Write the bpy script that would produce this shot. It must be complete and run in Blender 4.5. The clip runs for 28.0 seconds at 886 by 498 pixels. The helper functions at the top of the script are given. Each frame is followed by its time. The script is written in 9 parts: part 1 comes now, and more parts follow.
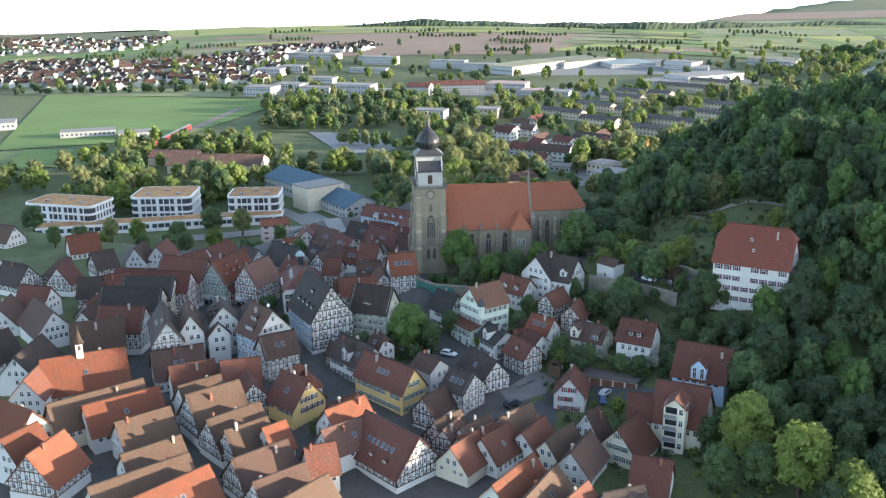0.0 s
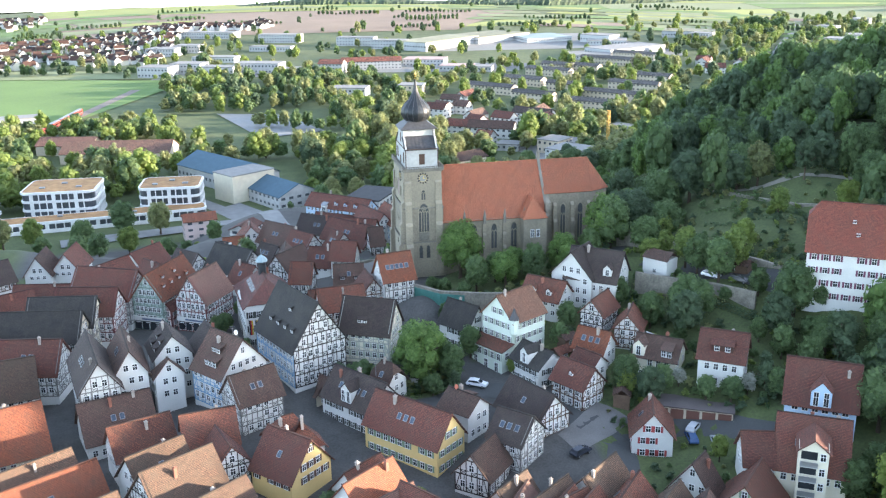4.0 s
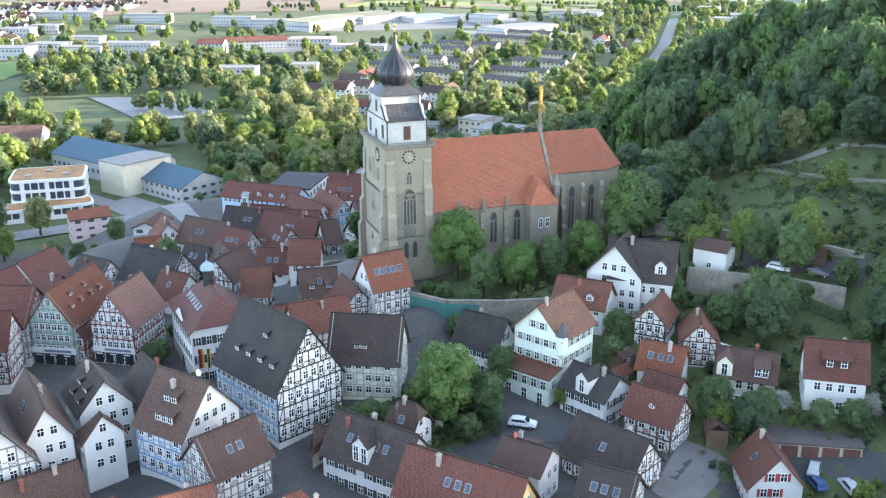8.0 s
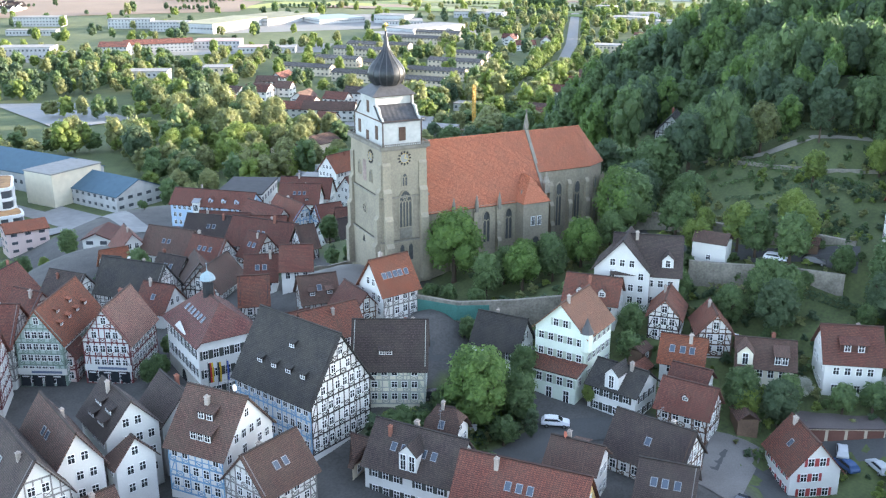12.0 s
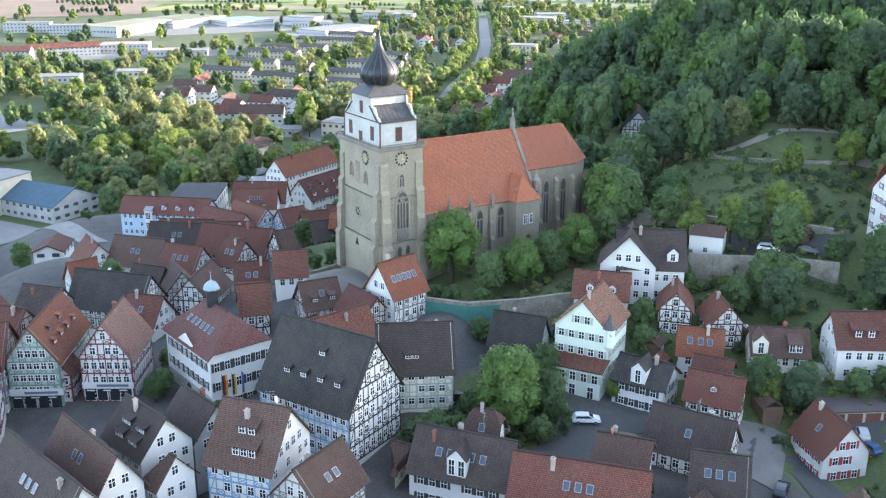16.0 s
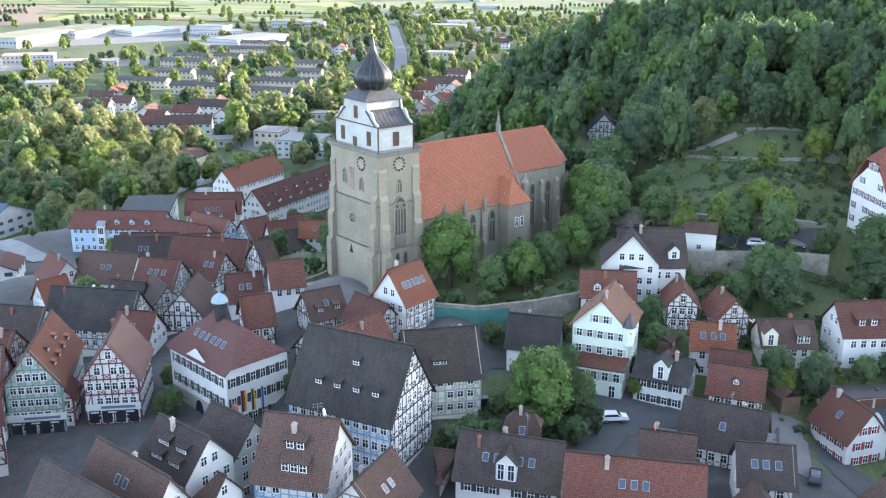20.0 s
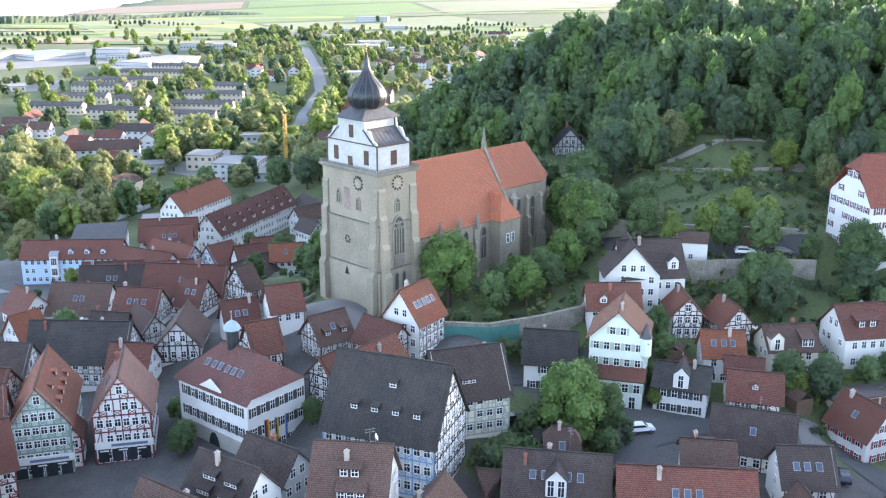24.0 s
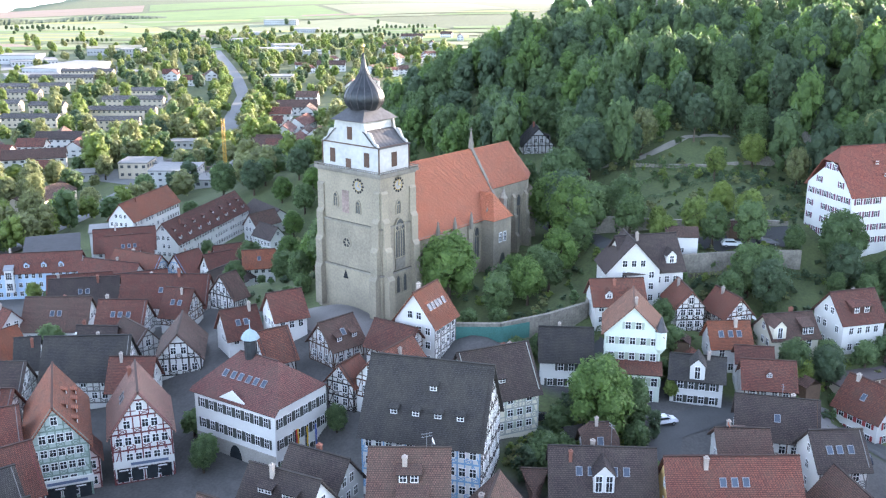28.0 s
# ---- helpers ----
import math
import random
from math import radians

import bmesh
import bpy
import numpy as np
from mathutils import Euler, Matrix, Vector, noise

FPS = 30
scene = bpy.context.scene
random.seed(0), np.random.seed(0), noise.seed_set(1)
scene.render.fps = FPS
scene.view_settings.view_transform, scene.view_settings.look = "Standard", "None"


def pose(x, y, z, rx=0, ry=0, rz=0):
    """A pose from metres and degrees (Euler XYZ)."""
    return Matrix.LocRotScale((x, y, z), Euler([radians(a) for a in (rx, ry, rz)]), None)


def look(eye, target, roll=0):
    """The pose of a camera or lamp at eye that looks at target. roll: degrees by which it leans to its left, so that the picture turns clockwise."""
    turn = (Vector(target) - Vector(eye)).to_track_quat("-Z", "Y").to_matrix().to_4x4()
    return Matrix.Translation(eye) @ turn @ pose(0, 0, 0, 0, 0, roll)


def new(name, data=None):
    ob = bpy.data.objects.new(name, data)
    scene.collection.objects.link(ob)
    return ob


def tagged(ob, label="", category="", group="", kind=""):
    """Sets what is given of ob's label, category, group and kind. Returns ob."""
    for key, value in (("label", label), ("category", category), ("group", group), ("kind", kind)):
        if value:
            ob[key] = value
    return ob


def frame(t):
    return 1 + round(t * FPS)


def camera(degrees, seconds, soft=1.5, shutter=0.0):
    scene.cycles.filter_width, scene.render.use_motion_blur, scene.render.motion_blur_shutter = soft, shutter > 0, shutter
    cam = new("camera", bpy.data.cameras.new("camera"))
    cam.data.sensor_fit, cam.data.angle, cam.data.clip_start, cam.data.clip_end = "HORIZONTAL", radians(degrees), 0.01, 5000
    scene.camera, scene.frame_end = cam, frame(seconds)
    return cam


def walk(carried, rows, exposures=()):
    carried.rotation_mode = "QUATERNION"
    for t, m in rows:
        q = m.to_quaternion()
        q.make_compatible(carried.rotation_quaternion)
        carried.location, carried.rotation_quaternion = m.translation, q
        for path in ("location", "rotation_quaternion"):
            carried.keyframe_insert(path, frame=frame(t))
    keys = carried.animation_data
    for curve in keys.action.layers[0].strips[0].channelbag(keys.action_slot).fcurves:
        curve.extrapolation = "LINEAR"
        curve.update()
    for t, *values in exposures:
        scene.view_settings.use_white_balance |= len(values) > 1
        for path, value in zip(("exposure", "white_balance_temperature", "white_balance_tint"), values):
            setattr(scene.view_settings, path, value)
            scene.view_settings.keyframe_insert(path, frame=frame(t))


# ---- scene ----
cam = camera(49.5, 28.0, soft=1.25)
PATH = [
    (0, (-43.24, -302.10, 95.11), (-28.32, -207.35, 66.84), -0.63),
    (1, (-47.76, -285.48, 91.68), (-30.61, -191.25, 62.93), -0.61),
    (2, (-52.43, -269.35, 88.36), (-32.50, -175.80, 59.18), -0.76),
    (3, (-56.27, -253.55, 85.06), (-33.55, -160.79, 55.39), -0.94),
    (6, (-64.85, -207.39, 73.41), (-33.23, -117.57, 42.87), -0.40),
    (7, (-67.18, -193.28, 70.13), (-32.13, -104.88, 39.18), -0.27),
    (7.5, (-68.54, -187.36, 68.81), (-31.79, -99.71, 37.72), -0.16),
    (8, (-70.23, -183.50, 68.18), (-32.04, -96.52, 36.92), -0.11),
    (8.5, (-72.24, -181.81, 67.82), (-32.74, -95.42, 36.57), -0.13),
    (11, (-83.28, -174.99, 67.64), (-37.69, -91.63, 36.45), -0.03),
    (14.5, (-97.08, -164.92, 67.20), (-43.84, -86.21, 36.07), 0.09),
    (17, (-106.13, -156.43, 66.40), (-47.54, -81.54, 35.43), 0.22),
    (19.5, (-114.74, -148.44, 65.72), (-51.26, -77.53, 35.06), 0.24),
    (20, (-116.38, -146.81, 65.53), (-51.89, -76.59, 35.38), 0.28),
    (20.5, (-117.91, -145.23, 65.54), (-52.23, -75.45, 36.98), 0.19),
    (21.5, (-120.88, -141.83, 65.48), (-53.45, -73.69, 37.02), 0.14),
    (23.5, (-126.84, -134.60, 65.10), (-55.86, -70.10, 36.79), 0.08),
    (25, (-130.89, -129.08, 64.33), (-57.44, -67.28, 36.31), 0.07),
    (28, (-138.73, -118.12, 64.27), (-60.83, -62.00, 36.32), -0.02),
]
walk(cam, [(t, look(eye, target, roll)) for t, eye, target, roll in PATH], exposures=[(0.0, 2.6, 6300, 13), (3.0, 3.2, 6350, 14), (9.0, 3.45, 6420, 15), (17.0, 3.39, 6400, 16), (28.0, 3.6, 6300, 22)])

# ---- sky and sun: low morning sun from the east, behind the wooded hill ----
SUN_AZ, SUN_EL = radians(-14), radians(8.1)      # from +x towards +y, and above the horizon
sun_way = Vector((math.cos(SUN_AZ) * math.cos(SUN_EL), math.sin(SUN_AZ) * math.cos(SUN_EL), math.sin(SUN_EL)))
world = bpy.data.worlds.new("sky")
scene.world = world
world.use_nodes = True
wn = world.node_tree.nodes
wl = world.node_tree.links
bg = wn["Background"]
sky = wn.new("ShaderNodeTexSky")
sky.sky_type, sky.sun_disc = "NISHITA", False
sky.sun_elevation, sky.sun_rotation = SUN_EL, math.pi / 2 - SUN_AZ
sky.air_density, sky.dust_density, sky.ozone_density, sky.altitude = 1.0, 1.3, 1.0, 400
coord = wn.new("ShaderNodeTexCoord")
lift = wn.new("ShaderNodeVectorMath")
lift.operation = "ADD"
lift.inputs[1].default_value = (0, 0, 0.14)
wl.new(coord.outputs["Generated"], lift.inputs[0])
wl.new(lift.outputs[0], sky.inputs["Vector"])
soften = wn.new("ShaderNodeHueSaturation")
soften.inputs["Saturation"].default_value = 0.82
wl.new(sky.outputs[0], soften.inputs["Color"])
wl.new(soften.outputs[0], bg.inputs[0])
bg.inputs[1].default_value = 0.15
sun = new("sun", bpy.data.lights.new("sun", "SUN"))
sun.data.energy, sun.data.angle, sun.data.color = 2.3, radians(0.6), (1.0, 0.86, 0.66)
sun.matrix_world = look(sun_way * 100, (0, 0, 0))


# ---- materials ----
def material(name, colour, rough=0.8, vary=0.15, grain=4.0, stain=0.35, bump=0.0, metal=0.0, tone=None):
    """A plain surface with fine grain and broad stains, in metres; vary: how far its tone swings."""
    m = bpy.data.materials.new(name)
    m.use_nodes = True
    nt, b = m.node_tree, m.node_tree.nodes["Principled BSDF"]
    b.inputs["Roughness"].default_value, b.inputs["Metallic"].default_value = rough, metal
    at = nt.nodes.new("ShaderNodeTexCoord")
    info = nt.nodes.new("ShaderNodeObjectInfo")
    fine, broad = nt.nodes.new("ShaderNodeTexNoise"), nt.nodes.new("ShaderNodeTexNoise")
    fine.inputs["Scale"].default_value, fine.inputs["Detail"].default_value = grain, 4
    broad.inputs["Scale"].default_value, broad.inputs["Detail"].default_value = stain, 3
    for n in (fine, broad):
        nt.links.new(at.outputs["Object"], n.inputs["Vector"])
    add = nt.nodes.new("ShaderNodeMath")
    add.operation = "ADD"
    nt.links.new(fine.outputs["Fac"], add.inputs[0])
    nt.links.new(broad.outputs["Fac"], add.inputs[1])
    rnd = nt.nodes.new("ShaderNodeMath")
    rnd.operation = "MULTIPLY_ADD"
    rnd.inputs[1].default_value, rnd.inputs[2].default_value = 0.35, -0.175
    nt.links.new(info.outputs["Random"], rnd.inputs[0])
    both = nt.nodes.new("ShaderNodeMath")
    both.operation = "ADD"
    nt.links.new(add.outputs[0], both.inputs[0])
    nt.links.new(rnd.outputs[0], both.inputs[1])
    ramp = nt.nodes.new("ShaderNodeMapRange")
    ramp.inputs["From Min"].default_value, ramp.inputs["From Max"].default_value = 0.6, 1.4
    nt.links.new(both.outputs[0], ramp.inputs["Value"])
    mix = nt.nodes.new("ShaderNodeMix")
    mix.data_type = "RGBA"
    dark = tone or tuple(c * (1 - 2 * vary) for c in colour)
    mix.inputs[6].default_value = (*dark, 1)
    mix.inputs[7].default_value = (*(min(c * (1 + vary), 0.95) for c in colour), 1)
    nt.links.new(ramp.outputs["Result"], mix.inputs[0])
    nt.links.new(mix.outputs[2], b.inputs["Base Color"])
    if bump:
        bp = nt.nodes.new("ShaderNodeBump")
        bp.inputs["Strength"].default_value, bp.inputs["Distance"].default_value = bump, 0.05
        nt.links.new(fine.outputs["Fac"], bp.inputs["Height"])
        nt.links.new(bp.outputs[0], b.inputs["Normal"])
    return m


def tiled(name, colour, tone, wide=0.2, high=0.27, rough=0.85, moss=0.0):
    """Roof tiles in rows along the uv map (metres): each tile its own tone, patches of weathering, raised courses."""
    m = bpy.data.materials.new(name)
    m.use_nodes = True
    nt, b = m.node_tree, m.node_tree.nodes["Principled BSDF"]
    b.inputs["Roughness"].default_value = rough
    uv = nt.nodes.new("ShaderNodeUVMap")
    brick = nt.nodes.new("ShaderNodeTexBrick")
    brick.inputs["Scale"].default_value = 1.0
    brick.inputs["Brick Width"].default_value, brick.inputs["Row Height"].default_value = wide, high
    brick.inputs["Mortar Size"].default_value, brick.inputs["Mortar Smooth"].default_value = 0.045, 0.4
    brick.inputs["Bias"].default_value = 0.0
    brick.inputs["Color1"].default_value = (*(c * 1.3 for c in colour), 1)
    brick.inputs["Color2"].default_value = (*tone, 1)
    brick.inputs["Mortar"].default_value = (*(c * 0.35 for c in tone), 1)
    nt.links.new(uv.outputs[0], brick.inputs["Vector"])
    info, at = nt.nodes.new("ShaderNodeObjectInfo"), nt.nodes.new("ShaderNodeTexCoord")
    broad = nt.nodes.new("ShaderNodeTexNoise")
    broad.inputs["Scale"].default_value, broad.inputs["Detail"].default_value = 0.45, 5
    nt.links.new(at.outputs["Object"], broad.inputs["Vector"])
    ramp = nt.nodes.new("ShaderNodeMapRange")
    ramp.inputs["From Min"].default_value, ramp.inputs["From Max"].default_value = 0.34, 0.9
    nt.links.new(broad.outputs["Fac"], ramp.inputs["Value"])
    worn = nt.nodes.new("ShaderNodeMix")
    worn.data_type = "RGBA"
    worn.inputs[7].default_value = (0.10, 0.085, 0.06, 1)
    scale = nt.nodes.new("ShaderNodeMath")
    scale.operation = "MULTIPLY"
    scale.inputs[1].default_value = 0.35 + moss
    nt.links.new(ramp.outputs["Result"], scale.inputs[0])
    nt.links.new(scale.outputs[0], worn.inputs[0])
    nt.links.new(brick.outputs["Color"], worn.inputs[6])
    hue = nt.nodes.new("ShaderNodeHueSaturation")
    val = nt.nodes.new("ShaderNodeMapRange")
    val.inputs["To Min"].default_value, val.inputs["To Max"].default_value = 0.72, 1.2
    nt.links.new(info.outputs["Random"], val.inputs["Value"])
    nt.links.new(val.outputs["Result"], hue.inputs["Value"])
    nt.links.new(worn.outputs[2], hue.inputs["Color"])
    nt.links.new(hue.outputs["Color"], b.inputs["Base Color"])
    bp = nt.nodes.new("ShaderNodeBump")
    bp.inputs["Strength"].default_value, bp.inputs["Distance"].default_value = 0.7, 0.05
    bp.invert = True
    nt.links.new(brick.outputs["Fac"], bp.inputs["Height"])
    nt.links.new(bp.outputs[0], b.inputs["Normal"])
    return m


def leafy(name, dark, light):
    m = bpy.data.materials.new(name)
    m.use_nodes = True
    nt, b = m.node_tree, m.node_tree.nodes["Principled BSDF"]
    out = nt.nodes["Material Output"]
    b.inputs["Roughness"].default_value = 0.6
    geo, info = nt.nodes.new("ShaderNodeNewGeometry"), nt.nodes.new("ShaderNodeObjectInfo")
    add = nt.nodes.new("ShaderNodeMath")
    add.operation = "MULTIPLY_ADD"
    add.inputs[1].default_value = 0.6
    nt.links.new(geo.outputs["Random Per Island"], add.inputs[0])
    half = nt.nodes.new("ShaderNodeMath")
    half.operation = "MULTIPLY"
    half.inputs[1].default_value = 0.4
    nt.links.new(info.outputs["Random"], half.inputs[0])
    nt.links.new(half.outputs[0], add.inputs[2])
    mix = nt.nodes.new("ShaderNodeMix")
    mix.data_type = "RGBA"
    mix.inputs[6].default_value, mix.inputs[7].default_value = (*dark, 1), (*light, 1)
    at, fine = nt.nodes.new("ShaderNodeTexCoord"), nt.nodes.new("ShaderNodeTexNoise")
    fine.inputs["Scale"].default_value, fine.inputs["Detail"].default_value, fine.inputs["Roughness"].default_value = 1.1, 5, 0.7
    nt.links.new(at.outputs["Object"], fine.inputs["Vector"])
    mottle = nt.nodes.new("ShaderNodeMath")
    mottle.operation = "MULTIPLY_ADD"
    mottle.inputs[1].default_value, mottle.inputs[2].default_value = 1.5, -0.75
    nt.links.new(fine.outputs["Fac"], mottle.inputs[0])
    both = nt.nodes.new("ShaderNodeMath")
    both.operation, both.use_clamp = "ADD", True
    nt.links.new(add.outputs[0], both.inputs[0])
    nt.links.new(mottle.outputs[0], both.inputs[1])
    nt.links.new(both.outputs[0], mix.inputs[0])
    relief = nt.nodes.new("ShaderNodeBump")
    relief.inputs["Strength"].default_value, relief.inputs["Distance"].default_value = 1.0, 0.5
    nt.links.new(fine.outputs["Fac"], relief.inputs["Height"])
    nt.links.new(relief.outputs[0], b.inputs["Normal"])
    nt.links.new(mix.outputs[2], b.inputs["Base Color"])
    thin = nt.nodes.new("ShaderNodeBsdfTranslucent")
    nt.links.new(mix.outputs[2], thin.inputs["Color"])
    shade = nt.nodes.new("ShaderNodeMixShader")
    shade.inputs[0].default_value = 0.55
    nt.links.new(b.outputs[0], shade.inputs[1])
    nt.links.new(thin.outputs[0], shade.inputs[2])
    nt.links.new(shade.outputs[0], out.inputs["Surface"])
    return m


ROOF = {
    "orange": tiled("orange_tiles", (0.36, 0.105, 0.045), (0.26, 0.08, 0.04), moss=0.1),
    "red": tiled("red_tiles", (0.20, 0.062, 0.04), (0.145, 0.05, 0.035)),
    "rust": tiled("rust_tiles", (0.27, 0.085, 0.048), (0.18, 0.065, 0.042), moss=0.15),
    "brown": tiled("brown_tiles", (0.15, 0.075, 0.055), (0.11, 0.06, 0.045), moss=0.1),
    "dark": tiled("dark_brown_tiles", (0.085, 0.055, 0.048), (0.06, 0.042, 0.038), moss=0.1),
    "tan": tiled("weathered_tiles", (0.185, 0.102, 0.064), (0.135, 0.08, 0.053), moss=0.25),
    "slate": tiled("slate_tiles", (0.052, 0.047, 0.044), (0.038, 0.034, 0.032), moss=0.05),
    "maroon": tiled("maroon_tiles", (0.175, 0.062, 0.05), (0.13, 0.05, 0.042), moss=0.05),
    "castle": tiled("bright_red_tiles", (0.33, 0.085, 0.05), (0.25, 0.068, 0.042)),
    "amber": tiled("amber_tiles", (0.37, 0.17, 0.10), (0.28, 0.135, 0.085), moss=0.1),
    "pink": tiled("faded_tiles", (0.29, 0.14, 0.10), (0.22, 0.11, 0.085), moss=0.15),
}
WALL = {
    "white": material("white_plaster", (0.66, 0.65, 0.615), 0.9, 0.06, 6, 0.3),
    "cream": material("cream_plaster", (0.70, 0.65, 0.52), 0.9, 0.06, 6, 0.3),
    "yellow": material("yellow_plaster", (0.72, 0.52, 0.22), 0.9, 0.06, 6, 0.3),
    "blue": material("pale_blue_plaster", (0.44, 0.58, 0.72), 0.9, 0.06, 6, 0.3),
    "mint": material("pale_green_plaster", (0.66, 0.72, 0.62), 0.9, 0.06, 6, 0.3),
    "grey": material("grey_plaster", (0.50, 0.50, 0.48), 0.9, 0.08, 6, 0.3),
    "sage": material("sage_plaster", (0.42, 0.50, 0.45), 0.9, 0.08, 6, 0.3),
    "sand": material("sand_plaster", (0.58, 0.50, 0.38), 0.9, 0.08, 6, 0.3),
    "pink": material("rose_plaster", (0.66, 0.52, 0.48), 0.9, 0.08, 6, 0.3),
}
BEAM = {
    "black": material("black_timber", (0.035, 0.028, 0.025), 0.8, 0.2),
    "brown": material("brown_timber", (0.10, 0.055, 0.035), 0.8, 0.2),
    "red": material("oxblood_timber", (0.14, 0.035, 0.035), 0.8, 0.2),
    "blue": material("blue_grey_timber", (0.19, 0.34, 0.50), 0.8, 0.2),
    "grey": material("grey_timber", (0.20, 0.19, 0.18), 0.8, 0.2),
    "pale": material("pale_grey_timber", (0.36, 0.37, 0.33), 0.8, 0.15),
    "green": material("green_timber", (0.18, 0.24, 0.20), 0.8, 0.2),
}
SHUT = {
    "green": material("green_shutter_paint", (0.20, 0.27, 0.18), 0.6, 0.1),
    "brown": material("brown_shutter_paint", (0.10, 0.05, 0.035), 0.6, 0.1),
    "red": material("red_shutter_paint", (0.34, 0.05, 0.05), 0.6, 0.1),
    "dark": material("dark_shutter_paint", (0.05, 0.055, 0.05), 0.6, 0.1),
    "blue": material("blue_shutter_paint", (0.12, 0.24, 0.42), 0.6, 0.1),
    "sage": material("sage_shutter_paint", (0.40, 0.45, 0.36), 0.6, 0.1),
    "purple": material("plum_shutter_paint", (0.16, 0.05, 0.09), 0.6, 0.1),
}
WHITE_PAINT = material("white_paint", (0.78, 0.78, 0.76), 0.5, 0.04)
GLASS = material("window_glass", (0.03, 0.035, 0.04), 0.08, 0.2, 1.0)
LEADED = material("leaded_glass", (0.075, 0.08, 0.08), 0.3, 0.3, 5.0, 1.2)
SKYGLASS = material("rooflight_glass", (0.07, 0.09, 0.12), 0.2, 0.2, 1.0)
STONE = material("sandstone", (0.305, 0.262, 0.19), 0.9, 0.14, 2.6, 0.2, 0.35, tone=(0.195, 0.172, 0.132))
STONE_DARK = material("weathered_sandstone", (0.22, 0.20, 0.165), 0.9, 0.2, 1.6, 0.3, 0.4)
COPPER = material("dark_copper", (0.036, 0.040, 0.044), 0.42, 0.3, 2.0, 0.5, metal=0.4)
LEAD = material("grey_lead", (0.085, 0.083, 0.085), 0.5, 0.2, 2.0, 0.6, metal=0.4)
METAL = material("zinc", (0.30, 0.31, 0.32), 0.45, 0.1, metal=0.7)
IRON = material("dark_iron", (0.03, 0.03, 0.032), 0.5, 0.1, metal=0.5)
GOLD = material("gilding", (0.70, 0.50, 0.16), 0.35, 0.1, metal=0.8)
CHIM = material("chimney_render", (0.42, 0.36, 0.31), 0.9, 0.2, 8)
BRICKRED = material("chimney_brick", (0.30, 0.12, 0.08), 0.9, 0.2, 8)
BARK = material("bark", (0.09, 0.065, 0.045), 0.95, 0.25, 10)
ASPHALT = material("asphalt", (0.072, 0.073, 0.071), 0.9, 0.12, 3.0, 0.12)
COBBLE = material("cobbles", (0.17, 0.16, 0.15), 0.9, 0.15, 4.0, 0.2)
WALLSTONE = material("rubble_stone", (0.27, 0.245, 0.20), 0.95, 0.25, 2.5, 0.5, 0.6)
WOOD = material("weathered_wood", (0.16, 0.10, 0.065), 0.8, 0.2)
LEAF = {
    "deep": leafy("deep_foliage", (0.06, 0.105, 0.058), (0.145, 0.21, 0.11)),
    "mid": leafy("mid_foliage", (0.08, 0.135, 0.055), (0.195, 0.285, 0.115)),
    "lush": leafy("lush_foliage", (0.085, 0.155, 0.045), (0.22, 0.34, 0.095)),
    "fresh": leafy("fresh_foliage", (0.14, 0.20, 0.055), (0.32, 0.40, 0.10)),
    "olive": leafy("olive_foliage", (0.175, 0.20, 0.09), (0.37, 0.39, 0.165)),
    "plum": leafy("plum_foliage", (0.05, 0.025, 0.022), (0.09, 0.045, 0.035)),
    "blossom": leafy("blossom", (0.30, 0.32, 0.26), (0.55, 0.55, 0.48)),
}


# ---- mesh helpers ----
def mesh_of(name, bm, mat):
    me = bpy.data.meshes.new(name)
    bm.to_mesh(me)
    bm.free()
    for m in mat if isinstance(mat, (list, tuple)) else [mat]:
        me.materials.append(m)
    return me


def part(name, bm, mat, parent, label=""):
    ob = new(name, bm if isinstance(bm, bpy.types.Mesh) else mesh_of(name, bm, mat))
    ob.parent = parent
    return tagged(ob, label)


def thing(name, m, label, category, group="", kind=""):
    ob = new(name)
    ob.matrix_world = m
    ob.empty_display_size = 0.5
    return tagged(ob, label, category, group, kind)


def box(bm, x0, x1, y0, y1, z0, z1, mi=0):
    v = [bm.verts.new((x, y, z)) for z in (z0, z1) for x, y in ((x0, y0), (x1, y0), (x1, y1), (x0, y1))]
    for f in ((3, 2, 1, 0), (4, 5, 6, 7), (0, 1, 5, 4), (1, 2, 6, 5), (2, 3, 7, 6), (3, 0, 4, 7)):
        bm.faces.new([v[i] for i in f]).material_index = mi
    return bm


def bar(bm, p, q, wide, deep, out):
    """A beam from p to q, lying on a plane with the outward normal out."""
    p, q, out = Vector(p), Vector(q), Vector(out)
    side = (q - p).normalized().cross(out) * wide / 2
    v = [bm.verts.new(a + s * side + d * out) for d in (-0.05, deep) for a, s in ((p, -1), (p, 1), (q, 1), (q, -1))]
    for f in ((3, 2, 1, 0), (4, 5, 6, 7), (0, 1, 5, 4), (1, 2, 6, 5), (2, 3, 7, 6), (3, 0, 4, 7)):
        bm.faces.new([v[i] for i in f])


def slab(bm, corners, thick, uvs=None):
    """A plate whose upper face has those corners (anticlockwise from above)."""
    c = [Vector(p) for p in corners]
    n = (c[1] - c[0]).cross(c[2] - c[0]).normalized()
    lay = bm.loops.layers.uv.verify()
    top = [bm.verts.new(p) for p in c]
    low = [bm.verts.new(p - n * thick) for p in c]
    e1 = (c[1] - c[0]).normalized()
    e2 = n.cross(e1)
    faces = [bm.faces.new(top), bm.faces.new(low[::-1])]
    k = len(c)
    faces += [bm.faces.new([top[i], low[i], low[(i + 1) % k], top[(i + 1) % k]]) for i in range(k)]
    for f in faces:
        for l in f.loops:
            r = l.vert.co - c[0]
            l[lay].uv = (r.dot(e1), r.dot(e2))
    return bm


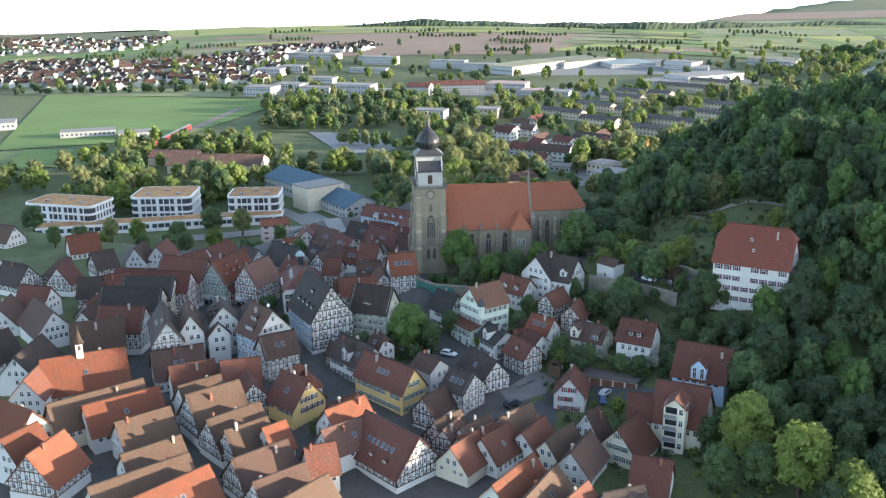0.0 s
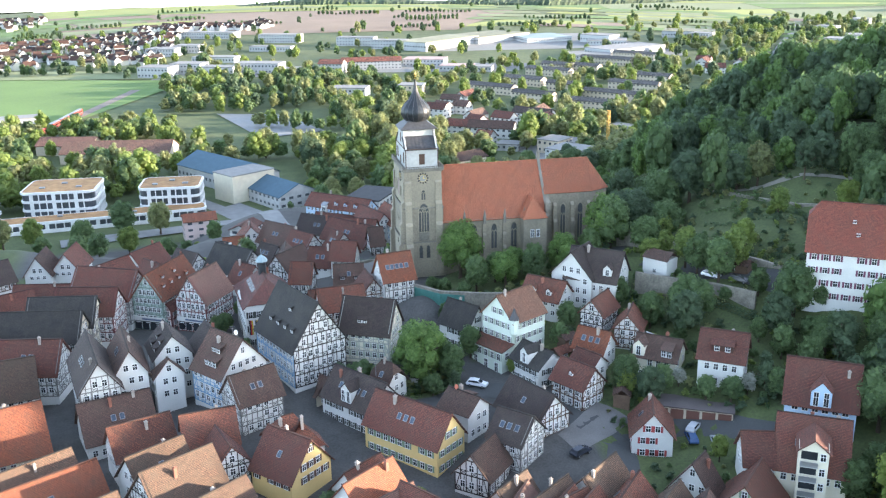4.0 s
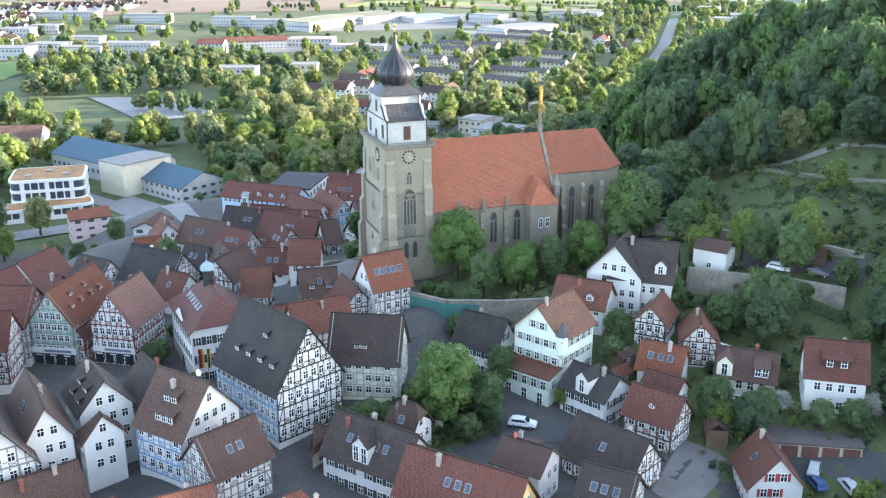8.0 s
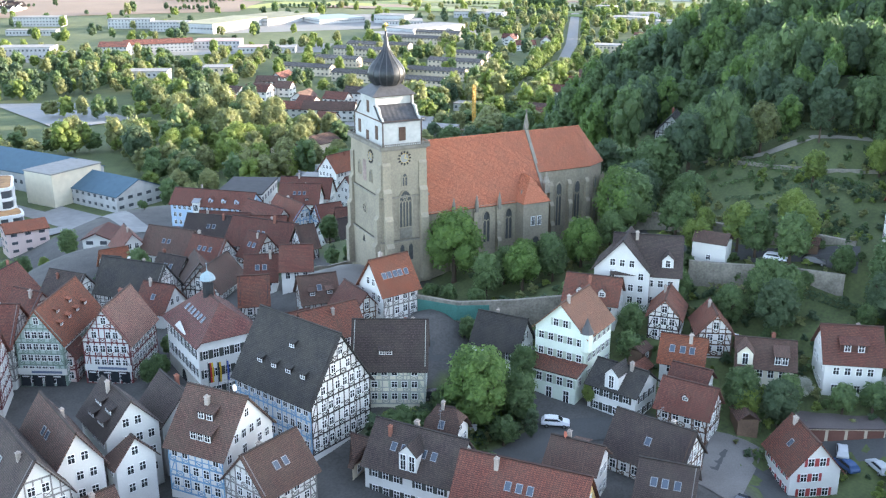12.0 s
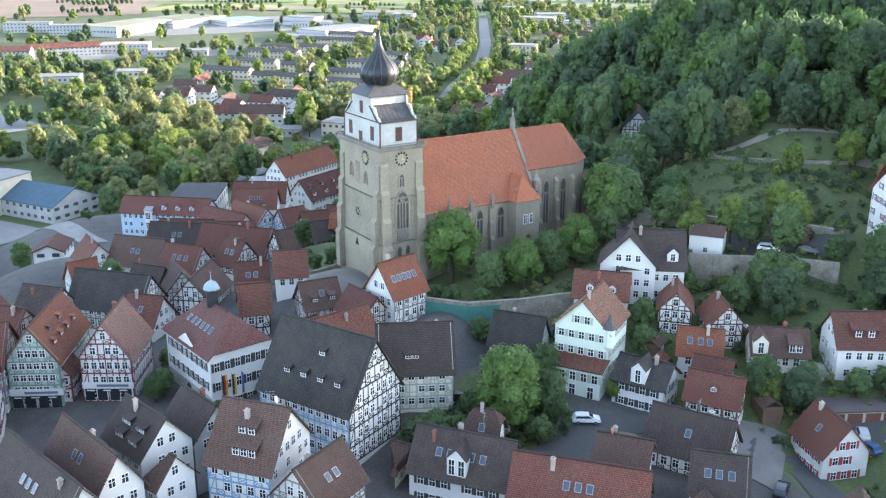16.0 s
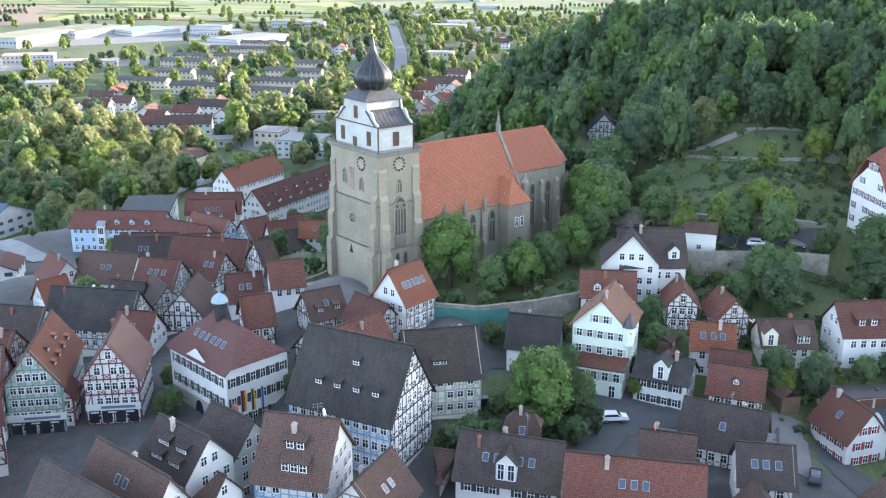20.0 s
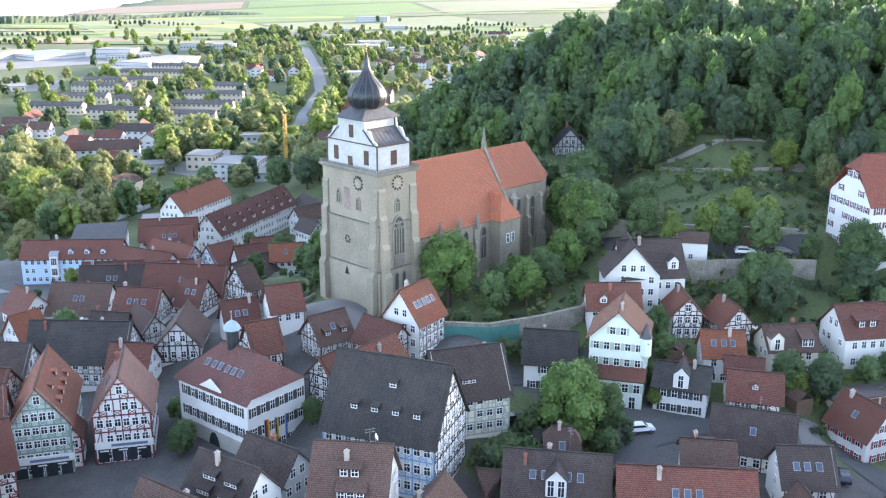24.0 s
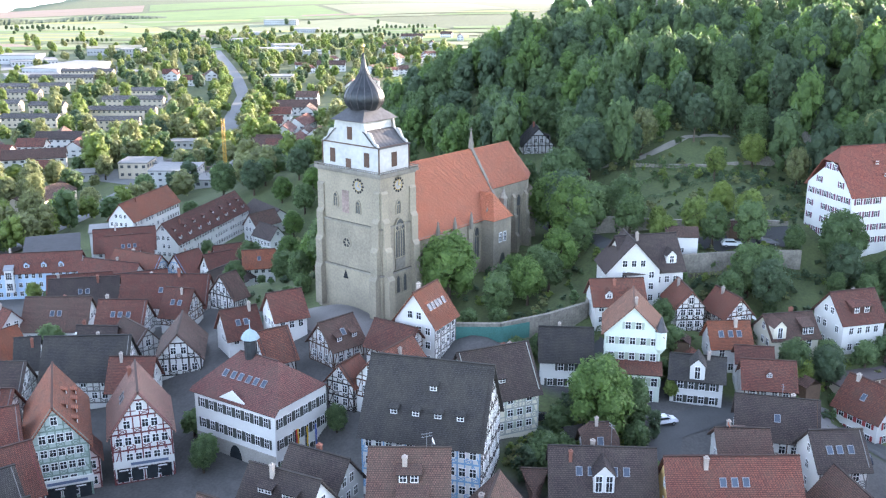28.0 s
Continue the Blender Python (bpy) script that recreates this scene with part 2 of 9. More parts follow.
def prism(bm, outline, z0, z1):
    lo = [bm.verts.new((x, y, z0)) for x, y in outline]
    hi = [bm.verts.new((x, y, z1)) for x, y in outline]
    bm.faces.new(lo[::-1])
    bm.faces.new(hi)
    for i in range(len(outline)):
        j = (i + 1) % len(outline)
        bm.faces.new([lo[i], lo[j], hi[j], hi[i]])
    return bm


def lathe(bm, rings, n=24, at=(0, 0)):
    rows = [[bm.verts.new((at[0] + r * math.cos(2 * math.pi * i / n), at[1] + r * math.sin(2 * math.pi * i / n), z)) for i in range(n)] for r, z in rings]
    for a, b in zip(rows, rows[1:]):
        for i in range(n):
            j = (i + 1) % n
            bm.faces.new([a[i], a[j], b[j], b[i]])
    bm.faces.new(rows[0][::-1])
    bm.faces.new(rows[-1])
    return bm


# ---- windows shared by all the houses: local x across, z up, y outwards is -y ----
def window_mesh(w, h, bars=1, cross=1, depth=0.05, edge=0.09, mats=None):
    """One piece: a frame with glazing bars, the panes set back in it."""
    def lines(size, k, lo):
        out = [lo - edge, lo]
        for i in range(k):
            c = lo + size * ((i + 1) / (k + 1) if k > 1 or lo < 0 else 0.62)
            out += [c - 0.03, c + 0.03]
        return out + [lo + size, lo + size + edge]

    xs, zs = lines(w, bars, -w / 2), lines(h, cross, 0.0)
    bm = bmesh.new()
    front, back = -0.08, -0.08 + depth

    def pane(i, k):
        return i % 2 == 1 and k % 2 == 1

    verts = {}

    def v(i, k, y):
        key = (i, k, y)
        if key not in verts:
            verts[key] = bm.verts.new((xs[i], y, zs[k]))
        return verts[key]

    nx, nz = len(xs) - 1, len(zs) - 1
    for i in range(nx):
        for k in range(nz):
            p = pane(i, k)
            y = back if p else front
            bm.faces.new([v(i, k, y), v(i + 1, k, y), v(i + 1, k + 1, y), v(i, k + 1, y)]).material_index = 1 if p else 0
            if p:
                for a, b in (((i, k), (i + 1, k)), ((i + 1, k), (i + 1, k + 1)), ((i + 1, k + 1), (i, k + 1)), ((i, k + 1), (i, k))):
                    bm.faces.new([v(*a, front), v(*b, front), v(*b, back), v(*a, back)])
    rim = [(i, 0) for i in range(nx)] + [(nx, k) for k in range(nz)] + [(i, nz) for i in range(nx, 0, -1)] + [(0, k) for k in range(nz, 0, -1)]
    for a, b in zip(rim, rim[1:] + rim[:1]):
        bm.faces.new([v(*b, front), v(*a, front), v(*a, 0.03), v(*b, 0.03)])
    return mesh_of("window", bm, mats or [WHITE_PAINT, GLASS])


def shutter_mesh(w, h, mat):
    bm = bmesh.new()
    box(bm, -w / 2, w / 2, -0.06, -0.01, -0.04, h + 0.04)
    for k in range(4):
        z = h * (k + 0.5) / 4
        box(bm, -w / 2 + 0.05, w / 2 - 0.05, -0.075, -0.06, z - 0.07, z + 0.07)
    return mesh_of("shutter", bm, mat)


CACHE = {}


def cached(key, make):
    if key not in CACHE:
        CACHE[key] = make()
    return CACHE[key]


def put_window(parent, m, w=0.9, h=1.25, shutters="", bars=1, cross=1):
    win = new("window", cached(("w", w, h, bars, cross), lambda: window_mesh(w, h, bars, cross)))
    win.parent, win.matrix_basis = parent, m
    if shutters:
        sw = w * 0.5
        for s in (-1, 1):
            sh = part("shutter", cached(("s", sw, h, shutters), lambda: shutter_mesh(sw, h, SHUT[shutters])), None, win, shutters + " shutter")
            sh.location = (s * (w / 2 + 0.1 + sw / 2), 0, 0)
    return win


def facade(house, m, width, levels, gable, style, rng):
    """Windows and timbering of one wall. m: wall frame (x along it, z up, -y outwards), levels: storey heights from the base,
    gable: (eave height, ridge height) for a gable wall or None."""
    win_w, win_h, gap, shut, beam, skip = style["win"], style["winh"], style["gap"], style["shut"], style["beam"], style["skip"]
    top = gable[1] if gable else levels[-1]

    def half_at(z):
        if not gable or z <= gable[0]:
            return width / 2
        return max(0.0, width / 2 * (gable[1] - z) / (gable[1] - gable[0]))

    zs = list(levels)
    if gable:
        step = style["storey"]
        z = gable[0]
        while z + step * 0.75 < gable[1] - 1.0:
            z += step
            zs.append(min(z, gable[1]))
    floors = list(zip(zs, zs[1:]))
    for k, (lo, hi) in enumerate(floors):
        half = min(half_at(lo + 0.9), half_at(min(hi, lo + 0.9 + win_h))) - 0.25
        if half * 2 < win_w + 0.2 or (k == 0 and skip):
            continue
        n = max(1, int((half * 2) / gap))
        for i in range(n):
            x = (i + 0.5 - n / 2) * min(gap, half * 2 / n)
            if k > 0 and n > 2 and rng.random() < style["miss"]:
                continue
            put_window(house, m @ pose(x, -0.02, lo + 0.85), win_w if lo < (gable[0] if gable else 1e9) - 0.1 else min(win_w, 0.8), min(win_h, hi - lo - 1.1), shut)
    if beam:
        bm = bmesh.new()
        out, t = (0, -1, 0), 0.19
        for z in zs[(1 if skip else 0):]:
            h = half_at(z + 0.1)
            if h > 0.4:
                bar(bm, (-h, 0, z), (h, 0, z), 0.24, 0.045, out)
        for k, (lo, hi) in enumerate(floors):
            if k == 0 and skip:
                continue
            h = half_at(lo)
            n = max(2, int(h * 2 / 1.05))
            for i in range(n + 1):
                x = -h + 0.1 + (2 * h - 0.2) * i / n
                z1 = hi
                if gable and hi > gable[0]:
                    z1 = min(hi, gable[1] - abs(x) / (width / 2) * (gable[1] - gable[0]))
                if z1 - lo > 0.5:
                    bar(bm, (x, 0, lo), (x, 0, z1), t, 0.04, out)
            for i in range(n):      # crossed braces under the sill rail
                x0, x1 = (-h + 0.1 + (2 * h - 0.2) * j / n for j in (i, i + 1))
                if (i + k) % 2 == 0 and max(abs(x0), abs(x1)) < half_at(lo + 0.8) and hi - lo > 1.6:
                    bar(bm, (x0, 0, lo + 0.1), (x1, 0, lo + 0.75), 0.11, 0.034, out)
                    bar(bm, (x0, 0, lo + 0.75), (x1, 0, lo + 0.1), 0.11, 0.034, out)
            for zz in (lo + 0.8,):
                hh = half_at(zz) - 0.1
                if hh > 0.4 and hi - lo > 1.6:
                    bar(bm, (-hh, 0, zz), (hh, 0, zz), 0.14, 0.038, out)
            if half_at(hi) > 1.6:
                for s in (-1, 1):
                    for a, b in ((0.15, 1.1), (0.48, 0.30)):
                        x0, x1 = s * (h - a), s * (h - b)
                        if abs(x1) < half_at(hi):
                            bar(bm, (s * (h - 0.15) * (1 if a < 0.3 else 0.5), 0, lo + 0.1), (s * (h - 1.0) * (1 if a < 0.3 else 0.62), 0, hi - 0.1), 0.15, 0.036, out)
        if gable:
            for s in (-1, 1):
                bar(bm, (s * width / 2, 0, gable[0]), (0, 0, gable[1]), 0.26, 0.045, out)
        fr = part("timber_frame", bm, BEAM[beam], house)
        fr.matrix_basis = m


def chimney(house, x, y, z, h, mat=None, w=0.55):
    bm = bmesh.new()
    box(bm, -w / 2, w / 2, -w / 2, w / 2, -1.2, h)
    box(bm, -w / 2 - 0.07, w / 2 + 0.07, -w / 2 - 0.07, w / 2 + 0.07, h, h + 0.12)
    box(bm, -w / 4, w / 4, -w / 4, w / 4, h + 0.12, h + 0.35)
    c = part("chimney", bm, mat or CHIM, house)
    c.location = (x, y, z)


def dormer(house, m, w, h, deep, roof, wall, kind="gable", n=1, shut=""):
    """m: at the sill on the roof, x along the ridge, -y out of the slope (level)."""
    d = part("dormer", box(bmesh.new(), -w / 2, w / 2, 0, deep, -0.5, h), wall, house)
    d.matrix_basis = m
    bm = bmesh.new()
    if kind == "gable":
        r = w * 0.55
        for s in (-1, 1):
            a, b = (s * (w / 2 + 0.2), -0.25, h - 0.12), (0, -0.25, h + r)
            c, e = (0, deep + r, h + r), (s * (w / 2 + 0.2), deep, h - 0.12)
            slab(bm, [a, b, c, e] if s < 0 else [a, e, c, b], 0.1)
        f = [bm.verts.new(p) for p in ((-w / 2, 0, h), (w / 2, 0, h), (0, 0, h + r * 0.9))]
        bm.faces.new(f).material_index = 1
    else:
        slab(bm, [(-w / 2 - 0.2, -0.3, h), (w / 2 + 0.2, -0.3, h), (w / 2 + 0.2, deep * 1.5, h + deep * 0.55), (-w / 2 - 0.2, deep * 1.5, h + deep * 0.55)], 0.12)
    part("dormer_roof", bm, [roof, wall], d)
    for i in range(n):
        x = (i + 0.5 - n / 2) * (w / n)
        put_window(d, pose(x, -0.03, 0.12), min(0.8, w / n - 0.25), max(0.5, h - 0.3), shut)


def skylight(house, m, w=0.75, h=1.1):
    s = part("rooflight", cached(("sk", w, h), lambda: window_mesh(w, h, 0, 0, 0.03, 0.08, [METAL, SKYGLASS])), None, house)
    s.matrix_basis = m @ pose(0, -h / 2, 0.03, -90, 0, 0) @ pose(0, 0, 0, 0, 180, 0) @ pose(0, 0, -h)


HOUSES = []


def house(label, a, b, zr, w, ze, z0, roof="brown", wall="white", beam="", shut="", storey=2.6, gap=1.75, win=0.85, winh=1.2, hip=(0, 0),
          chimneys=1, lights=(0, 0), dormers=(), skip=None, over=0.45, gable_wall="", gable_beam=None, miss=0.15, seed=0, side_beam=None):
    """A house with a saddle roof. a, b: the ridge's ends in plan; zr, ze, z0: ridge, eaves and ground; w: half its width.
    hip: how far each end of the ridge is hipped (0 gable, 0.35 half hip, 1 full). lights: rooflights on the two slopes.
    dormers: (side, along 0..1, up 0..1, width, height, windows, kind)."""
    ax, ay = a
    bx, by = b
    if skip is None:
        skip = ay < -60 or ax < -72 or (ay < 60 and ax < -12)
    L = math.hypot(bx - ax, by - ay)
    H, E = zr - z0, ze - z0
    rng = random.Random(int(ax * 31 + ay * 17) + seed)
    e = thing("house", pose((ax + bx) / 2, (ay + by) / 2, z0, 0, 0, math.degrees(math.atan2(by - ay, bx - ax))), label, "house", "houses of the old town")
    HOUSES.append((ax, ay, bx, by, w))
    h2 = L / 2 - 0.3
    wall_m = WALL[wall]
    bm = bmesh.new()
    wi = w - 0.35
    slope = (H - E) / w
    Ei = E + 0.35 * slope - 0.05          # wall height just under the roof
    prof = [(-wi, -2.5), (wi, -2.5), (wi, Ei), (0, H - 0.1), (-wi, Ei)]
    ends = []
    for s in (-1, 1):
        hp = hip[0] if s < 0 else hip[1]
        if hp >= 1:
            ends.append([(s * (h2 + 0), -wi, -2.5), (s * h2, wi, -2.5), (s * h2, wi, Ei), (s * h2, 0, Ei), (s * h2, -wi, Ei)])
        else:
            zc = H - 0.1 - hp * (H - Ei)
            ends.append([(s * h2, -wi, -2.5), (s * h2, wi, -2.5), (s * h2, wi, Ei), (s * h2, 0, zc), (s * h2, -wi, Ei)])
    vs = [[bm.verts.new(p) for p in q] for q in ends]
    bm.faces.new(vs[0][::-1])
    bm.faces.new(vs[1])
    for i in (0, 1, 4):
        j = (i + 1) % 5
        bm.faces.new([vs[0][i], vs[0][j], vs[1][j], vs[1][i]])
    part("wall", bm, wall_m, e)
    # roof: one plate a slope, hips as plates of their own
    R = ROOF[roof]
    run = (H - E) / slope if slope else 1
    lo = E - over * slope * 0.6
    yo = w + over * 0.6
    inset = [hip[0] * w * 0.9, hip[1] * w * 0.9]
    X0, X1 = -L / 2 - over * 0.5, L / 2 + over * 0.5
    cut = [H - hip[0] * (H - lo), H - hip[1] * (H - lo)]
    ycut = [yo * hip[0], yo * hip[1]]
    for s in (-1, 1):
        bm = bmesh.new()
        pts = [(X0, s * yo, lo), (X1, s * yo, lo)]
        if 0 < hip[1] < 1:
            pts.append((X1, s * ycut[1], cut[1]))
        pts.append((X1 - inset[1], 0, H))
        pts.append((X0 + inset[0], 0, H))
        if 0 < hip[0] < 1:
            pts.append((X0, s * ycut[0], cut[0]))
        slab(bm, pts if s < 0 else [pts[1], pts[0], *pts[:1:-1]], 0.16)
        part("roof_slope", bm, R, e)
    for s, hp, ins, yc, zc, X in ((-1, hip[0], inset[0], ycut[0], cut[0], X0), (1, hip[1], inset[1], ycut[1], cut[1], X1)):
        if hp > 0:
            bm = bmesh.new()
            p = [(X, -yc, zc), (X, yc, zc), (X - s * ins, 0, H + 0.02)]
            slab(bm, p if s > 0 else [p[1], p[0], p[2]], 0.16)
            part("roof_slope", bm, R, e)
    bm = bmesh.new()
    bar(bm, (X0 + inset[0], 0, H + 0.02), (X1 - inset[1], 0, H + 0.02), 0.34, 0.09, (0, 0, 1))
    part("ridge_cap", bm, R, e)
    # storeys
    n = max(1, round(Ei / storey))
    levels = [(Ei - 0.28) * k / n for k in range(n + 1)]
    style = dict(win=win, winh=winh, gap=gap, shut=shut, beam=beam, skip=skip and n > 1, storey=storey, miss=miss)
    sb = style if side_beam is None else dict(style, beam=side_beam)
    gs = style if gable_beam is None else dict(style, beam=gable_beam)
    turn = math.atan2(by - ay, bx - ax)

    def plainer(st, a):
        """The sides turned to the north-east have fewer windows and plain walls."""
        return st if math.cos(turn + a - 4.22) > -0.3 else dict(st, gap=st["gap"] * 3, miss=0.5, beam="", shut="")

    facade(e, pose(0, -wi, 0), h2 * 2, levels, None, plainer(sb, -math.pi / 2), rng)
    facade(e, pose(0, wi, 0, 0, 0, 180), h2 * 2, levels, None, plainer(sb, math.pi / 2), rng)
    for s, hp, rz in ((-1, hip[0], -90), (1, hip[1], 90)):
        g = None if hp >= 0.6 else (Ei, H - 0.1)
        facade(e, pose(s * h2, 0, 0, 0, 0, rz), wi * 2, levels, g, plainer(gs, 0 if s > 0 else math.pi), rng)
    # on the roof
    pitch = math.degrees(math.atan(slope))
    for s, k in ((-1, lights[0]), (1, lights[1])):
        for i in range(k):
            f = 0.5
            x = (i + 0.5 - k / 2) * min(1.6, L * 0.7 / k) + rng.uniform(-0.1, 0.1)
            skylight(e, pose(x, s * w * f, H - (H - E) * f + 0.02, 0, 0, 0) @ pose(0, 0, 0, -s * pitch))
    for s, al, up, dw, dh, dn, kind in dormers:
        y = w * (1 - up)
        z = H - (H - E) * (1 - up)
        dormer(e, pose((al - 0.5) * L, s * y, z, 0, 0, 0 if s < 0 else 180), dw, dh, dh / max(slope, 0.4), R, WALL[wall] if kind != "shed" else R, kind, dn)
    for i in range(chimneys):
        f = rng.uniform(0.05, 0.3)
        x = rng.uniform(-0.35, 0.35) * L
        s = rng.choice((-1, 1))
        chimney(e, x, s * w * f, H - (H - E) * f, rng.uniform(0.8, 1.5), rng.choice((CHIM, CHIM, BRICKRED)), rng.uniform(0.42, 0.6))
    return e


# ---- the lie of the land ----
SPOTS = ([(-62, -5, -9.6), (-43, -18, -9.2), (-75, -25, -10.5), (-100, -60, -12), (-60, -95, -12), (-25, -95, -10), (-2, -62, -5.6), (-22, -55, -6.0), (-52, -60, -7.5), (4, -85, -7.2), (25, -98, -10), (38, -72, -1.5), (24, -57, 0.3), (-3, -44, -3.6), (20, -36, 3.2), (-8, -30, 3.2), (-12, 0, 2.6), (20, -14, 2.6), (55, -8, 3.5), (62, -36, 12.5), (50, -45, 8.6), (58, -58, 9.5), (40, -52, 3.2), (46, -60, 2.6), (52, -69, 2.4), (82, -72, 9.2), (-30, -12, -1.5), (-28, 15, -4.5), (20, 22, 1.0), (10, 40, -7)] + [(-10, 60, -14), (-45, 30, -10), (-70, 40, -13), (55, -95, -3.5), (42, -112, -11), (30, -116, -11.5), (75, -120, -8), (-90, -110, -12.5), (-60, -130, -12.5), (-120, -40, -12), (-112, 8, -13), (0, -125, -11.5), (-30, -130, -12), (105, -130, 0), (70, -60, 11.5), (95, 18, 15), (46, -32, 8.5), (108, -78, 21), (30, 95, -24), (102, -24, 23), (126, -12, 33), (142, -52, 38), (83, -17, 17), (84, -42, 16)])
# feet of the houses
SPOTS += [(-38, -44, -5.7), (-12, -23, -1.2), (-57, -2, -9.1), (-66, 6, -9.6), (-22, -44, -3.9), (-54, -52, -6.2), (-29, -66, -8.9), (-23, -62, -7.3), (-22, -82, -9.2), (-12, -80, -6.9), (2, -81, -6.9), (-5, -91, -7.7), (8, -54, -5.5), (-2, -45, -4.3), (9, -65, -5.9), (27, -48, 2.5), (19, -45, 1.1), (27, -55, -0.2), (31, -62, -1.2), (21, -65, -4.5), (13, -75, -6.5), (17, -72, -5.3), (33, -72, -4.7), (43, -81, -3.3), (21, -92, -10.7), (77, -74, 9.1), (-43, -13, -9.1), (-65, -42, -9.2)]
SPOTS += [(-57, -39, -9.2), (-74, -45, -9.7), (-80, -47, -10.2), (-66, -50, -8.2), (-50, -62, -8.2), (-35, -59, -7.7), (-80, 9, -10.2), (-84, -3, -10.2), (-89, -7, -10.7), (-93, -15, -10.7), (-76, -58, -10.2), (-71, -71, -10.7), (-68, -82, -10.7), (-65, -89, -10.7), (-59, -73, -9.7), (-57, -81, -9.2), (-46, -86, -9.7), (-43, -81, -9.2), (-34, -100, -9.7), (-26, -115, -11.7), (-34, -107, -10.7), (-99, -40, -10.7), (-94, -31, -10.7), (-99, -63, -11.7), (-93, -82, -11.7), (-102, -87, -11.7), (-83, -76, -11.7), (-86, -85, -11.7)]
SPOTS += [(-80, -96, -11.7), (-76, -111, -12.2), (-77, -121, -12.2), (-70, -127, -12.2), (-98, -108, -11.7), (-105, -101, -11.7), (-109, -89, -11.7), (-110, -71, -11.7), (-118, -19, -10.7), (-115, -51, -10.7), (-123, 28, -11.7), (-126, 5, -10.7), (-139, 33, -11.7), (-111, 10, -10.7), (-105, -22, -10.7), (-60, -98, -11.7), (-57, -104, -11.7), (-51, -106, -11.7), (-54, -116, -12.2), (-49, -126, -12.2), (-44, -133, -12.2), (-41, -116, -11.7), (-12, -110, -11.7), (-8, -115, -11.7), (-6, -114, -11.7), (-2, -131, -11.7), (4, -106, -10.2), (7, -112, -10.7)]
SPOTS += [(12, -116, -11.2), (22, -108, -13.9), (28, -115, -13.7), (28, -130, -15.3), (43, -110, -10.9), (34, -107, -9.7), (53, -98, -4.2), (-126, 78, -12.7), (-114, 49, -12.7), (-102, 55, -12.2), (-94, 57, -12.2), (-82, 32, -11.7), (-72, 45, -11.7), (-141, 39, -12.7), (-127, 40, -12.7), (-104, 14, -11.7), (-93, 18, -11.7), (-104, 21, -11.7), (-82, 16, -11.7), (-165, 106, -13.7), (-160, 62, -12.7), (-133, -6, -11.7), (-106, -8, -11.7), (-128, -37, -11.7), (18, -140, -15.2), (15, -121, -11.7), (3, -135, -12.2), (9, -140, -12.2)]
SPOTS += [(-32, -6, -4.2), (-21, -10, -1.3), (-19, 4, -1.4), (-33, 18, -4.7), (-47, 25, -9.6), (-25, 11, -4.1), (-26, -27, -4.3), (-18, -21, -0.5), (-30, -21, -4.3), (-9, 52, -13.5), (-30, 60, -11.2), (-25, 45, -9.7), (-16, 72, -13.5), (-5, 36, -6.4), (-40, 68, -10.2), (-46, 56, -13.8), (-49, 41, -9.9), (-45, 16, -8.4), (-60, 32, -12.2), (-69, 18, -10.3), (-16, 39, -8.7), (-32, 32, -8.1), (-36, 38, -9.1), (66, 158, -30.7), (51, 152, -30.7), (80, 164, -30.7), (68, 131, -26.0), (46, 123, -26.0)]
SPOTS += [(91, 140, -26.0), (31, 122, -21.4), (-1, 121, -21.8), (-11, 131, -21.8), (9, 111, -21.0), (26, 59, -14.6), (86, 121, -25.8), (21, 81, -21.6), (23, 71, -14.6), (24, 61, -16.8), (13, 91, -21.3), (-9, 84, -17.8), (6, 94, -18.0)]
SPOT_X, SPOT_Y, SPOT_Z = (np.array(c, float) for c in zip(*SPOTS))
LANE_LINES = []


def far_floor(x, y):
    """The plain north of the town, and the wooded hill east of it."""
    q = ((x - 164) / 110) ** 2 + ((y + 93) / (228 if y > -93 else 58)) ** 2
    p = ((x - 330) / 170) ** 2 + (y / 190) ** 2
    return -34.0 + max(77 * math.exp(-0.9 * q * q), 84 * math.exp(-0.9 * p * p))


def ground_at(x, y):
    d2 = (SPOT_X - x) ** 2 + (SPOT_Y - y) ** 2 + 28
    near = d2.min()
    k = d2 ** -1.8
    t = min(1.0, max(0.0, (math.sqrt(near) - 16) / 44))
    t = t * t * (3 - 2 * t)
    z = float((k * SPOT_Z).sum() / k.sum()) * (1 - t) + far_floor(x, y) * t
    # beyond the far fields the land falls away behind low hills
    d = math.hypot(x, y)
    if d > 900:
        z += 7 * math.sin(x * 0.0035 + 1) * min(1, (d - 900) / 300)
    az = math.atan2(x, y)
    rim = 1880 + 700 * max(0.0, -az) + 300 * min(1.0, max(0.0, (az - 0.4) / 0.2)) + 1500 * min(1.0, max(0.0, (az - 0.42) / 0.2))
    if d > rim:
        z -= (d - rim) ** 1.35 * 0.06
    return z


def spread(lo, hi, n, fine):
    k = math.asinh(hi / fine)
    j = math.asinh(-lo / fine)
    return [fine * math.sinh(-j + (j + k) * i / n) for i in range(n + 1)]


def paved_at(x, y):
    """How far the ground is paved: the old town's streets and squares."""
    town = (-112 < x < -2 and -130 < y < 60 and y < 60 + (x + 40) * 0.2) or (-2 <= x < 12 and -125 < y < -55) or (-14 < x < 4 and -12 < y < 14)
    town = town or (-112 < x < 4 and 60 <= y < 158)
    garden = -31 < x < -7 and -64 < y < -50 + 0.3 * (x + 31)
    return 1.0 if town and not garden else 0.0


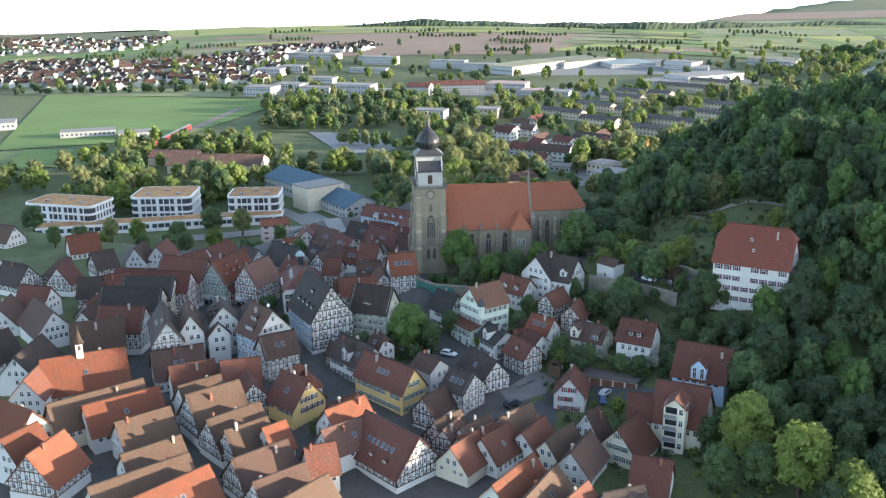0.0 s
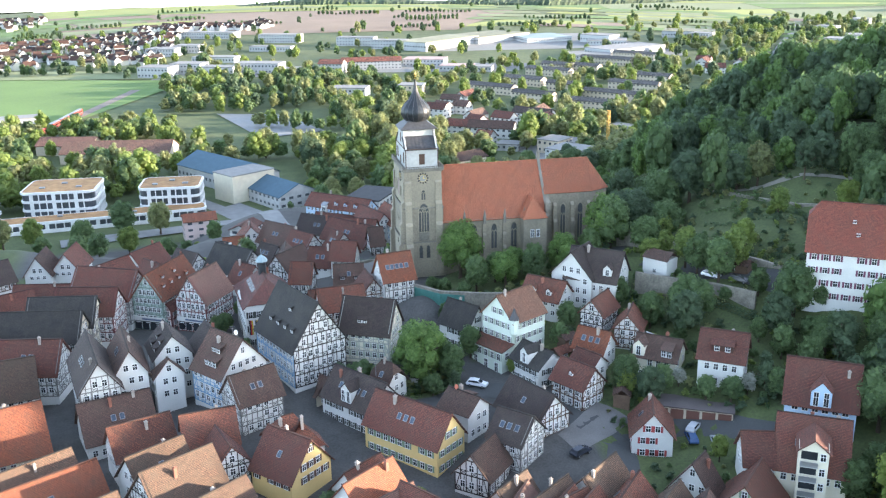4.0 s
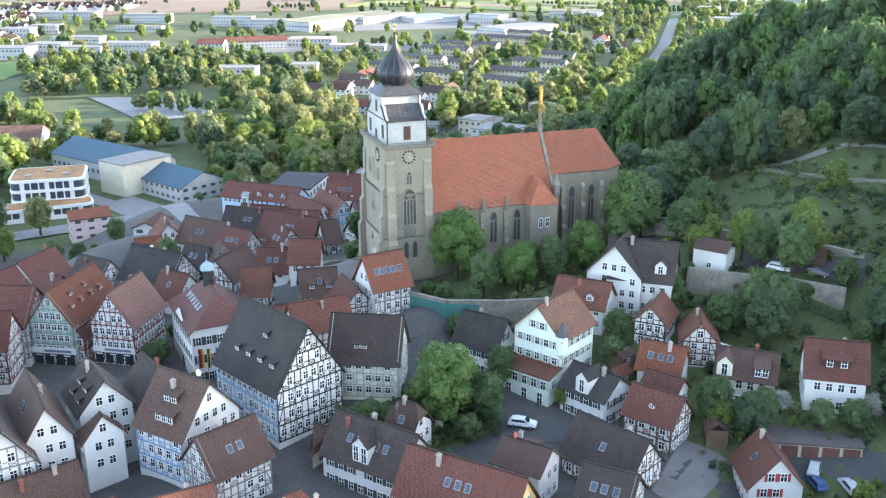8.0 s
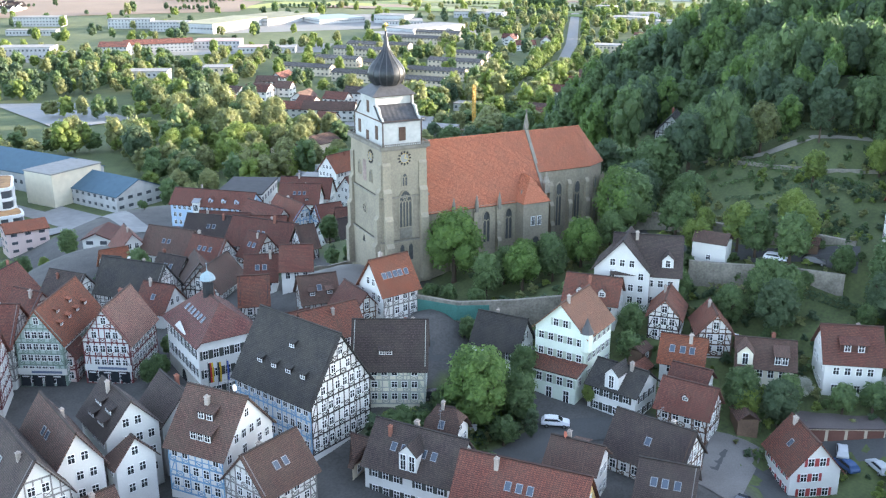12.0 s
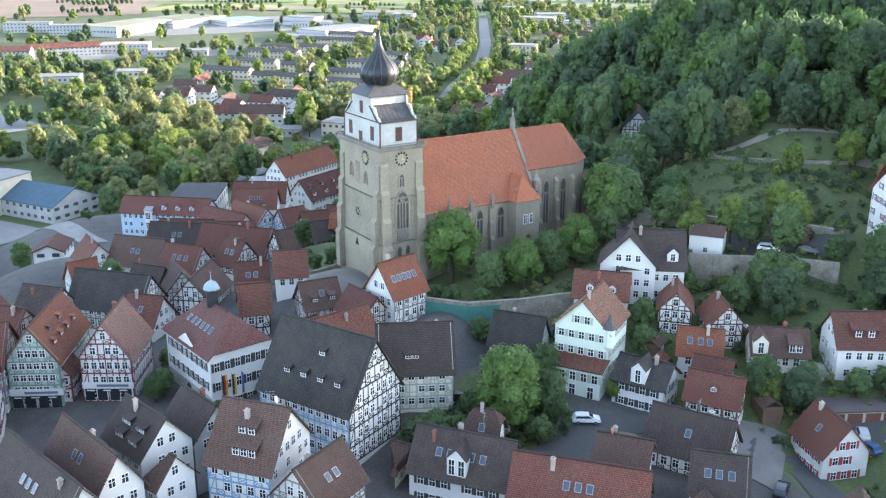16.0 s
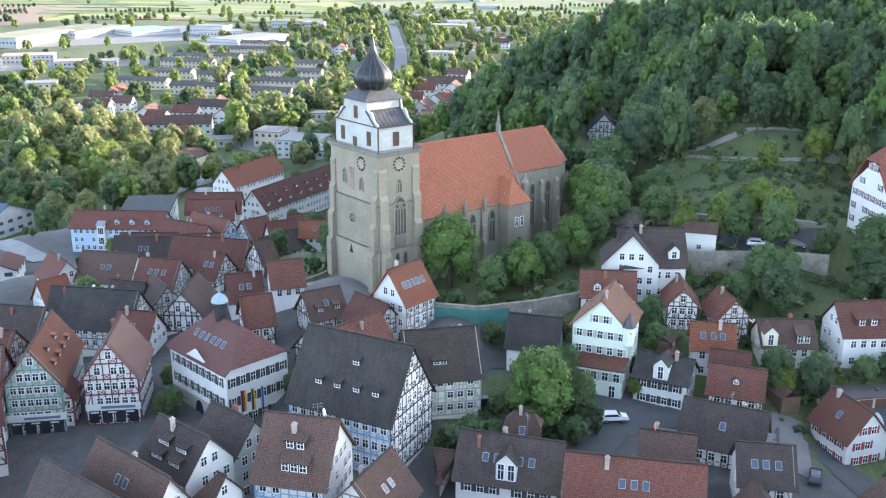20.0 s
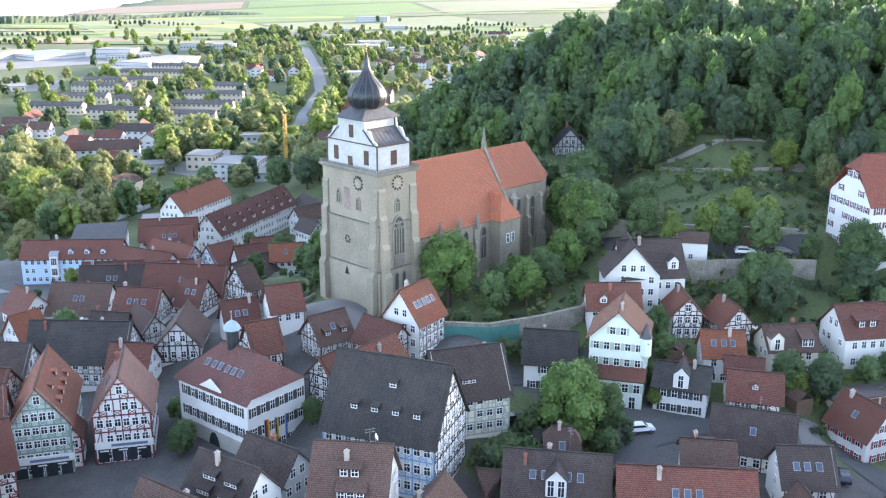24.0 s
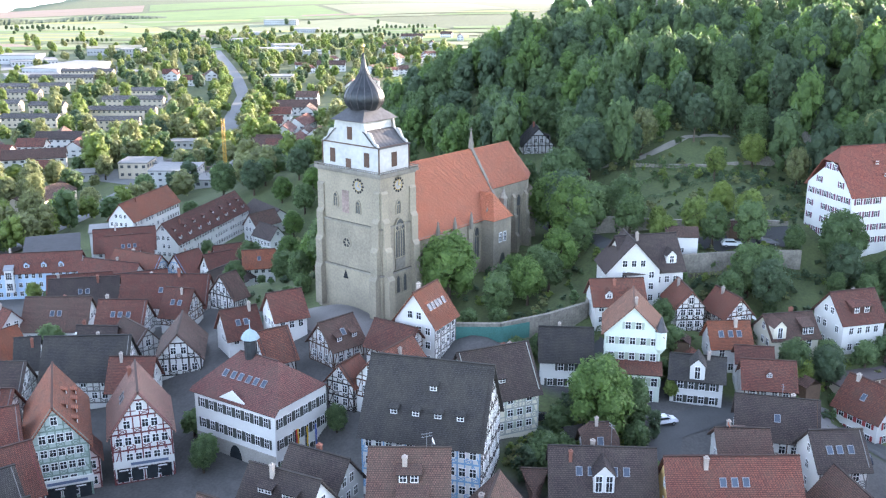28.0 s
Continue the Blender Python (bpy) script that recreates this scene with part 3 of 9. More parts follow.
def make_ground():
    xs = spread(-2600, 2600, 190, 70)
    ys = [y - 40 for y in spread(-700, 3200, 200, 70)]
    nx = len(xs)
    verts = [(x, y, ground_at(x, y)) for y in ys for x in xs]
    faces = [(j * nx + i, j * nx + i + 1, (j + 1) * nx + i + 1, (j + 1) * nx + i) for j in range(len(ys) - 1) for i in range(nx - 1)]
    me = bpy.data.meshes.new("ground")
    me.from_pydata(verts, [], faces)
    mask = me.attributes.new("paved", "FLOAT", "POINT")
    mask.data.foreach_set("value", [paved_at(x, y) for x, y, z in verts])
    # where the hill's trees stand thick: their shade is put into the ground colour
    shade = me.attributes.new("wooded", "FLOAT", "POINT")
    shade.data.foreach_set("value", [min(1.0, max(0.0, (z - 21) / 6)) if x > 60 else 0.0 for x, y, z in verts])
    for p in me.polygons:
        p.use_smooth = True
    m = bpy.data.materials.new("ground")
    m.use_nodes = True
    nt, b = m.node_tree, m.node_tree.nodes["Principled BSDF"]
    b.inputs["Roughness"].default_value = 0.95
    at = nt.nodes.new("ShaderNodeTexCoord")
    mask = nt.nodes.new("ShaderNodeAttribute")
    mask.attribute_name = "paved"

    def tone(scale, lo, hi, detail=4):
        n = nt.nodes.new("ShaderNodeTexNoise")
        n.inputs["Scale"].default_value, n.inputs["Detail"].default_value = scale, detail
        nt.links.new(at.outputs["Object"], n.inputs["Vector"])
        r = nt.nodes.new("ShaderNodeMapRange")
        r.inputs["From Min"].default_value, r.inputs["From Max"].default_value = 0.35, 0.65
        nt.links.new(n.outputs["Fac"], r.inputs["Value"])
        x = nt.nodes.new("ShaderNodeMix")
        x.data_type = "RGBA"
        x.inputs[6].default_value, x.inputs[7].default_value = (*lo, 1), (*hi, 1)
        nt.links.new(r.outputs["Result"], x.inputs[0])
        return x.outputs[2]

    def blend(a, b):
        x = nt.nodes.new("ShaderNodeMix")
        x.data_type = "RGBA"
        x.inputs[0].default_value = 0.5
        nt.links.new(a, x.inputs[6])
        nt.links.new(b, x.inputs[7])
        return x.outputs[2]

    grass = blend(tone(0.12, (0.05, 0.075, 0.025), (0.105, 0.135, 0.045)), tone(1.7, (0.055, 0.06, 0.03), (0.11, 0.14, 0.05)))
    paving = blend(tone(0.3, (0.058, 0.056, 0.052), (0.095, 0.091, 0.084)), tone(2.5, (0.054, 0.052, 0.049), (0.105, 0.10, 0.094)))
    mix = nt.nodes.new("ShaderNodeMix")
    mix.data_type = "RGBA"
    nt.links.new(mask.outputs["Fac"], mix.inputs[0])
    wood_shade = nt.nodes.new("ShaderNodeAttribute")
    wood_shade.attribute_name = "wooded"
    under = nt.nodes.new("ShaderNodeMix")
    under.data_type = "RGBA"
    nt.links.new(wood_shade.outputs["Fac"], under.inputs[0])
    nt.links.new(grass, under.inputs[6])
    # grass about a third darker, painted as shade beneath the trees
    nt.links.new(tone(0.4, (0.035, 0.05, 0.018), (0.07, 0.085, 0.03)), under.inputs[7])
    nt.links.new(under.outputs[2], mix.inputs[6])
    nt.links.new(paving, mix.inputs[7])
    nt.links.new(mix.outputs[2], b.inputs["Base Color"])
    me.materials.append(m)
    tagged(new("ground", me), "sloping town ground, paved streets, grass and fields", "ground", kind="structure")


make_ground()


def draped(name, pts, mat, lift=0.06, label="", step=6.0, kind="structure", category=""):
    """A sheet laid on the ground within a four-cornered outline."""
    a, b, c, d = [Vector((*p, 0)) for p in pts]
    n = max(2, int(max((b - a).length, (c - d).length) / step))
    k = max(2, int(max((d - a).length, (c - b).length) / step))
    verts = []
    for j in range(k + 1):
        for i in range(n + 1):
            p = (a.lerp(b, i / n)).lerp(d.lerp(c, i / n), j / k)
            verts.append((p.x, p.y, ground_at(p.x, p.y) + lift))
    faces = [(j * (n + 1) + i, j * (n + 1) + i + 1, (j + 1) * (n + 1) + i + 1, (j + 1) * (n + 1) + i) for j in range(k) for i in range(n)]
    me = bpy.data.meshes.new(name)
    me.from_pydata(verts, [], faces)
    me.materials.append(mat)
    for p in me.polygons:
        p.use_smooth = True
    return tagged(new(name, me), label, category or name.split("_")[0], kind=kind)


def strip(name, line, width, mat, lift=0.08, label="", step=4.0):
    """A road along a line of points."""
    pts = []
    for p, q in zip(line, line[1:]):
        n = max(1, int(math.dist(p, q) / step))
        pts += [(p[0] + (q[0] - p[0]) * i / n, p[1] + (q[1] - p[1]) * i / n) for i in range(n)]
    pts.append(line[-1])
    LANE_LINES.append((pts, width))
    verts = []
    for i, p in enumerate(pts):
        q, r = pts[max(0, i - 1)], pts[min(len(pts) - 1, i + 1)]
        d = Vector((r[0] - q[0], r[1] - q[1])).normalized()
        for s in (-0.5, -0.17, 0.17, 0.5):
            x, y = p[0] - d.y * s * width, p[1] + d.x * s * width
            verts.append((x, y, ground_at(x, y) + lift))
    faces = [(4 * i + k + 1, 4 * i + k, 4 * i + 4 + k, 4 * i + 5 + k) for i in range(len(pts) - 1) for k in range(3)]
    me = bpy.data.meshes.new(name)
    me.from_pydata(verts, [], [f[::-1] for f in faces])
    me.materials.append(mat)
    return tagged(new(name, me), label, "road", kind="structure")


# ---- the collegiate church: west tower, nave, choir ----
CH = pose(0, 0, 2.4, 0, 0, -4)
LIMEWASH = material("weathered_limewash", (0.50, 0.495, 0.465), 0.9, 0.12, 1.2, 0.2)
church = thing("church", CH, "large sandstone church with onion-domed west tower and orange roof", "church")


def arch_pts(w, h, n=8):
    """A pointed arch: outline from the left foot over the tip to the right foot."""
    spring = h - w * 0.95
    pts = [(-w / 2, 0)]
    for i in range(n + 1):
        a = i / n
        pts.append((-w / 2 + w / 2 * (1 - math.cos(a * math.pi / 2)) * 1.0, spring + (h - spring) * math.sin(a * math.pi / 2)))
    return pts + [(-x, z) for x, z in pts[-2::-1]]


def gothic(parent, m, w, h, lights=3, label="tall pointed window with stone tracery"):
    """A pointed window: dark glass set back, a moulded stone surround, mullions and tracery."""
    o, q = arch_pts(w + 0.5, h + 0.3), arch_pts(w, h)
    bm = bmesh.new()
    k = len(o)
    for y0, y1 in ((-0.16, 0.05),):
        fo = [bm.verts.new((x, y0, z - (0.15 if i in (0, k - 1) else 0))) for i, (x, z) in enumerate(o)]
        fi = [bm.verts.new((x, y0, z)) for x, z in q]
        bi = [bm.verts.new((x, y1 + 0.15, z)) for x, z in q]
        bo = [bm.verts.new((x, y1 + 0.15, z)) for x, z in o]
        for i in range(k - 1):
            bm.faces.new([fo[i], fo[i + 1], fi[i + 1], fi[i]])
            bm.faces.new([fi[i], fi[i + 1], bi[i + 1], bi[i]])
            bm.faces.new([fo[i + 1], fo[i], bo[i], bo[i + 1]])
        bm.faces.new([fo[0], fi[0], bi[0], bo[0]])
        bm.faces.new([fi[-1], fo[-1], bo[-1], bi[-1]])
    for i in range(1, lights):
        x = -w / 2 + w * i / lights
        box(bm, x - 0.09, x + 0.09, -0.12, 0.05, 0, h * 0.72)
    for i in range(lights if lights > 1 else 0):      # cusped heads of the lights
        x0, x1 = -w / 2 + w * i / lights, -w / 2 + w * (i + 1) / lights
        xm = (x0 + x1) / 2
        bar(bm, (x0, -0.04, h * 0.66), (xm, -0.04, h * 0.75), 0.13, 0.07, (0, -1, 0))
        bar(bm, (xm, -0.04, h * 0.75), (x1, -0.04, h * 0.66), 0.13, 0.07, (0, -1, 0))
    if lights > 2:
        for z0, r in ((h * 0.82, w * 0.2),):
            for i in range(12):
                a, b = 2 * math.pi * i / 12, 2 * math.pi * (i + 1) / 12
                bar(bm, (r * math.cos(a), -0.03, z0 + r * math.sin(a)), (r * math.cos(b), -0.03, z0 + r * math.sin(b)), 0.12, 0.08, (0, -1, 0))
            for i in range(6):
                a = math.pi * i / 3
                bar(bm, (0, -0.03, z0), (r * math.cos(a), -0.03, z0 + r * math.sin(a)), 0.1, 0.07, (0, -1, 0))
    win = part("window", bm, STONE, parent, label)
    win.matrix_basis = m
    bm = bmesh.new()
    bm.faces.new([bm.verts.new((x, -0.03, z)) for x, z in q])
    part("pane", bm, LEADED, win)
    return win


def buttress(parent, m, wide, deep, high, steps=2, mat=None):
    """A stepped buttress: it stands on z 0 and leans back at each weathering."""
    bm = bmesh.new()
    z = -2.0
    for i in range(steps + 1):
        z1 = high * (i + 1) / (steps + 1)
        d = deep * (1 - 0.28 * i)
        box(bm, -wide / 2, wide / 2, -d, 0.4, z, z1)
        d2 = deep * (1 - 0.28 * (i + 1))
        v = [bm.verts.new(p) for p in ((-wide / 2, -d - 0.1, z1), (wide / 2, -d - 0.1, z1), (wide / 2, -d2 + 0.05, z1 + 0.9), (-wide / 2, -d2 + 0.05, z1 + 0.9), (-wide / 2, -d2 + 0.05, z1), (wide / 2, -d2 + 0.05, z1))]
        bm.faces.new([v[0], v[1], v[2], v[3]])
        bm.faces.new([v[0], v[3], v[4]])
        bm.faces.new([v[1], v[5], v[2]])
        z = z1
    b = part("buttress", bm, mat or STONE, parent)
    b.matrix_basis = m
    return b


def clock(parent, m, r):
    bm = bmesh.new()
    lathe(bm, [(r * 0.62, 0), (r * 0.62, 0.05)], 32)
    dial = part("clock_face", bm, material("clock_stone", (0.30, 0.29, 0.26), 0.8, 0.1), parent, "round tower clock with gilt numerals")
    dial.matrix_basis = m @ pose(0, 0, 0, 90)
    bm = bmesh.new()
    for i in range(12):
        a = math.pi * i / 6
        bar(bm, (r * 0.66 * math.cos(a), r * 0.66 * math.sin(a), 0.06), (r * math.cos(a), r * math.sin(a), 0.06), r * 0.2, 0.04, (0, 0, 1))
    part("numeral", bm, IRON, dial)
    bm = bmesh.new()
    for i in range(32):
        a, b = math.pi * i / 16, math.pi * (i + 1) / 16
        bar(bm, (r * 0.64 * math.cos(a), r * 0.64 * math.sin(a), 0.06), (r * 0.64 * math.cos(b), r * 0.64 * math.sin(b), 0.06), 0.06, 0.03, (0, 0, 1))
    part("ring", bm, GOLD, dial)
    bm = bmesh.new()
    bar(bm, (0, 0, 0.12), (r * 0.2, r * 0.5, 0.12), 0.11, 0.04, (0, 0, 1))
    bar(bm, (0, 0, 0.12), (r * 0.38, -r * 0.12, 0.12), 0.13, 0.04, (0, 0, 1))
    part("clock_hand", bm, GOLD, dial)


TU0, TU1, TV0, TV1, TZ = -5.0, 4.6, -8.4, 8.2, 25.2


def make_tower():
    # the shaft, in three slightly receding stages with string courses
    stages = [(-3.0, 6.6, 0.5), (6.6, 15.6, 0.25), (15.6, TZ, 0.0)]
    for z0, z1, g in stages:
        bm = box(bmesh.new(), TU0 - g, TU1 + g, TV0 - g, TV1 + g, z0, z1)
        part("tower_stage", bm, STONE, church)
        bm = box(bmesh.new(), TU0 - g - 0.18, TU1 + g + 0.18, TV0 - g - 0.18, TV1 + g + 0.18, z1 - 0.3, z1)
        part("string_course", bm, STONE_DARK, church)
    # corner buttresses, square to the faces
    for u, v, rz in ((TU0 + 0.9, TV0, 0), (TU1 - 0.9, TV0, 0), (TU0, TV0 + 0.9, -90), (TU0, TV1 - 0.9, -90), (TU1 - 0.9, TV1, 180), (TU0 + 0.9, TV1, 180)):
        buttress(church, pose(u, v, 0, 0, 0, rz), 1.7, 1.75, 22.0, 3)
    # parapet walk
    bm = bmesh.new()
    box(bm, TU0 - 0.55, TU1 + 0.55, TV0 - 0.55, TV1 + 0.55, TZ, TZ + 0.35)
    part("cornice", bm, STONE_DARK, church)
    for x0, x1, y0, y1 in ((TU0 - 0.5, TU1 + 0.5, TV0 - 0.5, TV0 - 0.35), (TU0 - 0.5, TU1 + 0.5, TV1 + 0.35, TV1 + 0.5), (TU0 - 0.5, TU0 - 0.35, TV0 - 0.35, TV1 + 0.35), (TU1 + 0.35, TU1 + 0.5, TV0 - 0.35, TV1 + 0.35)):
        bm = bmesh.new()
        box(bm, x0, x1, y0, y1, TZ + 0.95, TZ + 1.05)
        box(bm, x0, x1, y0, y1, TZ + 0.35, TZ + 0.62)
        L = max(x1 - x0, y1 - y0)
        n = int(L / 0.45)
        for i in range(n + 1):
            f = i / n
            if x1 - x0 > y1 - y0:
                box(bm, x0 + f * (x1 - x0 - 0.1), x0 + f * (x1 - x0 - 0.1) + 0.1, y0 + 0.03, y1 - 0.03, TZ + 0.6, TZ + 0.96)
            else:
                box(bm, x0 + 0.03, x1 - 0.03, y0 + f * (y1 - y0 - 0.1), y0 + f * (y1 - y0 - 0.1) + 0.1, TZ + 0.6, TZ + 0.96)
        part("railing", bm, STONE_DARK, church)
    # windows of the shaft
    gothic(church, pose(-0.2, TV0 - 0.28, 9.2), 2.6, 7.4, 4)
    panel = part("blind_panel", box(bmesh.new(), -1.5, 1.1, TV0 - 0.42, TV0 - 0.2, 6.8, 9.0), STONE_DARK, church)
    for x in (-1.15, 0.75):
        gothic(church, pose(x, TV0 - 0.53, 2.2), 0.95, 3.4, 1, "small pointed doorway")
    gothic(church, pose(-0.2, TV0 - 0.02, 17.6), 1.0, 2.5, 2)
    for v, z, w, h in ((3.4, 18.2, 1.0, 2.6), (-2.6, 17.6, 1.0, 2.3)):
        gothic(church, pose(TU0 - 0.02, v, z, 0, 0, -90), w, h, 2)
    bm = bmesh.new()
    for i in range(24):
        a, b = math.pi * i / 12, math.pi * (i + 1) / 12
        bar(bm, (1.05 * math.cos(a), 1.05 * math.sin(a), 0), (1.05 * math.cos(b), 1.05 * math.sin(b), 0), 0.3, 0.12, (0, 0, 1))
    for i in range(6):
        a = math.pi * i / 3
        bar(bm, (0, 0, 0), (1.0 * math.cos(a), 1.0 * math.sin(a), 0), 0.14, 0.1, (0, 0, 1))
    rose = part("rose_window", bm, STONE, church, "round stone traceried window")
    rose.matrix_basis = pose(TU0 - 0.27, 0.5, 11.4, 0, -90, 0)
    part("pane", lathe(bmesh.new(), [(0.95, 0.0), (0.95, 0.03)], 24), GLASS, rose)
    bm = bmesh.new()
    slab(bm, [(TU0 - 0.53, 1.5, 4.2), (TU0 - 0.53, 0.1, 4.2), (TU0 - 0.53, 0.8, 6.0)], 0.1)
    part("niche", bm, GLASS, church, "dark triangular niche")
    panel = part("wall_painting", box(bmesh.new(), TU0 - 0.03, TU0 + 0.1, -0.1, 1.7, 17.2, 21.6), material("faded_fresco", (0.30, 0.22, 0.19), 0.9, 0.25, 2.0), church, "faded reddish wall painting")
    clock(church, pose(-0.2, TV0 - 0.03, 23.2), 1.45)
    clock(church, pose(TU0 - 0.03, -2.7, 22.9, 0, 0, -90), 1.45)
    # white belfry storey
    u0, u1, v0, v1 = -4.3, 3.9, -7.5, 7.3
    z0, z1 = TZ + 0.35, TZ + 5.2
    part("belfry_wall", box(bmesh.new(), u0, u1, v0, v1, z0, z1), LIMEWASH, church, "white plastered belfry storey")
    for u in (-0.2,):
        for v, rz in ((v0 - 0.02, 0), (v1 + 0.02, 180)):
            part("belfry_shutter", box(bmesh.new(), -0.72, 0.72, -0.08, 0.1, 0, 2.7), BEAM["brown"], church, "brown louvred opening").matrix_basis = pose(u, v, z0 + 1.0, 0, 0, rz)
    for v, z, h in ((4.6, 1.0, 2.7), (0.4, 0.2, 1.9), (-4.4, 1.0, 2.7)):
        part("belfry_shutter", box(bmesh.new(), -0.66, 0.66, -0.08, 0.1, 0, h), BEAM["brown"], church, "brown louvred opening").matrix_basis = pose(u0 - 0.02, v, z0 + z, 0, 0, -90)
    for x, y in ((u0, v0), (u1, v0), (u0, v1), (u1, v1)):
        part("corner_strip", box(bmesh.new(), x - 0.11, x + 0.11, y - 0.11, y + 0.11, z0, z1), BEAM["brown"], church)
    for x, y in ((u0 + 0.3, -3.6), (u1 - 0.3, -3.6), (u0 + 0.3, 3.4), (u1 - 0.3, 3.4)):
        part("corner_strip", box(bmesh.new(), x - 0.12, x + 0.12, y - 0.12, y + 0.12, z1 + 2.4, z1 + 4.3), BEAM["brown"], church)
    bm = box(bmesh.new(), u0 - 0.12, u1 + 0.12, v0 - 0.12, v1 + 0.12, z1 - 0.1, z1 + 0.12)
    part("cornice", bm, BEAM["brown"], church)
    # scrolled gables to west and east, joined by the upper storey
    zt = z1 + 4.3
    half = 3.6
    prof = [(v0 + 0.05, z1 + 0.1), (v0 + 0.4, z1 + 0.7), (v0 + 1.0, z1 + 0.8), (v0 + 1.5, z1 + 1.5), (v0 + 2.0, z1 + 2.5), (v0 + 2.7, z1 + 2.7), (v0 + 3.1, z1 + 2.45), (v0 + 3.3, z1 + 2.8), (v0 + 3.6, zt)]
    prof = prof + [(-y - 0.2, z) for y, z in prof[::-1]]
    for s, x0 in ((-1, u0), (1, u1 - 0.35)):
        bm = bmesh.new()
        a = [bm.verts.new((x0, y, z)) for y, z in prof]
        b = [bm.verts.new((x0 + 0.35, y, z)) for y, z in prof]
        bm.faces.new(a)
        bm.faces.new(b[::-1])
        for i in range(len(prof)):
            j = (i + 1) % len(prof)
            bm.faces.new([a[j], a[i], b[i], b[j]])
        part("scrolled_gable", bm, LIMEWASH, church, "white scrolled gable wall")
        part("belfry_shutter", box(bmesh.new(), x0 - 0.06 if s < 0 else x0 + 0.3, x0 + 0.05 if s < 0 else x0 + 0.41, -0.75, 0.55, z1 + 0.9, z1 + 3.3), BEAM["brown"], church, "brown louvred opening")
    part("belfry_wall", box(bmesh.new(), u0 + 0.3, u1 - 0.3, -half + 0.0, half - 0.2, z1, zt), LIMEWASH, church)
    # bell-cast lead roofs over the two flanks
    for s in (-1, 1):
        bm = bmesh.new()
        rows = []
        yb, yt = (v0 - 0.35, -half - 0.02) if s < 0 else (v1 + 0.35, half - 0.18)
        for i in range(9):
            f = i / 8
            y = yb + (yt - yb) * (f ** 0.75)
            z = z1 - 0.05 + 2.8 * (f * 0.35 + 0.65 * f * f * (3 - 2 * f))
            rows.append((y, z))
        n = 18
        grid = [[bm.verts.new((u0 - 0.3 + (u1 - u0 + 0.6) * k / n, y, z + (0.05 if k % 2 else 0))) for k in range(n + 1)] for y, z in rows]
        for a, b in zip(grid, grid[1:]):
            for k in range(n):
                bm.faces.new([a[k], a[k + 1], b[k + 1], b[k]] if s < 0 else [a[k + 1], a[k], b[k], b[k + 1]])
        r = bmesh.ops.extrude_face_region(bm, geom=bm.faces[:])
        for v in r["geom"]:
            if isinstance(v, bmesh.types.BMVert):
                v.co.z -= 0.12
        part("flank_roof", bm, LEAD, church, "curved grey lead roof")
    bm = box(bmesh.new(), u0 - 0.15, u1 + 0.15, -half - 0.2, half + 0.0, zt, zt + 0.18)
    part("cornice", bm, BEAM["brown"], church)
    # skirt under the dome
    zs = zt + 0.18
    bm = bmesh.new()
    lo = [bm.verts.new(p) for p in ((u0 - 0.7, -half - 0.7, zs), (u1 + 0.7, -half - 0.7, zs), (u1 + 0.7, half + 0.5, zs), (u0 - 0.7, half + 0.5, zs))]
    hi = [bm.verts.new((3.1 * math.cos(a) - 0.2, 3.1 * math.sin(a) - 0.1, zs + 2.0)) for a in (-2.356, -0.785, 0.785, 2.356)]
    bm.faces.new(lo[::-1])
    bm.faces.new(hi)
    for i in range(4):
        j = (i + 1) % 4
        bm.faces.new([lo[i], lo[j], hi[j], hi[i]])
    part("skirt_roof", bm, LEAD, church)
    # onion dome with standing seams
    zb = zs + 1.5
    rings = [(2.35, 0), (2.75, 0.35), (3.35, 1.0), (3.72, 1.8), (3.8, 2.5), (3.6, 3.3), (3.1, 4.15), (2.4, 4.95), (1.65, 5.75), (1.05, 6.6), (0.62, 7.5), (0.36, 8.5), (0.2, 9.6), (0.1, 10.6)]
    bm = bmesh.new()
    n = 48
    rows = []
    for r, z in rings:
        rows.append([bm.verts.new(((r + (0.05 if i % 4 == 0 else 0)) * math.cos(2 * math.pi * i / n) - 0.2, (r + (0.05 if i % 4 == 0 else 0)) * math.sin(2 * math.pi * i / n) - 0.1, zb + z)) for i in range(n)])
    for a, b in zip(rows, rows[1:]):
        for i in range(n):
            j = (i + 1) % n
            f = bm.faces.new([a[i], a[j], b[j], b[i]])
            f.smooth = True
    bm.faces.new(rows[0][::-1])
    bm.faces.new(rows[-1])
    dome = part("onion_dome", bm, COPPER, church, "dark blue-grey copper onion dome")
    bm = bmesh.new()
    for (ra, za), (rb, zc) in zip(rings[:-2], rings[1:-1]):
        bar(bm, (ra + 0.03, 0, za), (rb + 0.03, 0, zc), 0.1, 0.16, (0, 1, 0))
    seam = part("seam", bm, LEAD, dome)
    seam.matrix_basis = pose(-0.2, -0.1, zb)
    for i in range(1, 16):
        part("seam", seam.data, None, dome).matrix_basis = pose(-0.2, -0.1, zb, 0, 0, i * 22.5)
    bm = bmesh.new()
    lathe(bm, [(0.06, zb + 10.4), (0.05, zb + 11.6)], 8, (-0.2, -0.1))
    lathe(bm, [(0.02, zb + 11.4), (0.28, zb + 11.6), (0.36, zb + 11.85), (0.28, zb + 12.1), (0.02, zb + 12.3)], 12, (-0.2, -0.1))
    part("finial", bm, GOLD, church, "gilded ball finial")


make_tower()


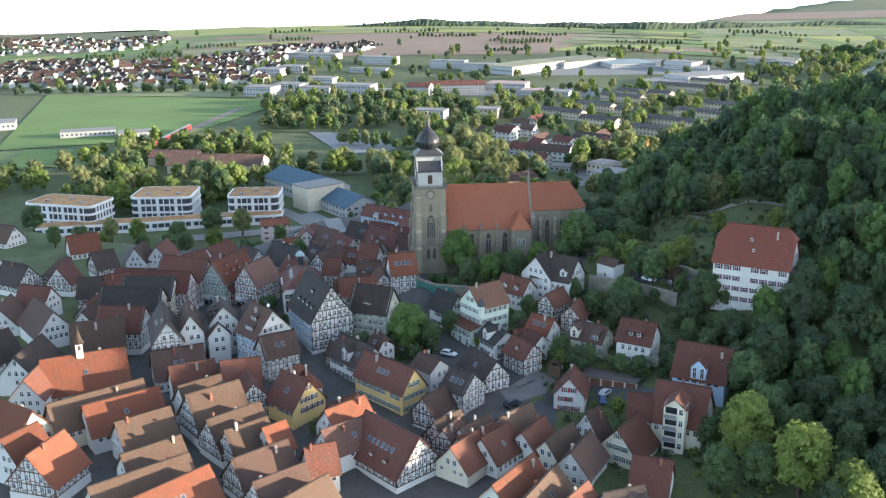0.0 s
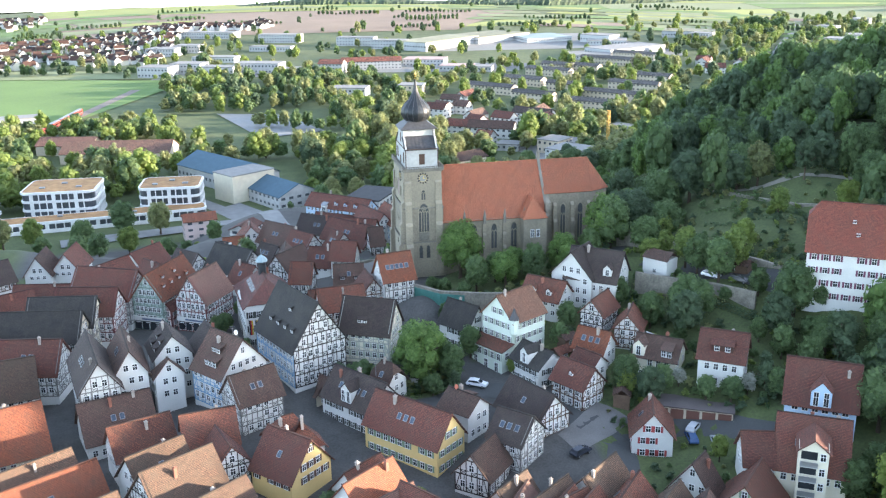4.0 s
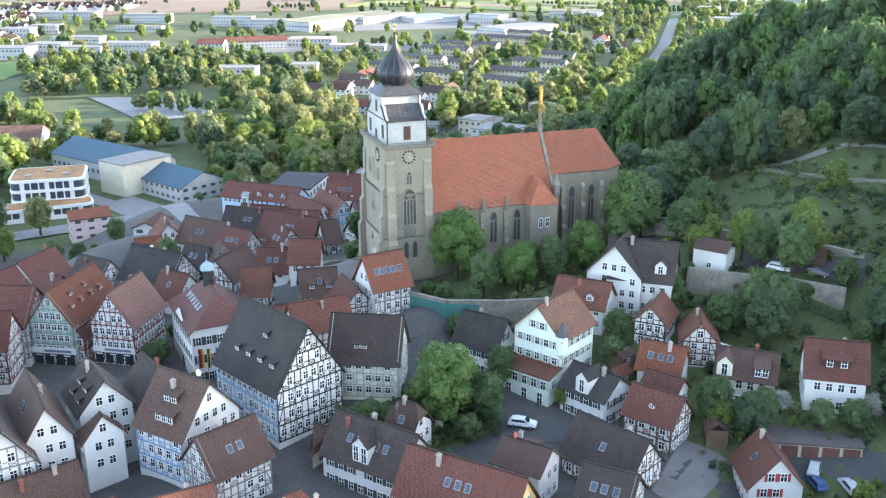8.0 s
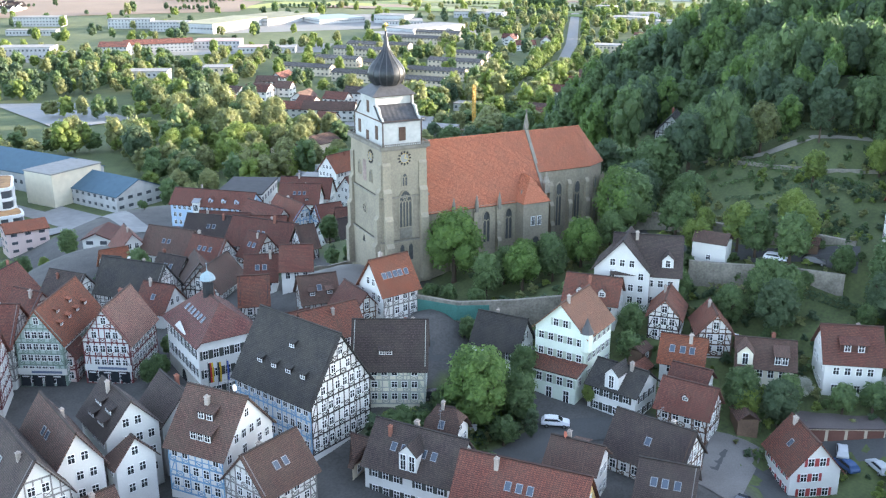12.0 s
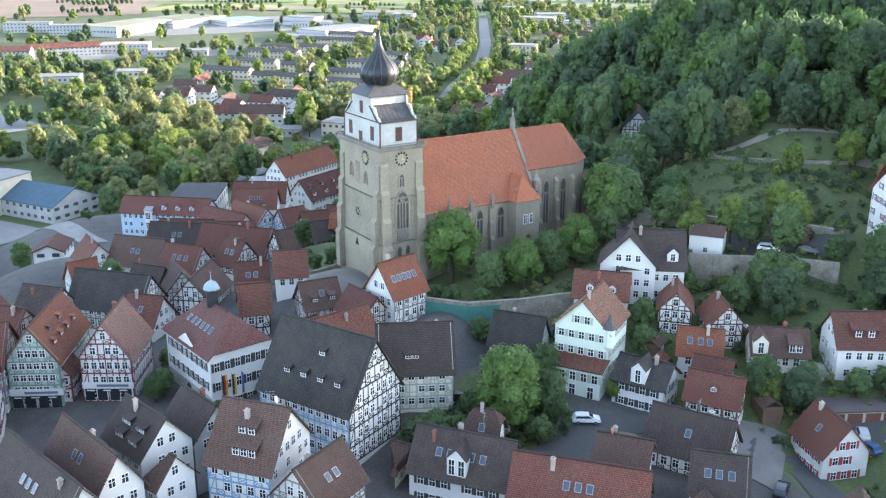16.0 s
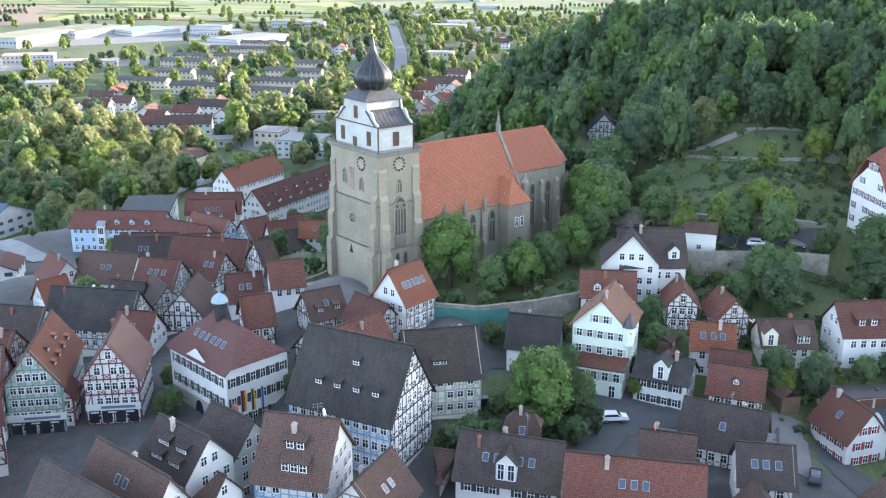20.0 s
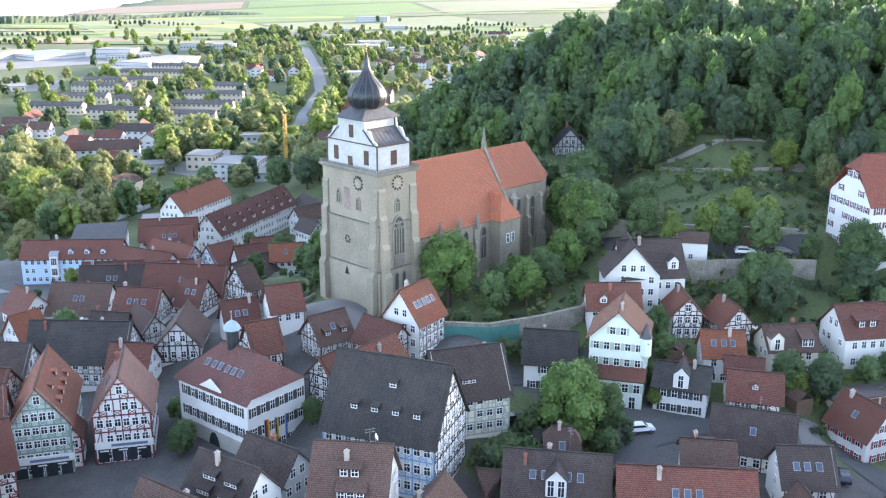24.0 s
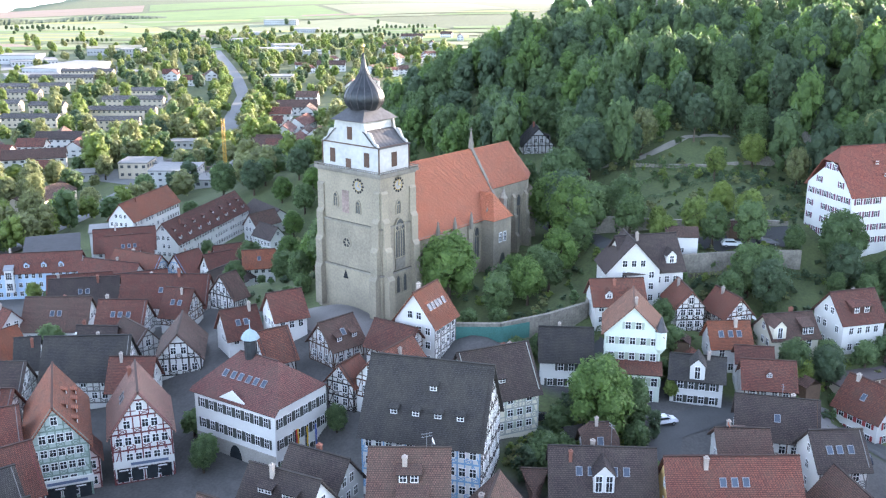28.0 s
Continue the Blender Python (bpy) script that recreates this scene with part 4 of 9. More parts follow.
def make_nave():
    ridge, eave, half = 24.5, 12.0, 8.6
    u0, u1 = TU1 - 0.2, 32.6
    bm = bmesh.new()
    prof = [(-half, -3), (half, -3), (half, eave), (0, ridge - 0.3), (-half, eave)]
    a = [bm.verts.new((u0 + 0.3, y, z)) for y, z in prof]
    b = [bm.verts.new((u1, y, z)) for y, z in prof]
    bm.faces.new(a[::-1])
    bm.faces.new(b)
    for i in range(5):
        j = (i + 1) % 5
        bm.faces.new([a[i], a[j], b[j], b[i]])
    part("nave_wall", bm, STONE, church)
    for s in (-1, 1):
        bm = bmesh.new()
        p = [(u0, s * (half + 0.55), eave - 0.75), (u1 - 0.1, s * (half + 0.55), eave - 0.75), (u1 - 0.1, 0, ridge), (u0, 0, ridge)]
        slab(bm, p if s < 0 else [p[1], p[0], p[3], p[2]], 0.25)
        part("roof_slope", bm, CHURCH_TILES, church, "bright orange tiled roof slope")
        bm = box(bmesh.new(), u0 + 0.3, u1 - 0.3, min(s * half, s * (half + 0.4)), max(s * half, s * (half + 0.4)), eave - 0.85, eave - 0.45)
        part("eaves_cornice", bm, STONE_DARK, church)
    # stepped gable between nave and choir, with its pinnacle
    bm = bmesh.new()
    for s in (-1, 1):
        p = [(u1 - 0.35, s * (half + 0.7), eave - 0.8), (u1 + 0.35, s * (half + 0.7), eave - 0.8), (u1 + 0.35, 0, ridge + 0.55), (u1 - 0.35, 0, ridge + 0.55)]
        slab(bm, p if s < 0 else [p[1], p[0], p[3], p[2]], 0.6)
    part("gable_coping", bm, STONE_DARK, church)
    bm = bmesh.new()
    box(bm, u1 - 0.4, u1 + 0.4, -0.4, 0.4, ridge, ridge + 1.4)
    lathe(bm, [(0.5, ridge + 1.4), (0.12, ridge + 3.7), (0.1, ridge + 4.0)], 8, (u1, 0))
    box(bm, u1 - 0.06, u1 + 0.06, -0.35, 0.35, ridge + 4.1, ridge + 4.25)
    box(bm, u1 - 0.06, u1 + 0.06, -0.06, 0.06, ridge + 3.9, ridge + 4.6)
    part("pinnacle", bm, STONE_DARK, church)
    for s in (-1, 1):
        bm = bmesh.new()
        box(bm, u1 - 0.6, u1 + 0.6, s * (half + 0.3) - 0.6, s * (half + 0.3) + 0.6, eave + 0.5, eave + 2.8)
        lathe(bm, [(0.95, eave + 2.8), (0.6, eave + 3.4), (0.1, eave + 5.0)], 8, (u1, s * (half + 0.3)))
        part("turret", bm, STONE_DARK, church)
    # side windows between pinnacled buttresses
    for i in range(5):
        u = u0 + 3.2 + i * 5.35
        for s, rz in ((-1, 0), (1, 180)):
            if not (s < 0 and i == 4):
                gothic(church, pose(u, s * half - s * -0.0 + s * 0.02, 3.4, 0, 0, rz), 1.5, 6.6, 2)
            ub = u + 2.67
            if i < 4:
                bt = buttress(church, pose(ub, s * half, 0, 0, 0, rz), 0.9, 1.2, 10.5, 2)
                bm = bmesh.new()
                box(bm, ub - 0.3, ub + 0.3, s * (half + 0.75) - 0.3, s * (half + 0.75) + 0.3, 10.4, 12.3)
                lathe(bm, [(0.4, 12.3), (0.08, 14.0)], 6, (ub, s * (half + 0.75)))
                part("pinnacle", bm, STONE_DARK, church)
    # south porch with a hipped roof
    px0, px1, py0, pe = 25.4, 31.6, -half - 3.2, 11.6
    part("porch_wall", box(bmesh.new(), px0, px1, py0, -half + 0.2, -3, pe), STONE, church)
    bm = bmesh.new()
    xm = (px0 + px1) / 2
    slab(bm, [(px0 - 0.3, py0 - 0.3, pe - 0.1), (px1 + 0.3, py0 - 0.3, pe - 0.1), (xm, py0 + 2.6, pe + 5.0)], 0.2)
    slab(bm, [(px1 + 0.3, py0 - 0.3, pe - 0.1), (px1 + 0.3, -half + 0.3, pe - 0.1), (xm, -half + 2.9, pe + 5.0), (xm, py0 + 2.6, pe + 5.0)], 0.2)
    slab(bm, [(px0 - 0.3, -half + 0.3, pe - 0.1), (px0 - 0.3, py0 - 0.3, pe - 0.1), (xm, py0 + 2.6, pe + 5.0), (xm, -half + 2.9, pe + 5.0)], 0.2)
    part("porch_roof", bm, CHURCH_TILES, church)
    gothic(church, pose(xm, py0 - 0.02, 0.2), 1.9, 3.9, 1, "dark arched porch doorway")
    for x in (xm - 0.75, xm + 0.75):
        put_window(church, pose(x, py0 - 0.03, 6.6), 0.8, 1.9, "")
    # choir with a polygonal east end
    ce, ch, cu1 = 16.6, 5.6, 46.0
    apex = 24.4
    outline = [(u1, -ch), (cu1, -ch), (cu1 + 5.2, -ch * 0.45), (cu1 + 5.2, ch * 0.45), (cu1, ch), (u1, ch)]
    part("choir_wall", prism(bmesh.new(), outline, -3, ce), STONE, church)
    k = 1.07
    o2 = [(u1, -ch * k), (cu1, -ch * k), (cu1 + 5.6, -ch * 0.5), (cu1 + 5.6, ch * 0.5), (cu1, ch * k), (u1, ch * k)]
    tip = (cu1 + 0.3, 0, apex)
    for i, pts in enumerate(([(*o2[0], ce - 0.3), (*o2[1], ce - 0.3), tip, (u1, 0, apex)], [(*o2[1], ce - 0.3), (*o2[2], ce - 0.3), tip], [(*o2[2], ce - 0.3), (*o2[3], ce - 0.3), tip], [(*o2[3], ce - 0.3), (*o2[4], ce - 0.3), tip], [(*o2[4], ce - 0.3), (*o2[5], ce - 0.3), (u1, 0, apex), tip])):
        part("roof_slope", slab(bmesh.new(), pts, 0.22), CHURCH_TILES, church)
    for u in (35.6, 40.4, 45.0):
        for s, rz in ((-1, 0), (1, 180)):
            if u < 45:
                gothic(church, pose(u + 2.4, s * ch + s * 0.02, 3.6, 0, 0, rz), 1.3, 9.6, 2)
            buttress(church, pose(u, s * ch, 0, 0, 0, rz), 0.95, 2.0, 13.0, 2, STONE)
    a = math.degrees(math.atan2(ch * 0.55, 5.2))
    for s in (-1, 1):
        gothic(church, pose(cu1 + 2.6, s * ch * 0.725 + s * 0.05, 3.6, 0, 0, s * -a if s > 0 else a) @ pose(0, 0, 0, 0, 0, 180 if s > 0 else 0), 1.2, 9.6, 2)
        buttress(church, pose(cu1 + 5.2, s * ch * 0.45, 0, 0, 0, 55 if s < 0 else 125), 0.95, 1.8, 13.0, 2)
    gothic(church, pose(cu1 + 5.23, 0, 3.6, 0, 0, 90), 1.2, 9.6, 2)


CHURCH_TILES = tiled("church_tiles", (0.52, 0.17, 0.085), (0.43, 0.135, 0.07))
make_nave()


# ---- the old town, house by house ----
BOTTOM = dict(skip=False)
house("large half-timbered house with a black tiled roof and dormers", (-34.8, -51.9), (-41.0, -35.3), 11.7, 6.6, 2.0, -6.0, "slate", "white", "black", storey=2.5, gap=1.5, lights=(0, 0), chimneys=0, side_beam="blue",
      dormers=[(1, 0.2, 0.30, 1.1, 0.9, 1, "shed"), (1, 0.38, 0.30, 1.1, 0.9, 1, "shed"), (1, 0.56, 0.30, 1.1, 0.9, 1, "shed"), (1, 0.74, 0.30, 1.1, 0.9, 1, "shed"), (1, 0.45, 0.62, 1.1, 0.9, 1, "shed")], **BOTTOM)
house("narrow white house with an orange roof beside the church steps", (-16.4, -23.8), (-8.2, -22.8), 11.6, 4.3, 5.9, -1.5, "orange", "white", "", lights=(5, 2), side_beam="grey", storey=2.5, **BOTTOM)
house("half-timbered shop house with red-brown framing on the market", (-60.4, -6.8), (-53.0, 3.6), 5.1, 4.7, -1.6, -9.4, "pink", "white", "red", storey=2.45, gap=1.3, lights=(0, 2), chimneys=1, **BOTTOM)
house("tall green-grey half-timbered market house with an orange roof", (-70.7, -1.3), (-61.1, 13.5), 5.0, 4.6, -1.4, -9.9, "orange", "sage", "green", storey=2.4, gap=1.2, chimneys=0,
      dormers=[(-1, 0.2, 0.35, 1.0, 0.7, 1, "shed"), (-1, 0.4, 0.35, 1.0, 0.7, 1, "shed"), (-1, 0.6, 0.35, 1.0, 0.7, 1, "shed"), (-1, 0.8, 0.35, 1.0, 0.7, 1, "shed"), (-1, 0.3, 0.62, 1.0, 0.7, 1, "shed"), (-1, 0.6, 0.62, 1.0, 0.7, 1, "shed")], **BOTTOM)
house("half-timbered house with a dark brown roof above the garden", (-17.3, -46.9), (-27.6, -40.7), 8.5, 5.0, 1.9, -4.2, "dark", "cream", "pale", shut="sage", storey=2.6, gap=1.6, chimneys=2, dormers=[(1, 0.55, 0.3, 2.2, 0.8, 2, "shed")], **BOTTOM)
house("white gabled house with a brown roof and dormers", (-50.8, -55.8), (-56.5, -47.6), 7.2, 6.1, 0.4, -6.5, "brown", "white", "", storey=2.5, side_beam="blue", chimneys=1, dormers=[(1, 0.45, 0.2, 3.6, 1.3, 3, "shed"), (1, 0.5, 0.52, 2.8, 1.2, 2, "shed")], **BOTTOM)
house("white house with a dark roof and a gabled bay", (-25.2, -72.2), (-33.0, -60.0), 1.2, 4.6, -4.0, -9.2, "dark", "white", "", shut="dark", storey=2.6, lights=(3, 5), chimneys=2, dormers=[(1, 0.5, 0.1, 2.8, 2.6, 2, "gable")], **BOTTOM)
house("small house with a brown hipped roof", (-21.4, -64.5), (-24.5, -60.5), 1.4, 3.6, -3.0, -7.6, "brown", "white", "", lights=(1, 1), hip=(0.4, 0.4), **BOTTOM)
house("long house with a dark red tiled roof", (-27.6, -74.6), (-17.0, -89.0), 1.8, 4.4, -3.8, -9.5, "red", "yellow", "", lights=(3, 3), shut="green", chimneys=1, **BOTTOM)
house("white house with a reddish brown roof and a terrace dormer", (-13.9, -76.5), (-9.8, -82.8), 1.0, 3.4, -1.7, -7.2, "brown", "white", "", chimneys=1, dormers=[(1, 0.5, 0.25, 2.0, 1.0, 2, "shed")], **BOTTOM)
house("barn-like house with a broad brown roof and timbered gable", (3.9, -86.2), (-0.7, -74.9), 1.0, 4.6, -4.2, -7.2, "dark", "white", "brown", chimneys=1, lights=(0, 1), **BOTTOM)
house("brown-roofed house with three rooflights", (-3.1, -93.8), (-7.8, -87.9), 1.4, 4.4, -2.8, -8.0, "dark", "white", "grey", lights=(0, 3), chimneys=0, **BOTTOM)
mint_house = house("tall pale green house with sage shutters", (2.8, -55.6), (12.2, -51.0), 10.2, 5.0, 5.2, -5.8, "amber", "mint", "", shut="sage", storey=2.75, gap=1.75, miss=0.0, chimneys=1, **BOTTOM)
house("white house with a slate roof and dark shutters", (0.8, -49.1), (-3.9, -41.4), 5.6, 3.7, 0.8, -4.6, "slate", "white", "", shut="dark", storey=2.6, chimneys=1, **BOTTOM)
house("small white house with a slate roof and central gable", (10.3, -69.2), (7.0, -60.8), 1.8, 4.0, -1.2, -6.2, "slate", "white", "", shut="dark", storey=2.6, chimneys=1, dormers=[(1, 0.5, 0.05, 2.4, 2.4, 1, "gable")], **BOTTOM)
house("large white house with a dark brown roof above the lane", (26.6, -40.2), (35.8, -48.6), 14.6, 5.6, 8.6, 2.2, "dark", "white", "", storey=2.8, chimneys=1, miss=0.0, dormers=[(-1, 0.8, 0.2, 2.0, 1.6, 1, "gable")], **BOTTOM)
house("white gabled wing with a dark brown roof", (24.0, -45.7), (31.0, -39.8), 14.9, 5.4, 9.0, 2.2, "dark", "white", "", storey=2.8, chimneys=0, skip=False)
house("low house with a red roof and two dormers", (21.9, -48.4), (15.5, -40.8), 8.9, 4.0, 5.0, 0.8, "rust", "white", "", chimneys=1, dormers=[(1, 0.3, 0.25, 1.3, 1.0, 1, "gable"), (1, 0.7, 0.25, 1.3, 1.0, 1, "gable")], **BOTTOM)
house("little half-timbered cottage with a red roof", (23.9, -57.5), (30.4, -52.0), 7.4, 3.1, 4.0, -0.5, "rust", "white", "black", storey=2.3, gap=1.4, chimneys=1, skip=False)
house("half-timbered cottage with a red roof and chimney", (28.9, -65.0), (33.4, -58.6), 6.2, 3.2, 2.6, -1.5, "rust", "white", "brown", storey=2.3, chimneys=1, skip=False)
house("white house with an orange roof and rooflights", (23.6, -68.3), (19.0, -62.5), 4.2, 3.4, 0.4, -4.8, "orange", "white", "", lights=(0, 3), chimneys=1, side_beam="", **BOTTOM)
house("timbered house with a red roof over the lane", (15.2, -79.2), (11.3, -71.5), 1.9, 3.6, -1.9, -6.8, "red", "white", "brown", chimneys=0, dormers=[(1, 0.5, 0.4, 0.9, 0.7, 1, "gable")], skip=False)
house("red-roofed link house in the old town", (18.6, -74.4), (15.8, -68.8), 2.2, 2.6, 0.0, -5.6, "red", "white", "", chimneys=0, **BOTTOM)
house("grey-brown roofed house with gabled bays", (36.2, -75.7), (29.4, -69.1), 3.8, 4.0, 0.2, -5.0, "brown", "cream", "", chimneys=1, dormers=[(1, 0.85, 0.05, 2.4, 2.2, 1, "gable"), (1, 0.25, 0.15, 2.2, 1.5, 2, "shed")], **BOTTOM)
house("white house with a wide red dormer above a terraced garden", (38.9, -78.0), (46.2, -83.9), 7.2, 4.6, 2.4, -3.6, "red", "white", "", chimneys=1, dormers=[(1, 0.5, 0.3, 4.2, 1.3, 2, "shed"), (-1, 0.5, 0.3, 4.2, 1.3, 2, "shed")], **BOTTOM)
house("white house with a steep red roof and red shutters", (20.2, -94.4), (23.9, -86.2), -1.4, 4.1, -6.2, -11.0, "rust", "white", "", shut="red", chimneys=1, lights=(0, 1), **BOTTOM)
house("large white hillside house with a red half-hipped roof", (69.0, -68.4), (84.5, -80.5), 28.8, 7.6, 19.8, 8.8, "castle", "white", "", shut="purple", storey=3.0, gap=2.3, hip=(0.32, 0.32), chimneys=2, dormers=[(-1, 0.45, 0.6, 0.8, 0.5, 1, "shed"), (-1, 0.5, 0.35, 0.8, 0.5, 1, "shed")], **BOTTOM)
hall = house("town hall with white walls, dark shutters and a hipped red-brown roof", (-42.1, -22.0), (-43.0, -4.6), 6.4, 6.3, 1.0, -9.4, "maroon", "white", "", shut="dark", storey=3.3, gap=1.9, winh=1.5, hip=(0.85, 0.9), chimneys=1, lights=(0, 6), miss=0.0, **BOTTOM)
house("narrow oxblood timbered oriel house between the market gables", (-66.6, -2.2), (-63.6, 2.4), -2.2, 1.9, -4.6, -9.6, "red", "pink", "red", storey=2.3, gap=1.1, chimneys=0, skip=False)
house("brown gabled house with a dark solar roof and white gable", (-64.5, -46.6), (-66.2, -36.6), 6.0, 4.2, 1.2, -9.5, "dark", "white", "", chimneys=1, dormers=[(1, 0.3, 0.2, 2.0, 0.8, 2, "shed"), (1, 0.65, 0.2, 2.0, 0.8, 2, "shed"), (1, 0.3, 0.5, 2.0, 0.8, 2, "shed"), (1, 0.65, 0.5, 2.0, 0.8, 2, "shed")])
house("plain house with a dark grey roof by the square", (-56.3, -43.9), (-57.5, -34.9), 4.3, 4.0, -0.3, -9.5, "dark", "grey", "", chimneys=1)
house("tall white gabled house with a steep brown roof", (-72.8, -52.2), (-74.9, -37.2), 6.0, 3.6, 0.6, -10.0, "brown", "white", "", chimneys=1, lights=(0, 2))
house("white timbered gable house with a steep dark roof", (-78.4, -56.9), (-81.9, -37.6), 6.0, 4.2, 0.1, -10.5, "dark", "white", "grey", chimneys=1, lights=(0, 3))
house("low house with a brown roof and one dormer", (-66.3, -48.5), (-65.5, -51.9), 3.2, 3.2, -0.5, -8.5, "brown", "white", "", hip=(0.9, 0), chimneys=0)
house("house with a brown roof and half-timbered eaves", (-54.6, -63.4), (-45.5, -59.8), 2.9, 4.4, -2.1, -8.5, "brown", "white", "grey", chimneys=1, lights=(2, 0), skip=False)
house("small garden house with a pyramid roof", (-35.3, -58.8), (-35.0, -59.3), -1.7, 3.0, -5.1, -8.0, "brown", "sand", "", hip=(0.9, 0.9), chimneys=0)
house("long house with a red-brown roof and timbered gable", (-72.3, 4.8), (-87.4, 13.3), 4.5, 5.4, -1.7, -10.5, "red", "white", "grey", chimneys=0)
house("long house with a red roof and pale timbered gable", (-76.8, -5.6), (-91.4, -1.2), 4.0, 4.9, -1.6, -10.5, "red", "white", "red", chimneys=0)
house("house with a slate roof and yellowish timbered gable", (-81.5, -9.2), (-97.1, -5.4), 3.5, 5.1, -2.4, -11.0, "slate", "cream", "grey", chimneys=0)
house("house with a dark slate roof and plank gable", (-84.2, -17.0), (-102.6, -12.5), 3.0, 5.1, -2.9, -11.0, "slate", "sand", "grey", chimneys=0)
house("white-fronted house with a brown roof and chimney", (-82.7, -59.7), (-69.6, -56.4), -0.6, 5.6, -7.0, -10.5, "brown", "white", "", chimneys=2, lights=(2, 0))
house("house with a faded red roof", (-76.6, -72.5), (-65.8, -69.1), 0.0, 4.4, -5.1, -11.0, "rust", "white", "", chimneys=1)
house("house with a weathered brown roof", (-73.1, -84.7), (-63.7, -79.3), 0.0, 4.6, -5.3, -11.0, "tan", "white", "", chimneys=1, lights=(1, 0))
house("big house with a brown roof and close timber framing", (-70.6, -92.3), (-58.9, -85.8), 1.0, 6.4, -6.4, -11.0, "tan", "white", "black", chimneys=1, storey=2.4)
house("house with a red-brown roof along the lane", (-63.9, -73.4), (-54.1, -72.5), 1.0, 4.6, -4.3, -10.0, "rust", "white", "", chimneys=1)
house("small red-roofed house with a timbered front", (-57.8, -76.4), (-55.6, -85.2), -0.5, 3.6, -4.6, -9.5, "red", "white", "black", chimneys=0, skip=False)
house("yellow gabled house with a red-brown roof", (-42.4, -89.5), (-48.8, -81.7), 1.0, 5.4, -5.2, -10.0, "red", "yellow", "", shut="brown", chimneys=1, lights=(1, 1))
house("hipped house with orange-red tiles", (-43.7, -78.5), (-42.8, -83.6), 0.5, 4.1, -4.2, -9.5, "rust", "white", "", hip=(0.9, 0.9), chimneys=1)
house("house with a bright orange roof behind the yellow house", (-39.2, -103.1), (-29.8, -96.6), -0.5, 4.4, -5.6, -10.0, "orange", "white", "", chimneys=1)
house("large house with a dark red roof and white timbered gable", (-20.0, -119.8), (-30.1, -104.6), -0.5, 6.7, -8.2, -12.0, "red", "white", "black", lights=(2, 6), chimneys=0, dormers=[(1, 0.3, 0.2, 1.2, 0.8, 1, "shed"), (1, 0.55, 0.2, 1.2, 0.8, 1, "shed")])
house("house with a faded brown-red roof", (-40.3, -110.6), (-28.1, -103.9), -1.5, 4.4, -6.6, -11.0, "pink", "white", "", chimneys=1, lights=(1, 0))
house("town hall annexe with a dark brown roof", (-106.4, -41.1), (-92.3, -39.0), 2.0, 5.8, -4.7, -11.0, "tan", "white", "", chimneys=1)
house("house with a brown-red roof and timbered front", (-100.6, -28.8), (-87.3, -32.3), 2.5, 5.4, -3.7, -11.0, "red", "white", "grey", chimneys=1, lights=(2, 0))
house("long chapel house with an orange roof", (-108.6, -65.6), (-88.9, -60.1), 1.4, 6.7, -6.3, -12.0, "orange", "cream", "", chimneys=2, lights=(1, 0))
house("long house with a brown tiled roof", (-102.5, -87.3), (-82.6, -76.1), -1.0, 5.1, -6.9, -12.0, "tan", "cream", "", chimneys=1)
house("white house with a bright orange roof", (-94.2, -89.4), (-78.1, -81.4), -1.0, 5.4, -7.2, -12.0, "orange", "white", "", chimneys=0, lights=(1, 0))
house("house with a tan weathered roof and dark chimney", (-85.4, -99.3), (-74.3, -93.0), -1.2, 5.1, -7.1, -12.0, "tan", "white", "", chimneys=1)
house("house with a tan tiled roof", (-81.9, -114.3), (-70.5, -107.4), -1.5, 4.6, -6.8, -12.5, "tan", "white", "", chimneys=1)
house("long house with an ochre tiled roof", (-86.2, -126.6), (-68.1, -115.9), -1.5, 4.9, -7.1, -12.5, "tan", "white", "", chimneys=1)
house("house with a vivid orange roof and two rooflights", (-77.2, -132.5), (-63.6, -121.6), -1.5, 5.4, -7.7, -12.5, "orange", "white", "", chimneys=0, lights=(2, 0))
house("half-timbered gable house with an orange roof", (-100.8, -113.1), (-95.6, -102.2), -0.5, 6.1, -7.5, -12.0, "orange", "white", "brown", chimneys=1)
house("house with a rust-orange roof", (-108.0, -104.7), (-102.2, -97.1), -0.5, 5.4, -6.7, -12.0, "orange", "white", "", chimneys=1)
house("house with orange dormers", (-113.2, -84.9), (-104.3, -92.5), 0.0, 5.1, -5.9, -12.0, "orange", "cream", "", chimneys=1)
house("white gabled house by the chapel", (-110.3, -75.7), (-108.9, -66.6), 0.5, 4.6, -4.8, -12.0, "rust", "white", "", chimneys=0)
house("house with a weathered roof and white gable", (-122.7, -11.2), (-114.0, -26.5), 0.5, 5.9, -6.3, -11.0, "brown", "white", "", chimneys=1, gap=1.5)
house("dark-roofed house with a broken slate roof", (-116.8, -59.0), (-113.5, -42.6), 0.0, 5.4, -6.2, -11.0, "dark", "white", "", chimneys=0)
house("house with a timbered gable and red roof", (-124.2, 24.6), (-121.2, 32.0), -1.5, 5.1, -7.4, -12.0, "red", "white", "brown", chimneys=0)
house("house with a red roof and pale gable", (-120.9, 2.0), (-131.2, 7.1), -1.0, 4.6, -6.3, -11.0, "red", "white", "", chimneys=0)
house("half-timbered house with a dark roof", (-134.1, 28.7), (-144.4, 37.4), -1.5, 5.4, -7.7, -12.0, "dark", "white", "black", chimneys=1)
house("dark timbered house in the old town", (-114.5, 10.6), (-106.9, 10.4), -1.0, 4.9, -6.6, -11.0, "dark", "white", "brown", chimneys=1)
house("house with a grey roof among the old houses", (-103.6, -17.0), (-106.1, -26.6), 0.0, 3.8, -4.4, -11.0, "brown", "white", "", chimneys=0)
